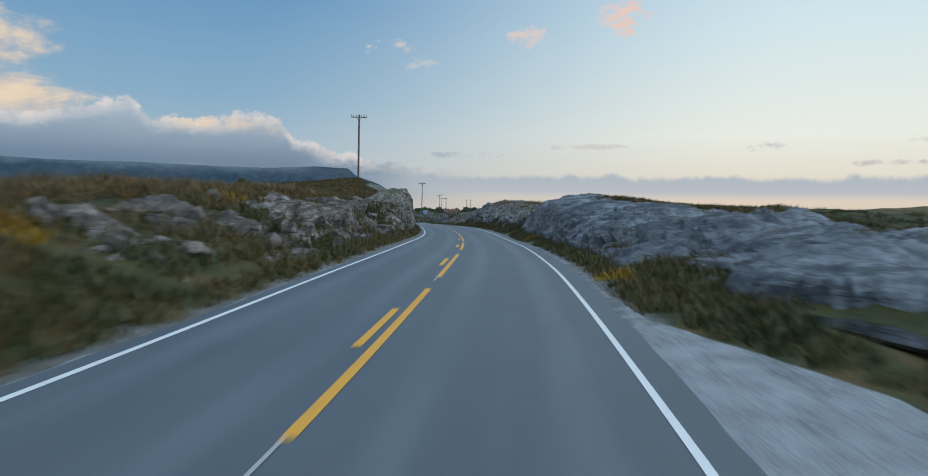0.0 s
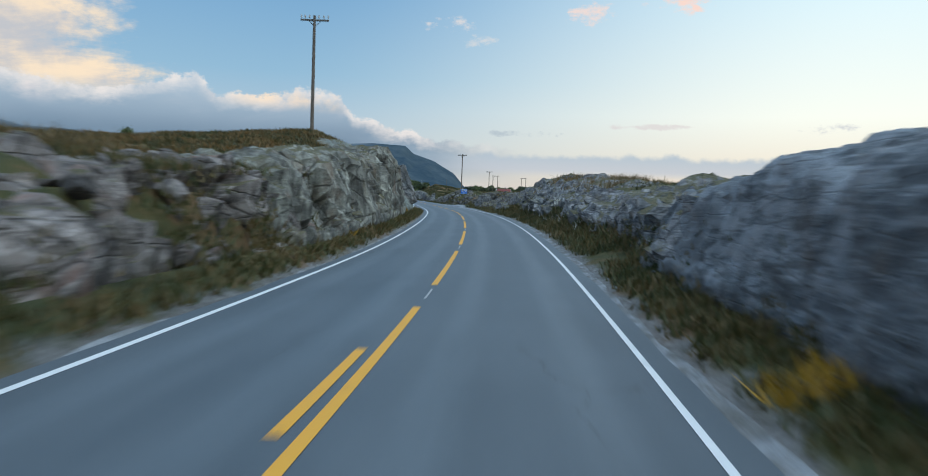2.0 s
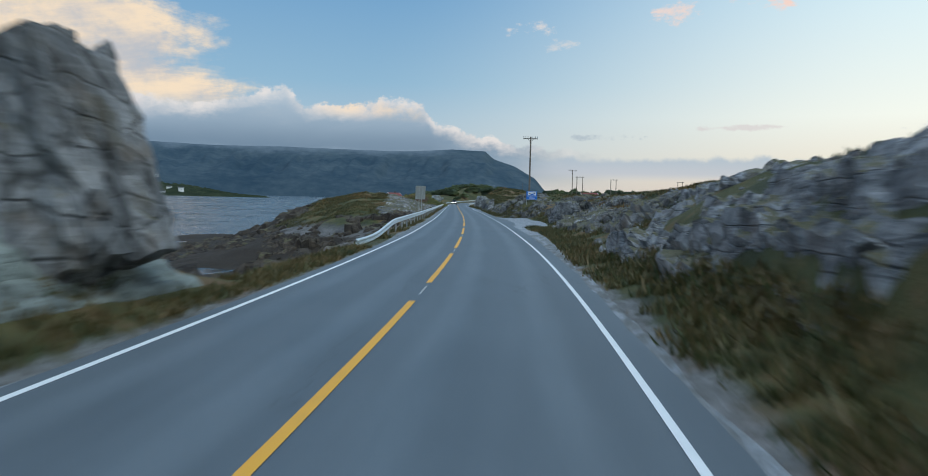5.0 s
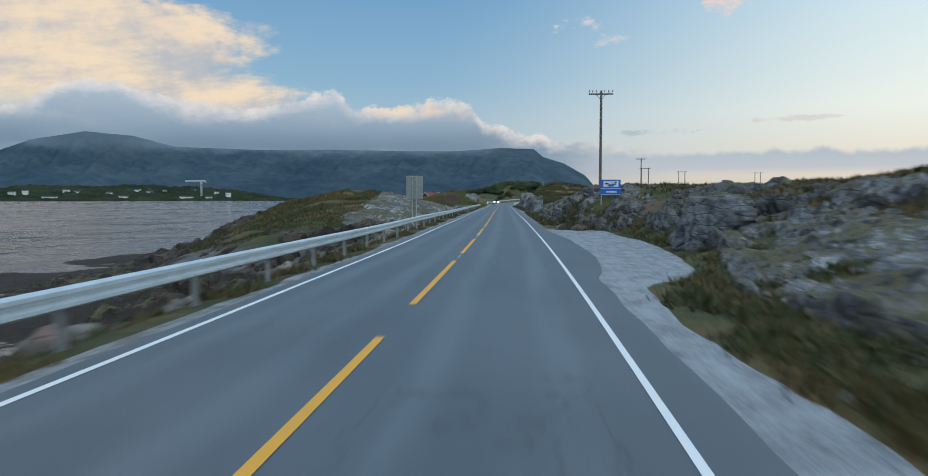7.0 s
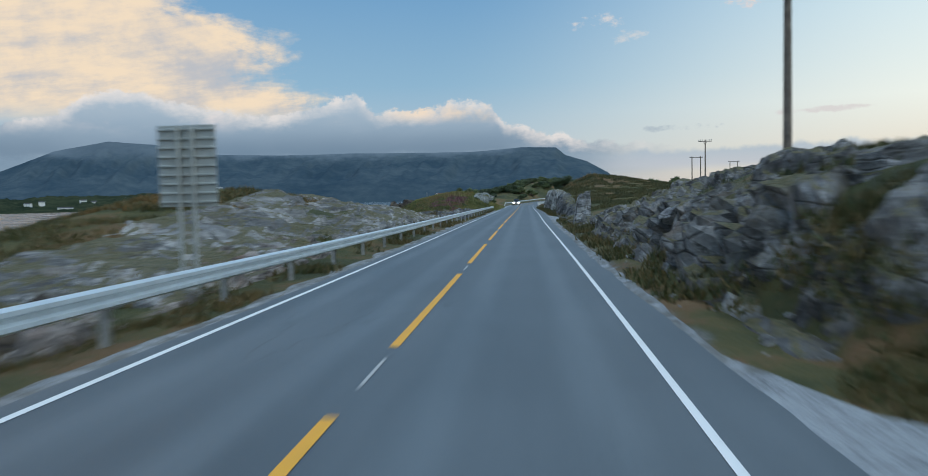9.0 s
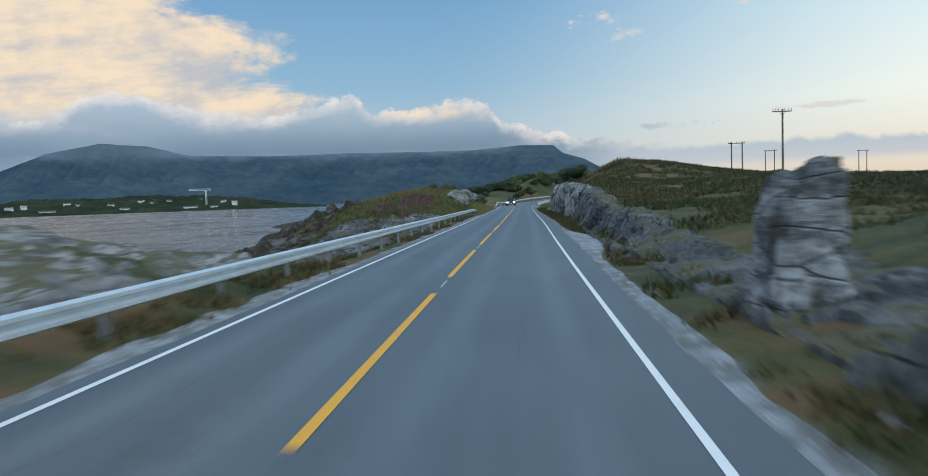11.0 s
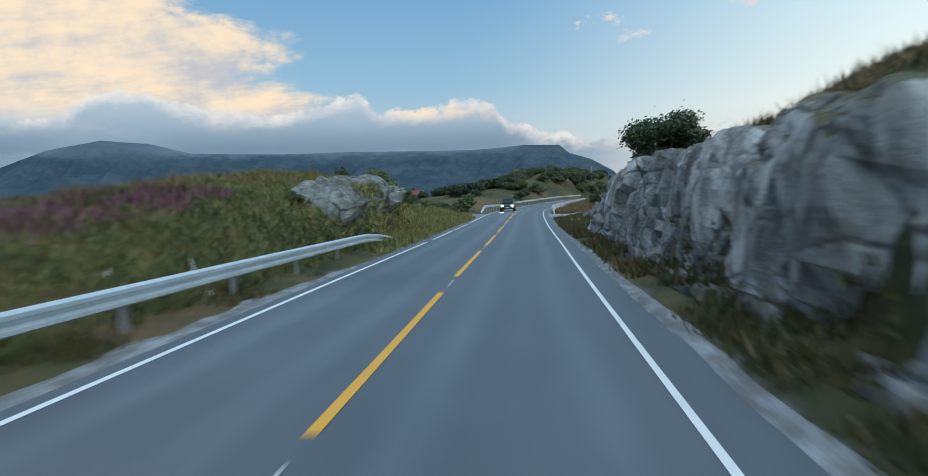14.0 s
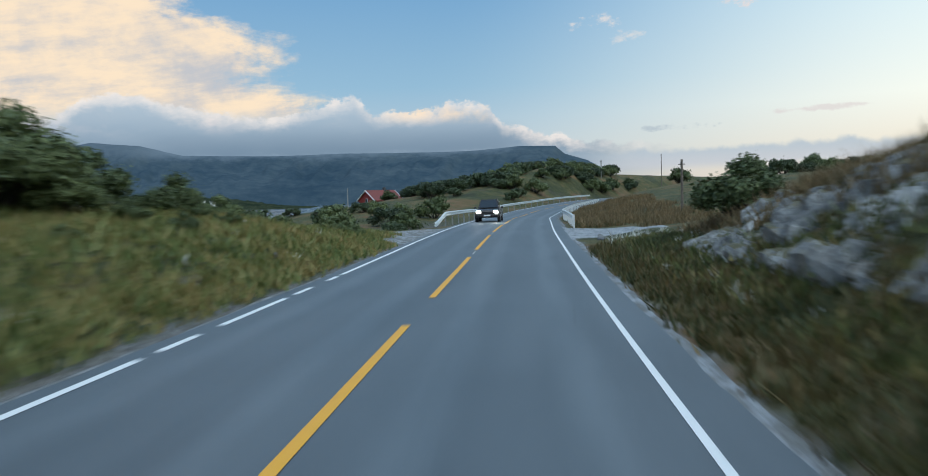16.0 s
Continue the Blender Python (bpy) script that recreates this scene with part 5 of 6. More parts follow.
def guard_rail(s0, s1, u_of, z_of, side, label, post_mat, post_gap=4.0):
    """A steel beam on posts, in 4 m lengths. side: +1 where the road lies to the right of the rail."""
    start = thing("guard_rail", s0, u_of(s0), 0.0, label=label, category="guard rail")
    inv = start.matrix_world.inverted()
    prof = beam_profile()
    for a in np.arange(s0, s1 - 0.1, 4.0):
        b = min(a + 4.03, s1)
        bm = bmesh.new()
        rings = []
        for t in np.linspace(a, b, 5):
            x, y, zr = (float(k) for k in lay(t, u_of(t)))
            h = heading(t)
            out = Vector((math.cos(h), math.sin(h), 0)) * side
            rings.append([bm.verts.new(inv @ (Vector((x, y, zr + z_of(t))) + out * p + Vector((0, 0, q)))) for p, q in prof])
        for r0, r1 in zip(rings, rings[1:]):
            for k in range(len(prof)):
                bm.faces.new((r0[k], r0[(k + 1) % len(prof)], r1[(k + 1) % len(prof)], r1[k]))
        bm.faces.new(rings[0])
        bm.faces.new(list(reversed(rings[-1])))
        bmesh.ops.recalc_face_normals(bm, faces=bm.faces)
        part("rail_beam", bm, M_STEEL, start)
    for a in np.arange(s0 + 2.0, s1 - 1.0, post_gap):
        u = u_of(a) - side * 0.10
        x, y, zr = (float(k) for k in lay(a, u))
        g = float(height(np.array([a]), np.array([u]))[0]) - 0.3
        top = zr + z_of(a) + 0.10
        bm = bmesh.new()
        turn = Matrix.Rotation(heading(a), 4, "Z")
        c = inv @ Vector((x, y, (g + top) / 2))
        rot = (inv.to_3x3().to_4x4()) @ turn
        for off, size in (((0, -0.055, 0), (0.10, 0.008, top - g)), ((0, 0.055, 0), (0.10, 0.008, top - g)), ((0, 0, 0), (0.012, 0.105, top - g))):
            box(bm, c + rot @ Vector(off), size, rot)
        box(bm, c + rot @ Vector((side * 0.075, 0, (top - g) / 2 - 0.13)), (0.07, 0.12, 0.20), rot)
        part("post", bm, post_mat, start)


def _ramp(a, b, v, lo, hi):
    w = min(1.0, max(0.0, (v - a) / (b - a)))
    w = w * w * (3 - 2 * w)
    return lo + (hi - lo) * w


guard_rail(129.5, 312.0, lambda s: -4.08 - _ramp(304, 312, s, 0, 0.25) - _ramp(135, 127.5, s, 0, 0.35),
           lambda s: 0.56 - _ramp(143, 130, s, 0, 0.60) - _ramp(302, 312.5, s, 0, 0.55), 1,
           "long galvanised steel guard rail on posts above the shore", M_POST)
guard_rail(362.0, 470.0, lambda s: -4.15, lambda s: 0.68 - _ramp(368, 362, s, 0, 0.6), 1,
           "pale steel guard rail round the outside of the bend", M_POST)
guard_rail(359.0, 440.0, lambda s: 4.35, lambda s: 0.62, -1,
           "steel guard rail with white posts inside the bend", M_SIGNWHITE, 2.0)


# ---- power line poles ----


def pole(s, u, base, top, arm, label, lean=0.0):
    ob = thing("power_pole", s, u, 0.0, label=label, category="power pole", group="power line poles")
    x, y, zr = (float(k) for k in lay(s, u))
    ob.location.z = zr + base
    h = top - base
    part("shaft", rod(bmesh.new(), (0, 0, -0.5), (0, 0, h), 0.135, 0.095, 12), M_WOOD, ob)
    bm = box(bmesh.new(), (0, 0.12, h - 0.28), (arm * 2, 0.10, 0.12), bevel=0.01)
    part("crossarm", bm, M_ARM, ob)
    for sx in (-1, 1):
        part("brace", rod(bmesh.new(), (sx * 0.42, 0.14, h - 0.30), (0, 0.13, h - 0.75), 0.022, sides=6), M_ARM, ob)
    for k in (-1.0, -0.72, -0.40, 0.30, 0.68, 1.0):
        bm = bmesh.new()
        px = k * (arm - 0.06)
        rod(bm, (px, 0.12, h - 0.22), (px, 0.12, h - 0.08), 0.02, sides=6)
        rod(bm, (px, 0.12, h - 0.10), (px, 0.12, h + 0.02), 0.065, 0.045, 10)
        rod(bm, (px, 0.12, h + 0.02), (px, 0.12, h + 0.07), 0.055, 0.03, 10)
        part("insulator", bm, M_CERAMIC, ob)
    return ob


def twin_pole(s, u, base, top, gap, label):
    ob = thing("power_pole", s, u, 0.0, label=label, category="power pole", group="power line poles")
    zr = float(lay(s, u)[2])
    ob.location.z = zr + base
    h = top - base
    for sx in (-1, 1):
        part("shaft", rod(bmesh.new(), (sx * gap / 2, 0, -0.5), (sx * gap / 2, 0, h), 0.16, 0.12, 10), M_WOOD, ob)
    part("crossarm", box(bmesh.new(), (0, 0.14, h - 0.25), (gap * 1.55, 0.12, 0.16), bevel=0.01), M_ARM, ob)
    for k in (-0.7, 0.0, 0.7):
        part("insulator", rod(bmesh.new(), (k * gap, 0.14, h - 0.17), (k * gap, 0.14, h + 0.08), 0.07, 0.05, 8), M_CERAMIC, ob)


def bare_pole(s, u, base, top, label, mat=None, r=0.11):
    ob = thing("utility_pole", s, u, 0.0, label=label, category="utility pole", group="utility poles")
    ob.location.z = float(lay(s, u)[2]) + base
    part("shaft", rod(bmesh.new(), (0, 0, -0.5), (0, 0, top - base), r, r * 0.75, 10), mat or M_WOOD, ob)
    bm = rod(bmesh.new(), (-0.25, 0, top - base - 0.35), (0.25, 0, top - base - 0.35), 0.03, sides=6)
    part("bracket", bm, M_ARM, ob)


pole(90.8, -10.8, 5.3, 13.75, 0.98, "tall grey wooden power pole on top of the rock cutting")
pole(200.1, 9.4, 0.9, 11.0, 1.02, "tall grey wooden power pole behind the blue sign")
pole(308.0, 33.0, 3.9, 11.55, 1.15, "grey wooden power pole on the grassy hill")
twin_pole(376.0, 46.2, 3.3, 12.0, 2.2, "pair of wooden poles joined by a crossbar")
twin_pole(452.0, 62.0, 3.3, 12.2, 2.4, "far pair of wooden poles joined by a crossbar")
twin_pole(530.0, 84.0, 3.0, 12.4, 2.4, "most distant pair of poles on the line")
bare_pole(499.0, -11.5, 3.0, 9.3, "pale wooden pole on the rise beyond the bend", M_POST, 0.16)
bare_pole(520.0, -4.0, 2.0, 11.0, "thin wooden pole against the sky")
bare_pole(372.0, 12.8, 0.6, 4.3, "thin wooden pole behind the roadside bush")
bare_pole(470.7, -65.4, -0.5, 4.2, "pale post with a small lamp near the red house", M_POST, 0.16)


# ---- road signs ----


def blue_sign():
    ob = thing("road_sign", 186.9, 8.35, 0.0, label="blue tourist sign with white picture panel on two posts", category="road sign")
    zr = float(lay(186.9, 8.35)[2])
    low = zr + 2.20 - ob.location.z
    for x in (-0.60, 0.60):
        part("post", rod(bmesh.new(), (x, 0.06, -0.4), (x, 0.06, low + 1.0), 0.038, sides=10), M_ALU, ob)
    part("panel", box(bmesh.new(), (0, 0, low + 0.51), (1.30, 0.03, 1.02), bevel=0.008), M_BLUE, ob)
    for name, c, size in (("border", (0, -0.019, low + 1.0), (1.24, 0.006, 0.018)), ("border", (0, -0.019, low + 0.02), (1.24, 0.006, 0.018)),
                          ("divider", (0, -0.019, low + 0.42), (1.28, 0.006, 0.022)), ("picture_panel", (0.02, -0.019, low + 0.72), (0.98, 0.006, 0.38)),
                          ("lettering_bar", (0.05, -0.019, low + 0.20), (0.68, 0.006, 0.085))):
        part(name, box(bmesh.new(), c, size), M_SIGNWHITE, ob)
    for x, w, z in ((-0.25, 0.26, 0.74), (0.18, 0.36, 0.70), (0.32, 0.16, 0.80), (-0.08, 0.12, 0.66), (0.02, 0.5, 0.60)):
        bm = bmesh.new()
        bmesh.ops.create_uvsphere(bm, u_segments=12, v_segments=6, radius=0.5, matrix=Matrix.Translation((x, -0.024, low + z)) @ Matrix.Diagonal((w, 0.006, 0.11, 1)))
        part("picture_shape", bm, M_BLUE if w > 0.3 else M_BLACK, ob)
    ob.rotation_euler.z += radians(-6)


def sign_back():
    ob = thing("road_sign", 192.9, -5.5, 0.0, label="grey back of a large ribbed aluminium road sign on two posts", category="road sign")
    zr = float(lay(192.9, -5.5)[2])
    low = zr + 1.80 - ob.location.z
    part("panel", box(bmesh.new(), (0, 0.03, low + 0.87), (1.28, 0.02, 1.74), bevel=0.006), M_ALU, ob)
    for k in range(9):
        part("rib", box(bmesh.new(), (0, -0.005, low + 0.10 + k * 0.193), (1.26, 0.05, 0.05), bevel=0.008), M_ALU, ob)
    for x in (-0.16, 0.16):
        part("post", rod(bmesh.new(), (x, -0.07, -0.5), (x, -0.07, low + 1.70), 0.045, sides=10), M_ALU, ob)


blue_sign()
sign_back()


# ---- houses ----


def house(matrix, length, width, wall, roof_h, wall_mat, roof_mat, label, group="", windows=3):
    """A boarded house with a pitched roof; the ridge runs along its local x."""
    ob = new("house")
    ob.matrix_world = matrix
    tagged(ob, label, "house", group)
    L, W = length / 2, width / 2
    pts = [(-L, -W, -2), (L, -W, -2), (L, W, -2), (-L, W, -2), (-L, -W, wall), (L, -W, wall), (L, W, wall), (-L, W, wall), (-L, 0, wall + roof_h), (L, 0, wall + roof_h)]
    solid("wall", pts, [(0, 1, 5, 4), (2, 3, 7, 6), (1, 2, 6, 9, 5), (3, 0, 4, 8, 7), (4, 5, 9, 8), (6, 7, 8, 9), (3, 2, 1, 0)], wall_mat, ob)
    o = 0.35
    for sy in (-1, 1):
        e = wall - o * roof_h / W
        p = [(-L - o, sy * (W + o), e + 0.05), (L + o, sy * (W + o), e + 0.05), (L + o, 0, wall + roof_h + 0.05), (-L - o, 0, wall + roof_h + 0.05)]
        q = [(a, b, c + 0.16) for a, b, c in p]
        solid("roof", p + q, [(0, 1, 2, 3), (4, 5, 6, 7), (0, 1, 5, 4), (1, 2, 6, 5), (2, 3, 7, 6), (3, 0, 4, 7)], roof_mat, ob)
        for ex in (-L - o - 0.03, L + o + 0.03):
            part("bargeboard", rod(bmesh.new(), (ex, sy * (W + o), e + 0.12), (ex, 0, wall + roof_h + 0.12), 0.14, sides=4), M_SIGNWHITE, ob)
    part("chimney", box(bmesh.new(), (L * 0.3, 0, wall + roof_h + 0.4), (0.6, 0.6, 1.0), bevel=0.03), M_ROOF, ob)
    for k in range(windows):
        x = -L + length * (k + 0.5) / windows
        win = part("window", box(bmesh.new(), (x, -W - 0.03, wall * 0.55), (1.1, 0.08, 1.2), bevel=0.02), M_SIGNWHITE, ob)
        part("pane", box(bmesh.new(), (x, -W - 0.08, wall * 0.55), (0.9, 0.03, 1.0)), M_GLASS, win)
    for ex in (-1, 1):
        win = part("window", box(bmesh.new(), (ex * (L + 0.03), 0, wall * 0.95), (0.08, 1.0, 1.1), bevel=0.02), M_SIGNWHITE, ob)
        part("pane", box(bmesh.new(), (ex * (L + 0.08), 0, wall * 0.95), (0.03, 0.8, 0.9)), M_GLASS, win)
    return ob


def at_plan(s, u, z, turn=0.0):
    x, y, zr = (float(k) for k in lay(s, u))
    return Matrix.Translation((x, y, zr + z)) @ Matrix.Rotation(heading(s) + radians(turn), 4, "Z")


def far(azimuth, r, z):
    return Matrix.Translation((-1.0 - math.sin(radians(azimuth)) * r, 168.0 + math.cos(radians(azimuth)) * r, z)) @ Matrix.Rotation(radians(azimuth), 4, "Z")


house(at_plan(476.6, -60.6, -1.3, 75), 9.0, 6.2, 2.4, 2.3, M_HOUSERED, M_ROOFRED, "small red boarded house with white bargeboards among bushes")
house(at_plan(440, 52.0, 1.8, 20), 7.0, 5.0, 2.2, 1.8, M_HOUSERED, M_ROOFRED, "small red boathouse on the hill by the power line")
far_rng = random.Random(5)
for az, r, z, ln, lab in ((42.0, 1440, -5.5, 24, "long white waterside hall on the far shore"),
                          (40.9, 1560, 8, 11, ""),
                          (40.2, 1540, 5, 10, ""),
                          (38.2, 1500, 3, 9, ""),
                          (38.4, 1640, 12, 9, ""),
                          (37.3, 1450, -4.5, 15, "white boathouse at the far water's edge"),
                          (36.3, 1560, 9, 11, ""),
                          (35.4, 1600, 10, 9, ""),
                          (35.5, 1520, 5, 10, ""),
                          (34.5, 1560, 8, 9, ""),
                          (33.0, 1440, -5, 24, "long white quay building below the crane"),
                          (32.5, 1640, 9, 12, ""),
                          (31.4, 1440, -5.2, 12, ""),
                          (30.8, 1560, 5, 9, ""),
                          (30.0, 1480, 3, 10, ""),
                          (43.4, 1540, 6, 10, ""),
                          (44.2, 1500, 3, 11, "")):
    house(far(az, r, z) @ Matrix.Rotation(far_rng.uniform(-0.5, 0.5), 4, "Z"), ln, 7.5, 6.6, 1.6, M_HOUSEWHITE, M_ROOF, lab or "white house on the wooded far shore", "far shore houses", 3)


def crane():
    ob = new("tower_crane")
    ob.matrix_world = far(31.93, 1470, -5.5) @ Matrix.Rotation(radians(12), 4, "Z")
    tagged(ob, "pale tower crane standing at the far quay", "crane")
    for x in (-1.1, 1.1):
        for y in (-1.1, 1.1):
            part("mast_leg", rod(bmesh.new(), (x, y, -2), (x, y, 37), 0.30, sides=6), M_SIGNWHITE, ob)
    for k in range(12):
        part("mast_lacing", rod(bmesh.new(), (-1.1, -1.1, k * 3), (1.1, -1.1, k * 3 + 3), 0.16, sides=5), M_SIGNWHITE, ob)
    for z in (37.0, 39.5):
        part("jib_chord", rod(bmesh.new(), (-30, 0, z - 0.5), (9, 0, z - 0.5), 0.40, sides=6), M_SIGNWHITE, ob)
    for k in range(13):
        part("jib_lacing", rod(bmesh.new(), (-30 + 3 * k, 0, 36.5), (-28.5 + 3 * k, 0, 39), 0.16, sides=5), M_SIGNWHITE, ob)
    part("counterweight", box(bmesh.new(), (8, 0, 36), (3, 2.2, 3.4), bevel=0.2), M_POST, ob)
    part("cab", box(bmesh.new(), (-2, -1.2, 35.5), (2, 1.8, 2.4), bevel=0.2), M_SIGNWHITE, ob)


crane()


# ---- oncoming car ----
M_CARPAINT = plain("dark_car_paint", (0.035, 0.033, 0.036), 0.28, 0.35, 0.08, 3.0, 0.02)
M_HEADLIGHT = lamp_material("lit_headlight", (1.0, 0.90, 0.74), 80.0)
M_TYRE = plain("tyre_rubber", (0.018, 0.018, 0.018), 0.8)
M_RIM = plain("alloy_rim", (0.45, 0.45, 0.46), 0.35, 0.8, 0.08)


def car():
    ob = thing("car", 373.0, -1.5, 0.0, 180.0, "dark oncoming off-road car with lit headlights", "car", ground=False)
    ob.location.z -= 0.02

    def loft(name, rings, mat, parent=ob):
        bm = bmesh.new()
        rows = [[bm.verts.new(p) for p in ring] for ring in rings]
        for a, b in zip(rows, rows[1:]):
            for k in range(len(a)):
                bm.faces.new((a[k], a[(k + 1) % len(a)], b[(k + 1) % len(a)], b[k]))
        bm.faces.new(rows[0])
        bm.faces.new(list(reversed(rows[-1])))
        bmesh.ops.recalc_face_normals(bm, faces=bm.faces)
        bmesh.ops.bevel(bm, geom=bm.edges[:], offset=0.03, segments=2, affect="EDGES")
        return part(name, bm, mat, parent)

    def ring(y, w, z0, z1, tuck=0.06):
        return [(-w, y, z0 + 0.1), (-w + tuck, y, z1), (w - tuck, y, z1), (w, y, z0 + 0.1), (w - 0.12, y, z0), (-w + 0.12, y, z0)]

    # front towards +y
    loft("body", [ring(-2.2, 0.84, 0.42, 0.98), ring(-2.05, 0.92, 0.34, 1.04), ring(0.75, 0.93, 0.32, 1.02), ring(1.7, 0.91, 0.34, 0.98), ring(2.12, 0.86, 0.36, 0.90), ring(2.26, 0.76, 0.44, 0.74)], M_CARPAINT)
    loft("cabin", [ring(-2.0, 0.78, 0.95, 1.15, 0.05), ring(-1.75, 0.76, 0.95, 1.66, 0.14), ring(0.05, 0.76, 0.95, 1.70, 0.14), ring(0.95, 0.80, 0.95, 1.06, 0.05)], M_CARPAINT)
    solid("windscreen", [(-0.66, 0.97, 1.10), (0.66, 0.97, 1.10), (0.56, 0.20, 1.62), (-0.56, 0.20, 1.62), (-0.66, 0.94, 1.08), (0.66, 0.94, 1.08), (0.56, 0.17, 1.60), (-0.56, 0.17, 1.60)],
          [(0, 1, 2, 3), (4, 5, 6, 7), (0, 1, 5, 4), (1, 2, 6, 5), (2, 3, 7, 6), (3, 0, 4, 7)], M_GLASS, ob)
    for sx in (-1, 1):
        part("side_window", box(bmesh.new(), (sx * 0.70, -0.75, 1.36), (0.05, 1.7, 0.36), bevel=0.02), M_GLASS, ob)
        part("mirror", box(bmesh.new(), (sx * 1.02, 0.62, 1.08), (0.18, 0.10, 0.15), bevel=0.03), M_CARPAINT, ob)
        part("headlight", box(bmesh.new(), (sx * 0.64, 2.21, 0.77), (0.30, 0.12, 0.20), bevel=0.03), M_HEADLIGHT, ob)
        part("roof_rail", rod(bmesh.new(), (sx * 0.58, -1.5, 1.74), (sx * 0.58, 0.0, 1.74), 0.022, sides=6), M_BLACK, ob)
        for y in (-1.35, 1.40):
            wheel = part("wheel", rod(bmesh.new(), (sx * 0.72, y, 0.36), (sx * 0.95, y, 0.36), 0.36, sides=24), M_TYRE, ob)
            part("rim", rod(bmesh.new(), (sx * 0.94, y, 0.36), (sx * 0.965, y, 0.36), 0.22, sides=18), M_RIM, wheel)
    part("grille", box(bmesh.new(), (0, 2.24, 0.72), (0.80, 0.05, 0.16), bevel=0.01), M_BLACK, ob)
    part("bumper", box(bmesh.new(), (0, 2.24, 0.50), (1.56, 0.16, 0.18), bevel=0.04), M_CARPAINT, ob)
    part("plate", box(bmesh.new(), (0, 2.335, 0.52), (0.50, 0.012, 0.11), bevel=0.004), M_SIGNWHITE, ob)


car()


# ---- plants ----


def tufts(name, spots, tall, blades, mat, label, category="grass", seed=1, spread=0.10, wide=0.028):
    """Grass as one mesh of many blades. spots: arrays of s and u."""
    rng = np.random.default_rng(seed)
    s, u = spots
    n = len(s)
    if n == 0:
        return None
    x, y, _ = lay(s, u)
    z = height(s, u) - 0.03
    base = np.repeat(np.stack([x, y, z], -1), blades, 0)
    m = n * blades
    base[:, :2] += rng.normal(0, spread, (m, 2))
    h = tall * rng.uniform(0.45, 1.15, m) * np.repeat(rng.uniform(0.6, 1.25, n), blades)
    ang = rng.uniform(0, 2 * np.pi, m)
    side = np.stack([np.cos(ang), np.sin(ang), np.zeros(m)], -1) * (wide * rng.uniform(0.6, 1.3, m))[:, None]
    lean = np.stack([rng.normal(0, 0.38, m), rng.normal(0, 0.38, m), np.ones(m)], -1) * h[:, None]
    v = np.stack([base - side, base + side, base + lean], 1).reshape(-1, 3)
    f = np.arange(3 * m).reshape(-1, 3)
    origin = np.array([x.mean(), y.mean(), z.min()])
    ob = new(name, mesh_from(name, v - origin, f, mat, True))
    ob.location = origin
    return tagged(ob, label, category, kind="stuff")


def strewn(s0, s1, u0, u1, per_m2, seed, patchy=0.0, keep=None):
    rng = np.random.default_rng(seed)
    n = int(abs((s1 - s0) * (u1 - u0)) * per_m2)
    s, u = rng.uniform(s0, s1, n), rng.uniform(min(u0, u1), max(u0, u1), n)
    ok = np.ones(n, bool)
    if patchy:
        ok &= fbm(np.stack([s * 0.5, u * 0.5, u * 0], -1), 3, seed) > patchy - 0.35
    if keep is not None:
        ok &= keep(s, u)
    return s[ok], u[ok]


def join(*spots):
    return np.concatenate([p[0] for p in spots]), np.concatenate([p[1] for p in spots])


def above_tide(s, u):
    return height(s, u, False) > -2.2


def off_gravel(s, u):
    return ~((s > 9.0) & (s < 13.0) & (u > 6.1) & (u < 7.4)) & ~((u > 0) & (u < gravel_edge(s) + 0.10)) & ~((s > 346) & (s < 361) & (np.abs(u) < 8))


tufts("verge_grass", join(strewn(-6, 186, 4.0, 5.6, 46, 1, 0.08, off_gravel), strewn(186, 240, 4.1, 5.6, 34, 68, 0.38, off_gravel), strewn(240, 352, 4.05, 5.6, 46, 69, 0.08, off_gravel), strewn(352, 400, 4.5, 7.5, 20, 2, 0.1, off_gravel), strewn(124, 146, 4.4, 8.0, 26, 52, 0.24, off_gravel), strewn(146, 190, 5.6, 7.6, 36, 73, 0.1, off_gravel), strewn(150, 186, 7.6, 9.2, 30, 56, 0.2, off_gravel), strewn(308, 350, 5.6, 7.4, 46, 54, 0.0, off_gravel), strewn(2, 24, 5.6, 7.0, 40, 55, 0.0, off_gravel), strewn(178, 190, 4.8, 7.2, 22, 57, 0.25, off_gravel)), 0.24, 6, M_GRASS, "rough green verge grass with seeding brown stalks", seed=1)
tufts("verge_grass", join(strewn(-6, 12, -3.55, -4.7, 50, 3, 0.0), strewn(12, 116, -3.5, -4.0, 50, 64, 0.0), strewn(12, 116, -4.0, -4.8, 34, 65, 0.32), strewn(116, 128, -3.55, -4.7, 50, 66, 0.0), strewn(128, 296, -3.7, -4.7, 40, 58, 0.45, off_gravel), strewn(120, 310, -4.4, -6.0, 20, 4, 0.3, above_tide)), 0.22, 6, M_GRASS, "short green grass along the road edge", seed=2)
tufts("heath_grass", join(strewn(-6, 12, -5.5, -18, 30, 5, 0.0), strewn(12, 16, -7, -18, 26, 53, 0.0), strewn(16, 100, -6.8, -18, 24, 51, 0.1), strewn(205, 240, -9, -22, 10, 62, 0.15), strewn(126, 188, 12, 28, 16, 63, 0.1), strewn(30, 66, 8.5, 16, 16, 71, 0.15)), 0.24, 6, M_HEATH, "ochre and rust-brown heath grass on the moor", seed=9, spread=0.16, wide=0.034)
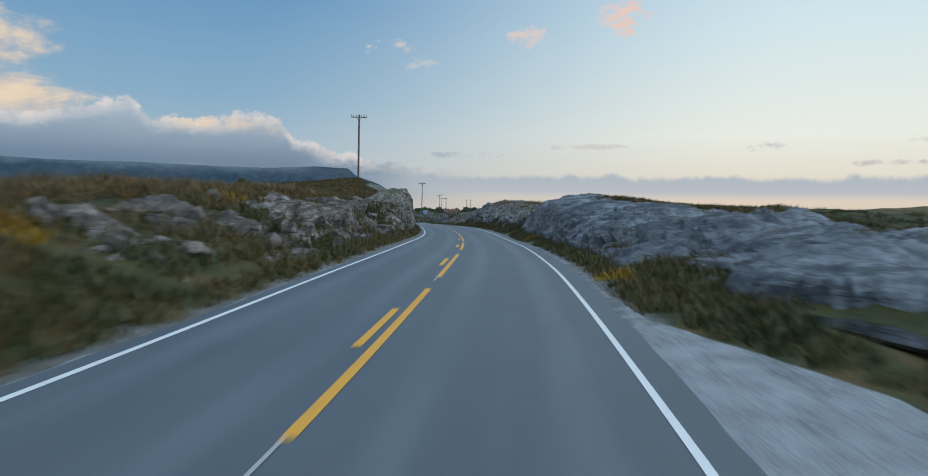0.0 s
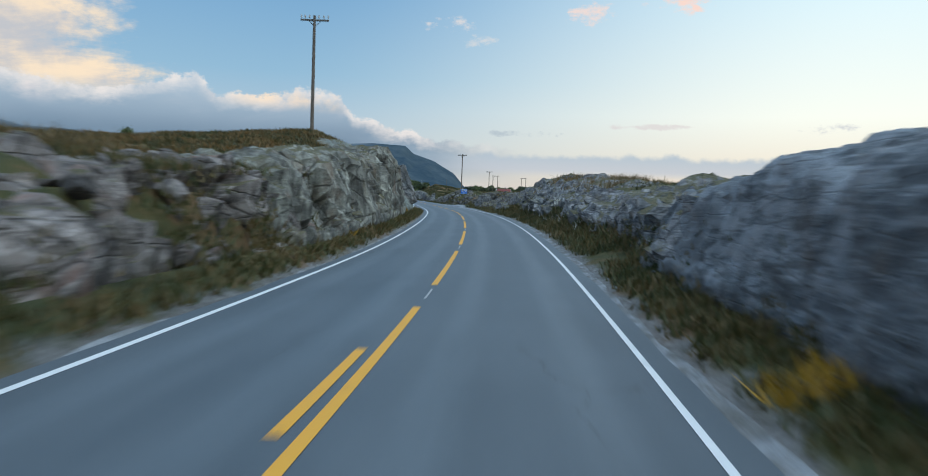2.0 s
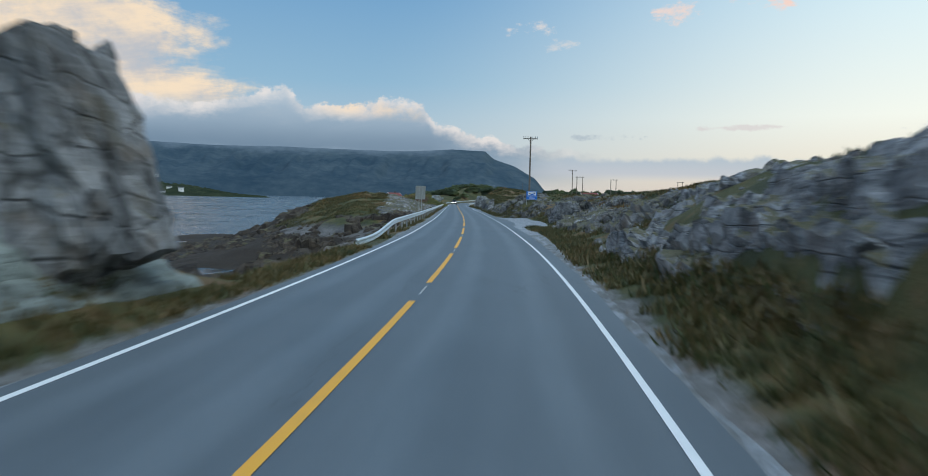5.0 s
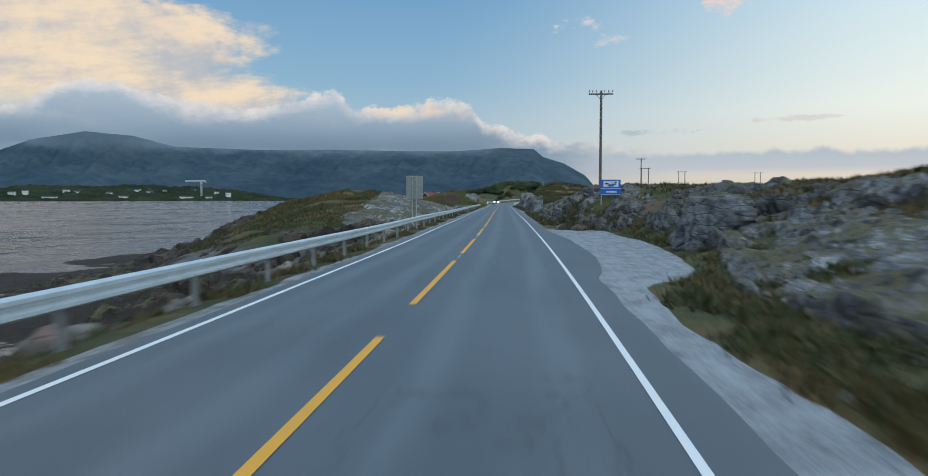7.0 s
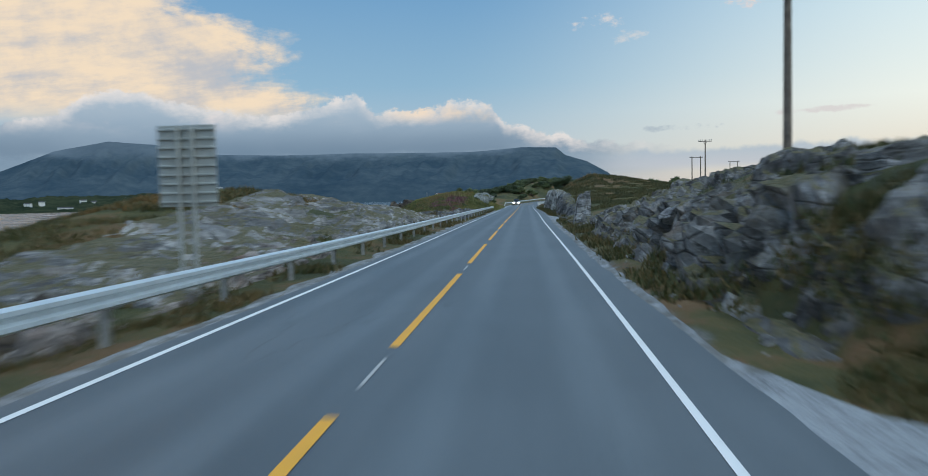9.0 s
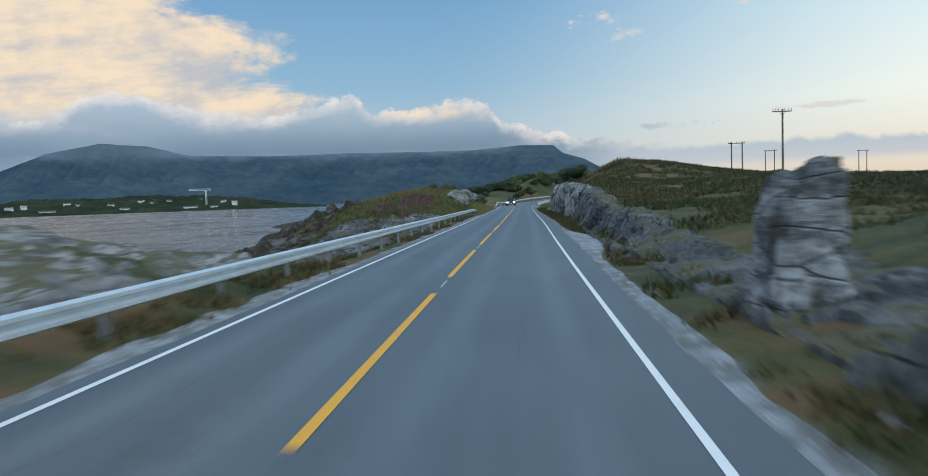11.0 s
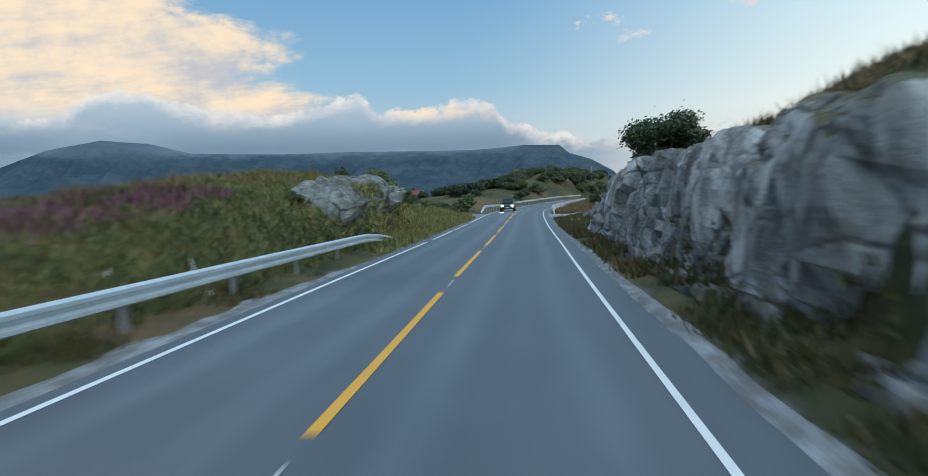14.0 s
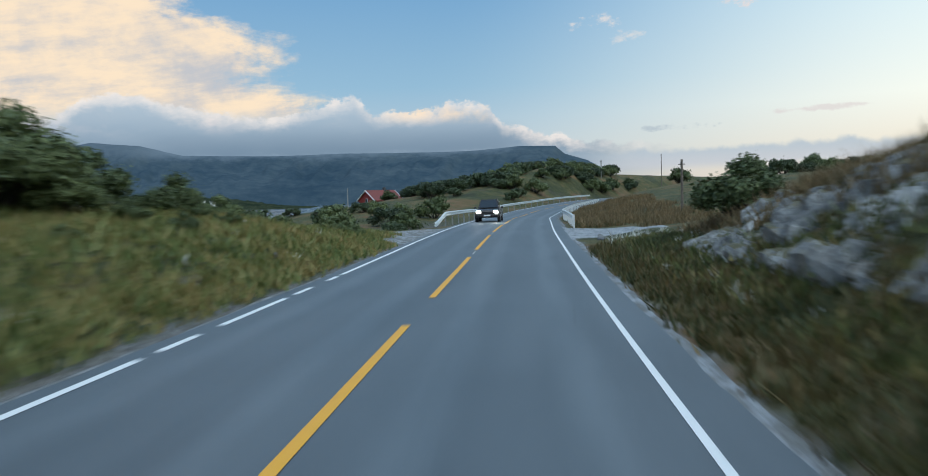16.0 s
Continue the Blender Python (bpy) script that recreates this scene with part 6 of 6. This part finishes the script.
tufts("bank_grass", join(strewn(-6, 12, -3.9, -9, 30, 60, 0.15), strewn(13, 64, -4.4, -8.0, 26, 61, 0.15), strewn(190, 246, -10.5, -26, 16, 7, 0.15, above_tide), strewn(268, 300, -8, -24, 10, 8, 0.2, above_tide)), 0.26, 6, M_GRASS, "green and ochre heath grass on the banks", seed=3, spread=0.16, wide=0.034)
tufts("hill_grass", join(strewn(-6, 130, 8.5, 22, 7, 9, 0.3), strewn(125, 260, 7.5, 24, 8, 10, 0.3), strewn(240, 262, 6.8, 22, 16, 70, 0.1), strewn(258, 345, 7.4, 26, 20, 11, 0.1), strewn(60, 112, -6.5, -20, 9, 12, 0.2)), 0.24, 6, M_GRASS, "heath grass and low herbs over the rock", seed=4, spread=0.18, wide=0.038)
# Meadow grass carried on past 303 m in the brightened copy
tufts("lush_grass", join(strewn(303, 352, -4.4, -18, 34, 75, 0.0), strewn(303, 352, -3.55, -4.6, 46, 76, 0.0, off_gravel)), 0.27, 6, M_MEADOW_BRIGHT, "green meadow grass along the bank, brightened in its colour", seed=11, spread=0.16, wide=0.034)
tufts("meadow_grass", join(strewn(284, 303, -4.4, -18, 34, 6, 0.0), strewn(272, 286, -4.6, -12, 16, 74, 0.3), strewn(318, 350, 5.2, 7.4, 24, 67, 0.1, off_gravel)), 0.27, 6, M_MEADOW, "fresh green meadow grass with ochre patches", seed=10, spread=0.16, wide=0.034)
tufts("dry_grass", join(strewn(314, 346, 7.6, 12, 30, 13, 0.0), strewn(80, 100, 7.0, 12, 10, 14, 0.3), strewn(286, 316, 8.5, 13, 8, 15, 0.3), strewn(358, 420, 5.0, 14, 10, 16, 0.15, off_gravel), strewn(20, 60, -8.5, -16, 8, 17, 0.3), strewn(274, 312, -8, -16, 7, 18, 0.35)), 0.50, 6, M_DRYGRASS, "tall dry red-brown grass", seed=5, spread=0.14, wide=0.03)
tufts("heather", join(strewn(287, 302, -8.3, -13.0, 24, 19, 0.32), strewn(281, 288, -8.5, -12, 12, 20, 0.35)), 0.38, 6, M_HEATHER, "pink flowering heather on the grassy bank", "heather", 6, 0.16, 0.05)
tufts("yellow_flowers", join(*(strewn(a, a + w, b, b - 0.9, 26, 30 + k) for k, (a, w, b) in enumerate(((12, 1.2, -6.5), (24, 1.0, -7.2), (66, 0.7, -3.9), (92, 0.6, -4.1), (18.0, 0.9, 4.9), (47.0, 0.8, 5.0), (310, 1.0, -7.6))))), 0.30, 7, M_GORSE, "small clumps of yellow flowers", "wild flowers", 7, 0.10, 0.035)
tufts("white_flowers", join(strewn(326, 352, 5.0, 8.0, 0.7, 41), strewn(70, 90, 4.8, 6.0, 1.0, 42), strewn(290, 345, -4.4, -7, 0.15, 43)), 0.30, 7, M_DAISY, "white umbels of flowering weeds", "wild flowers", 8, 0.07, 0.030)


def bush_mesh(seed, wide, tall, leaves, leaf, lobes=18):
    """Crown leaves in many uneven clumps round a low dome, with gaps: small rhombic leaves turned every way."""
    rng = np.random.default_rng(seed)
    a = rng.uniform(0, 2 * np.pi, lobes)
    out = np.sqrt(rng.uniform(0.02, 1.0, lobes)) * wide * 0.40
    lift = np.sqrt(np.clip(1 - (out / (wide * 0.46)) ** 2, 0.05, 1)) * rng.uniform(0.45, 1.0, lobes)
    c = np.stack([np.cos(a) * out, np.sin(a) * out, (0.12 + 0.72 * lift) * tall], -1)
    rad = rng.uniform(0.10, 0.22, lobes) * (wide + tall) / 2
    k = rng.choice(lobes, leaves, p=rad**2 / (rad**2).sum())
    d = rng.normal(size=(leaves, 3))
    d /= np.linalg.norm(d, axis=1)[:, None]
    r = rad[k] * rng.uniform(0.10, 1.0, leaves) ** 0.45 * (1 + 0.45 * value_noise(d * 2.6 + k[:, None] * 7.0, seed))
    # some twigs reach out past the clump
    r = r * np.where(rng.random(leaves) < 0.10, rng.uniform(1.1, 1.55, leaves), 1.0)
    p = c[k] + d * r[:, None] * np.array([1.15, 1.15, 0.85])
    low = p[:, 2] < 0.05
    p[low, 2] = rng.uniform(0.05, 0.3 * tall, low.sum())
    n = d + rng.normal(0, 0.7, (leaves, 3))
    n /= np.linalg.norm(n, axis=1)[:, None]
    a = np.cross(n, rng.normal(size=(leaves, 3)))
    a /= np.linalg.norm(a, axis=1)[:, None]
    b = np.cross(n, a)
    size = (leaf * rng.uniform(0.6, 1.3, leaves))[:, None]
    v = np.stack([p - a * size, p - b * size * 0.55, p + a * size, p + b * size * 0.55], 1).reshape(-1, 3)
    return v, np.arange(4 * leaves).reshape(-1, 4), c


def plant(kind, seed, wide, tall, leaves, leaf, mat, label, category, trunk=0.0):
    ob = new(kind)
    ob.empty_display_size = 0.3
    v, f, c = bush_mesh(seed, wide, tall - trunk, leaves, leaf)
    v[:, 2] += trunk
    crown = new("crown", mesh_from("crown", v, f, mat, True))
    crown.parent = ob
    bm = bmesh.new()
    rng = random.Random(seed)
    if trunk:
        rod(bm, (0, 0, -0.3), (0.05, 0.03, trunk + 0.2), 0.05 * tall, 0.03 * tall, 8)
    for q in c:
        a = Vector((0.05, 0.03, trunk)) if trunk else Vector((rng.uniform(-0.1, 0.1), rng.uniform(-0.1, 0.1), -0.2))
        b = Vector((float(q[0]), float(q[1]), float(q[2]) + trunk))
        mid = (a + b) / 2 + Vector((rng.uniform(-0.15, 0.15), rng.uniform(-0.15, 0.15), 0.1))
        rod(bm, a, mid, 0.018 * tall, 0.012 * tall, 6)
        rod(bm, mid, b, 0.012 * tall, 0.004 * tall, 5)
    part("trunk" if trunk else "stem", bm, M_BARK, ob)
    return tagged(ob, label, category, "trees" if trunk else "bushes")


def set_at(ob, s, u, scale=1.0, turn=0.0, sink=0.1, first=False):
    x, y, _ = (float(k) for k in lay(s, u))
    z = float(height(np.array([s]), np.array([u]))[0]) - sink
    m = Matrix.Translation((x, y, z)) @ Matrix.Rotation(turn, 4, "Z")
    if first:
        ob.matrix_world = m
        ob.scale = (scale,) * 3
        return ob
    got = copy_thing(ob, m)
    got.scale = (scale,) * 3
    return got


tree = plant("tree", 201, 3.9, 3.4, 13000, 0.085, M_LEAFDARK, "small dark rowan tree leaning over the rock edge", "tree", 0.15)
set_at(tree, 314.4, 8.7, 1.05, 0.4, 0.25, first=True)
set_at(tree, 313.4, 7.9, 0.55, 2.0, 0.2)
set_at(tree, 316.4, 9.9, 0.60, 4.0)
near_bush = plant("bush", 202, 2.6, 2.0, 9000, 0.062, M_LEAF, "dense green roadside bush", "bush")
set_at(near_bush, 332.5, -11.9, 1.45, 0.3, first=True)
for s, u, k, a in ((96.5, -25.5, 0.95, 0.4), (328.5, -8.6, 0.9, 1.9), (330.6, -9.6, 1.35, 2.6), (333.0, -10.4, 1.45, 4.4), (335.5, -11.2, 1.3, 1.0), (339.5, -12.2, 1.2, 2.0), (344.0, -12.0, 1.0, 4.0), (349.5, -12.0, 0.9, 5.0), (354.5, -12.6, 0.8, 0.7), (333.5, -8.8, 0.7, 0.9), (337.5, -8.6, 0.75, 3.3), (341.5, -8.8, 0.6, 4.6), (330.0, -9.4, 0.7, 2.2), (346.0, -9.0, 0.5, 5.6), (341.0, 8.6, 1.15, 1.3),
                   (321.0, -11.0, 0.70, 5.1), (325.0, -13.0, 0.9, 0.2), (303.0, -12.5, 0.26, 0.5), (309.0, -11.0, 0.28, 1.5), (313.5, -10.0, 0.30, 2.5), (404.0, 26.0, 1.0, 2.4)):
    set_at(near_bush, s, u, k, a)
scrub = random.Random(17)
for k in range(36):
    s, u = scrub.uniform(317, 350), -scrub.uniform(5.2, 12.0)
    set_at(near_bush, s, u, scrub.uniform(0.16, 0.38), scrub.uniform(0, 6.28), 0.05)
for k in range(12):
    set_at(near_bush, scrub.uniform(284, 304), -scrub.uniform(6.5, 11.0), scrub.uniform(0.16, 0.32), scrub.uniform(0, 6.28), 0.05)
far_bush = plant("bush", 203, 5.0, 3.4, 2600, 0.20, M_LEAF, "rounded green bush in the low wood", "bush")
set_at(far_bush, 372.0, -13.0, 0.6, 0.0, first=True)
dark_bush = plant("bush", 204, 5.5, 3.8, 2600, 0.22, M_LEAFDARK, "dark green bush in the low wood", "bush")
set_at(dark_bush, 392.0, -14.0, 0.7, 0.0, first=True)
wood = random.Random(11)
for k in range(112):
    s, u = wood.uniform(366, 520), -wood.uniform(8, 66)
    if s < 420 and u < -40:
        continue
    if abs(s - 476) < 8 and -70 < u < -50:
        continue
    if s > 395 and abs(u + 60.0 * (s - 318) / 158.0) < 7.0:
        continue
    if 9 > -u - 0.05 * (s - 366) and s < 380:
        continue
    if float(height(np.array([s]), np.array([u]))[0]) < -3.0:
        continue
    low = 0.65 if u < -36 else 0.85
    set_at(far_bush if wood.random() < 0.6 else dark_bush, s, u, wood.uniform(0.55, 1.1) * low, wood.uniform(0, 6.28), 0.25)
for k in range(104):
    s, u = wood.uniform(444, 514), -wood.uniform(6.5, 40)
    set_at(dark_bush if wood.random() < 0.6 else far_bush, s, u, wood.uniform(0.6, 0.95), wood.uniform(0, 6.28), 0.3)
for k in range(40):
    s, u = wood.uniform(450, 600), wood.uniform(9, 60)
    set_at(far_bush if wood.random() < 0.5 else dark_bush, s, u, wood.uniform(0.7, 1.2), wood.uniform(0, 6.28), 0.25)


# ---- loose stones ----


def stone_mesh(seed, detail=2, boxy=1.0, cuts=13, deep=0.17):
    bm = bmesh.new()
    bmesh.ops.create_icosphere(bm, subdivisions=detail, radius=0.5)
    co = np.array([v.co[:] for v in bm.verts])
    co = np.sign(co) * np.abs(co * 2) ** boxy / 2
    rng = np.random.default_rng(seed)
    for _ in range(cuts):
        n = rng.normal(size=3)
        n /= np.linalg.norm(n)
        d = co @ n
        lim = rng.uniform(deep, deep + 0.19)
        co = co - np.outer(np.clip(d - lim, 0, None) * 0.97, n)
    co *= rng.uniform(0.7, 1.15, 3)
    co += 0.015 * np.stack([value_noise(co * 4 + k * 9, seed) for k in range(3)], -1)
    for v, q in zip(bm.verts, co):
        v.co = q
    me = bpy.data.meshes.new("boulder")
    bm.to_mesh(me)
    bm.free()
    return me


def boulders(count, s0, s1, u0, u1, lo, hi, mat, label, seed, group, keep=None):
    rng = random.Random(seed)
    meshes = []
    for k in range(6):
        me = stone_mesh(seed * 10 + k, 3, 0.8)
        me.materials.append(mat)
        meshes.append(me)
    made = 0
    while made < count:
        s, u = rng.uniform(s0, s1), rng.uniform(u0, u1)
        made += 1
        if keep is not None and not keep(np.array([s]), np.array([u]))[0]:
            continue
        size = lo + (hi - lo) * rng.random() ** 2
        ob = new("boulder", meshes[made % 6])
        x, y, _ = (float(k) for k in lay(s, u))
        z = float(height(np.array([s]), np.array([u]))[0]) - size * 0.02
        ob.matrix_world = Matrix.LocRotScale((x, y, z), Euler((rng.uniform(-0.4, 0.4), rng.uniform(-0.4, 0.4), rng.uniform(0, 6.28))), (size, size * rng.uniform(0.7, 1.2), size * rng.uniform(0.55, 0.9)))
        tagged(ob, label, "boulder", group)


boulders(84, 12, 62, -8.0, -4.4, 0.30, 1.15, M_ROCK_PINK, "angular reddish-grey boulder in the rubble bank", 21, "bank boulders")
boulders(14, 17, 38, 5.6, 7.6, 0.5, 1.2, M_ROCK_BLUE, "rounded grey boulder on the low slabs", 22, "slab boulders")
boulders(26, 124, 186, 8.8, 14, 0.30, 1.2, M_ROCK_CRAG, "grey boulder below the rock ledges", 23, "lay-by boulders")
boulders(30, 184, 232, 5.0, 9.5, 0.30, 1.1, M_ROCK, "pale-edged grey boulder at the foot of the crag", 24, "crag boulders")
boulders(22, 122, 186, -18, -6.5, 0.35, 1.6, M_ROCK, "pale grey boulder lying on the weedy shore", 29, "shore boulders")
boulders(16, 318, 350, -7.5, -4.2, 0.2, 0.7, M_ROCK, "pale stone in the grassy bank", 25, "bank stones")
boulders(16, 310, 350, 4.9, 7.5, 0.2, 0.7, M_ROCK, "pale stone in the verge grass", 26, "verge stones")
boulders(16, 60, 126, 4.6, 5.8, 0.15, 0.5, M_ROCK, "grey fallen stone below the cutting", 27, "fallen stones")
boulders(60, 186, 240, 4.1, 5.6, 0.10, 0.42, M_ROCK, "pale broken stone lying in the verge", 30, "verge rubble")
boulders(40, 124, 150, 4.8, 8.0, 0.08, 0.34, M_ROCK, "small pale stone on the gravelly slope", 32, "verge rubble")
boulders(14, 256, 312, 4.6, 5.6, 0.15, 0.5, M_ROCK_BLUE, "grey fallen stone below the high cutting", 28, "fallen stones")


def block_mesh(seed):
    """A squared block of rock: broken faces, chamfered corners, narrower towards its top."""
    bm = bmesh.new()
    bmesh.ops.create_cube(bm, size=1.0)
    bmesh.ops.subdivide_edges(bm, edges=bm.edges[:], cuts=13, use_grid_fill=True)
    co = np.array([v.co[:] for v in bm.verts])
    n = co / np.linalg.norm(co, axis=1)[:, None]
    a, joint, _ = facets(co * 2.3 + seed, seed, 1.0)
    b, _, _ = facets(co * 5.5 + seed, seed + 4, 1.0)
    co = co * 0.86 + n * 0.5 * 0.14
    co = co + n * (0.13 * a + 0.05 * b - 0.05 * np.clip(1 - joint / 0.1, 0, 1))[:, None]
    co[:, :2] *= (1.05 - 0.30 * (co[:, 2:] + 0.5))
    co[:, 2] += 0.18 * co[:, 0]
    for v, q in zip(bm.verts, co):
        v.co = q
    me = bpy.data.meshes.new("standing_rock")
    bm.to_mesh(me)
    bm.free()
    return me


def pillar(s, u, wide, deep, tall, lean, mat, label, seed, up=0.36):
    """An upright block of rock standing at the road edge."""
    x, y, _ = (float(k) for k in lay(s, u))
    z = float(height(np.array([s]), np.array([u]))[0])
    me = block_mesh(seed)
    me.materials.append(mat)
    ob = new("standing_rock", me)
    ob.matrix_world = Matrix.LocRotScale((x, y, z + tall * up), Euler((0, radians(lean), heading(s))), (wide * 1.25, deep * 1.25, tall * 1.25))
    tagged(ob, label, "rock", "standing rocks")


pillar(110.0, -5.7, 2.2, 2.2, 3.0, -14, M_ROCK_CRAG, "dark leaning rock slab at the end of the cutting", 61, 0.30)
pillar(228.0, 5.6, 0.9, 1.0, 1.9, 4, M_ROCK, "upright grey rock block beside the verge", 62)
pillar(166.8, 9.6, 2.1, 2.4, 1.7, 6, M_ROCK, "large smooth grey boulder behind the lay-by", 64, 0.30)


def pool():
    """A puddle lying in the rocks by the shoulder."""
    s, u = 11.0, 6.7
    x, y, _ = (float(k) for k in lay(s, u))
    z = float(height(np.array([s]), np.array([u]))[0])
    bm = bmesh.new()
    bmesh.ops.create_circle(bm, cap_ends=True, segments=28, radius=1.0)
    for v in bm.verts:
        a = math.atan2(v.co.y, v.co.x)
        k = 1 + 0.18 * math.sin(3 * a + 1) + 0.1 * math.sin(5 * a)
        v.co = (v.co.x * 0.48 * k, v.co.y * 1.6 * k, 0.0)
    got = bmesh.ops.extrude_face_region(bm, geom=bm.faces[:])
    for v in got["geom"]:
        if isinstance(v, bmesh.types.BMVert):
            v.co.z += 0.05
    bmesh.ops.recalc_face_normals(bm, faces=bm.faces)
    me = bpy.data.meshes.new("puddle")
    bm.to_mesh(me)
    bm.free()
    me.materials.append(M_PUDDLE)
    ob = new("puddle", me)
    ob.matrix_world = Matrix.Translation((x, y, z + 0.0)) @ Matrix.Rotation(heading(s) + 0.15, 4, "Z")
    tagged(ob, "small still puddle reflecting the pale sky", "puddle")


M_PUDDLE, _n = material("still_water")
_n.bsdf.inputs["Base Color"].default_value = (0.02, 0.022, 0.022, 1)
_n.bsdf.inputs["Roughness"].default_value = 0.03
bump(_n, _n.noise(_n.place, 6.0, 2.0), 0.02, 0.01)
pool()
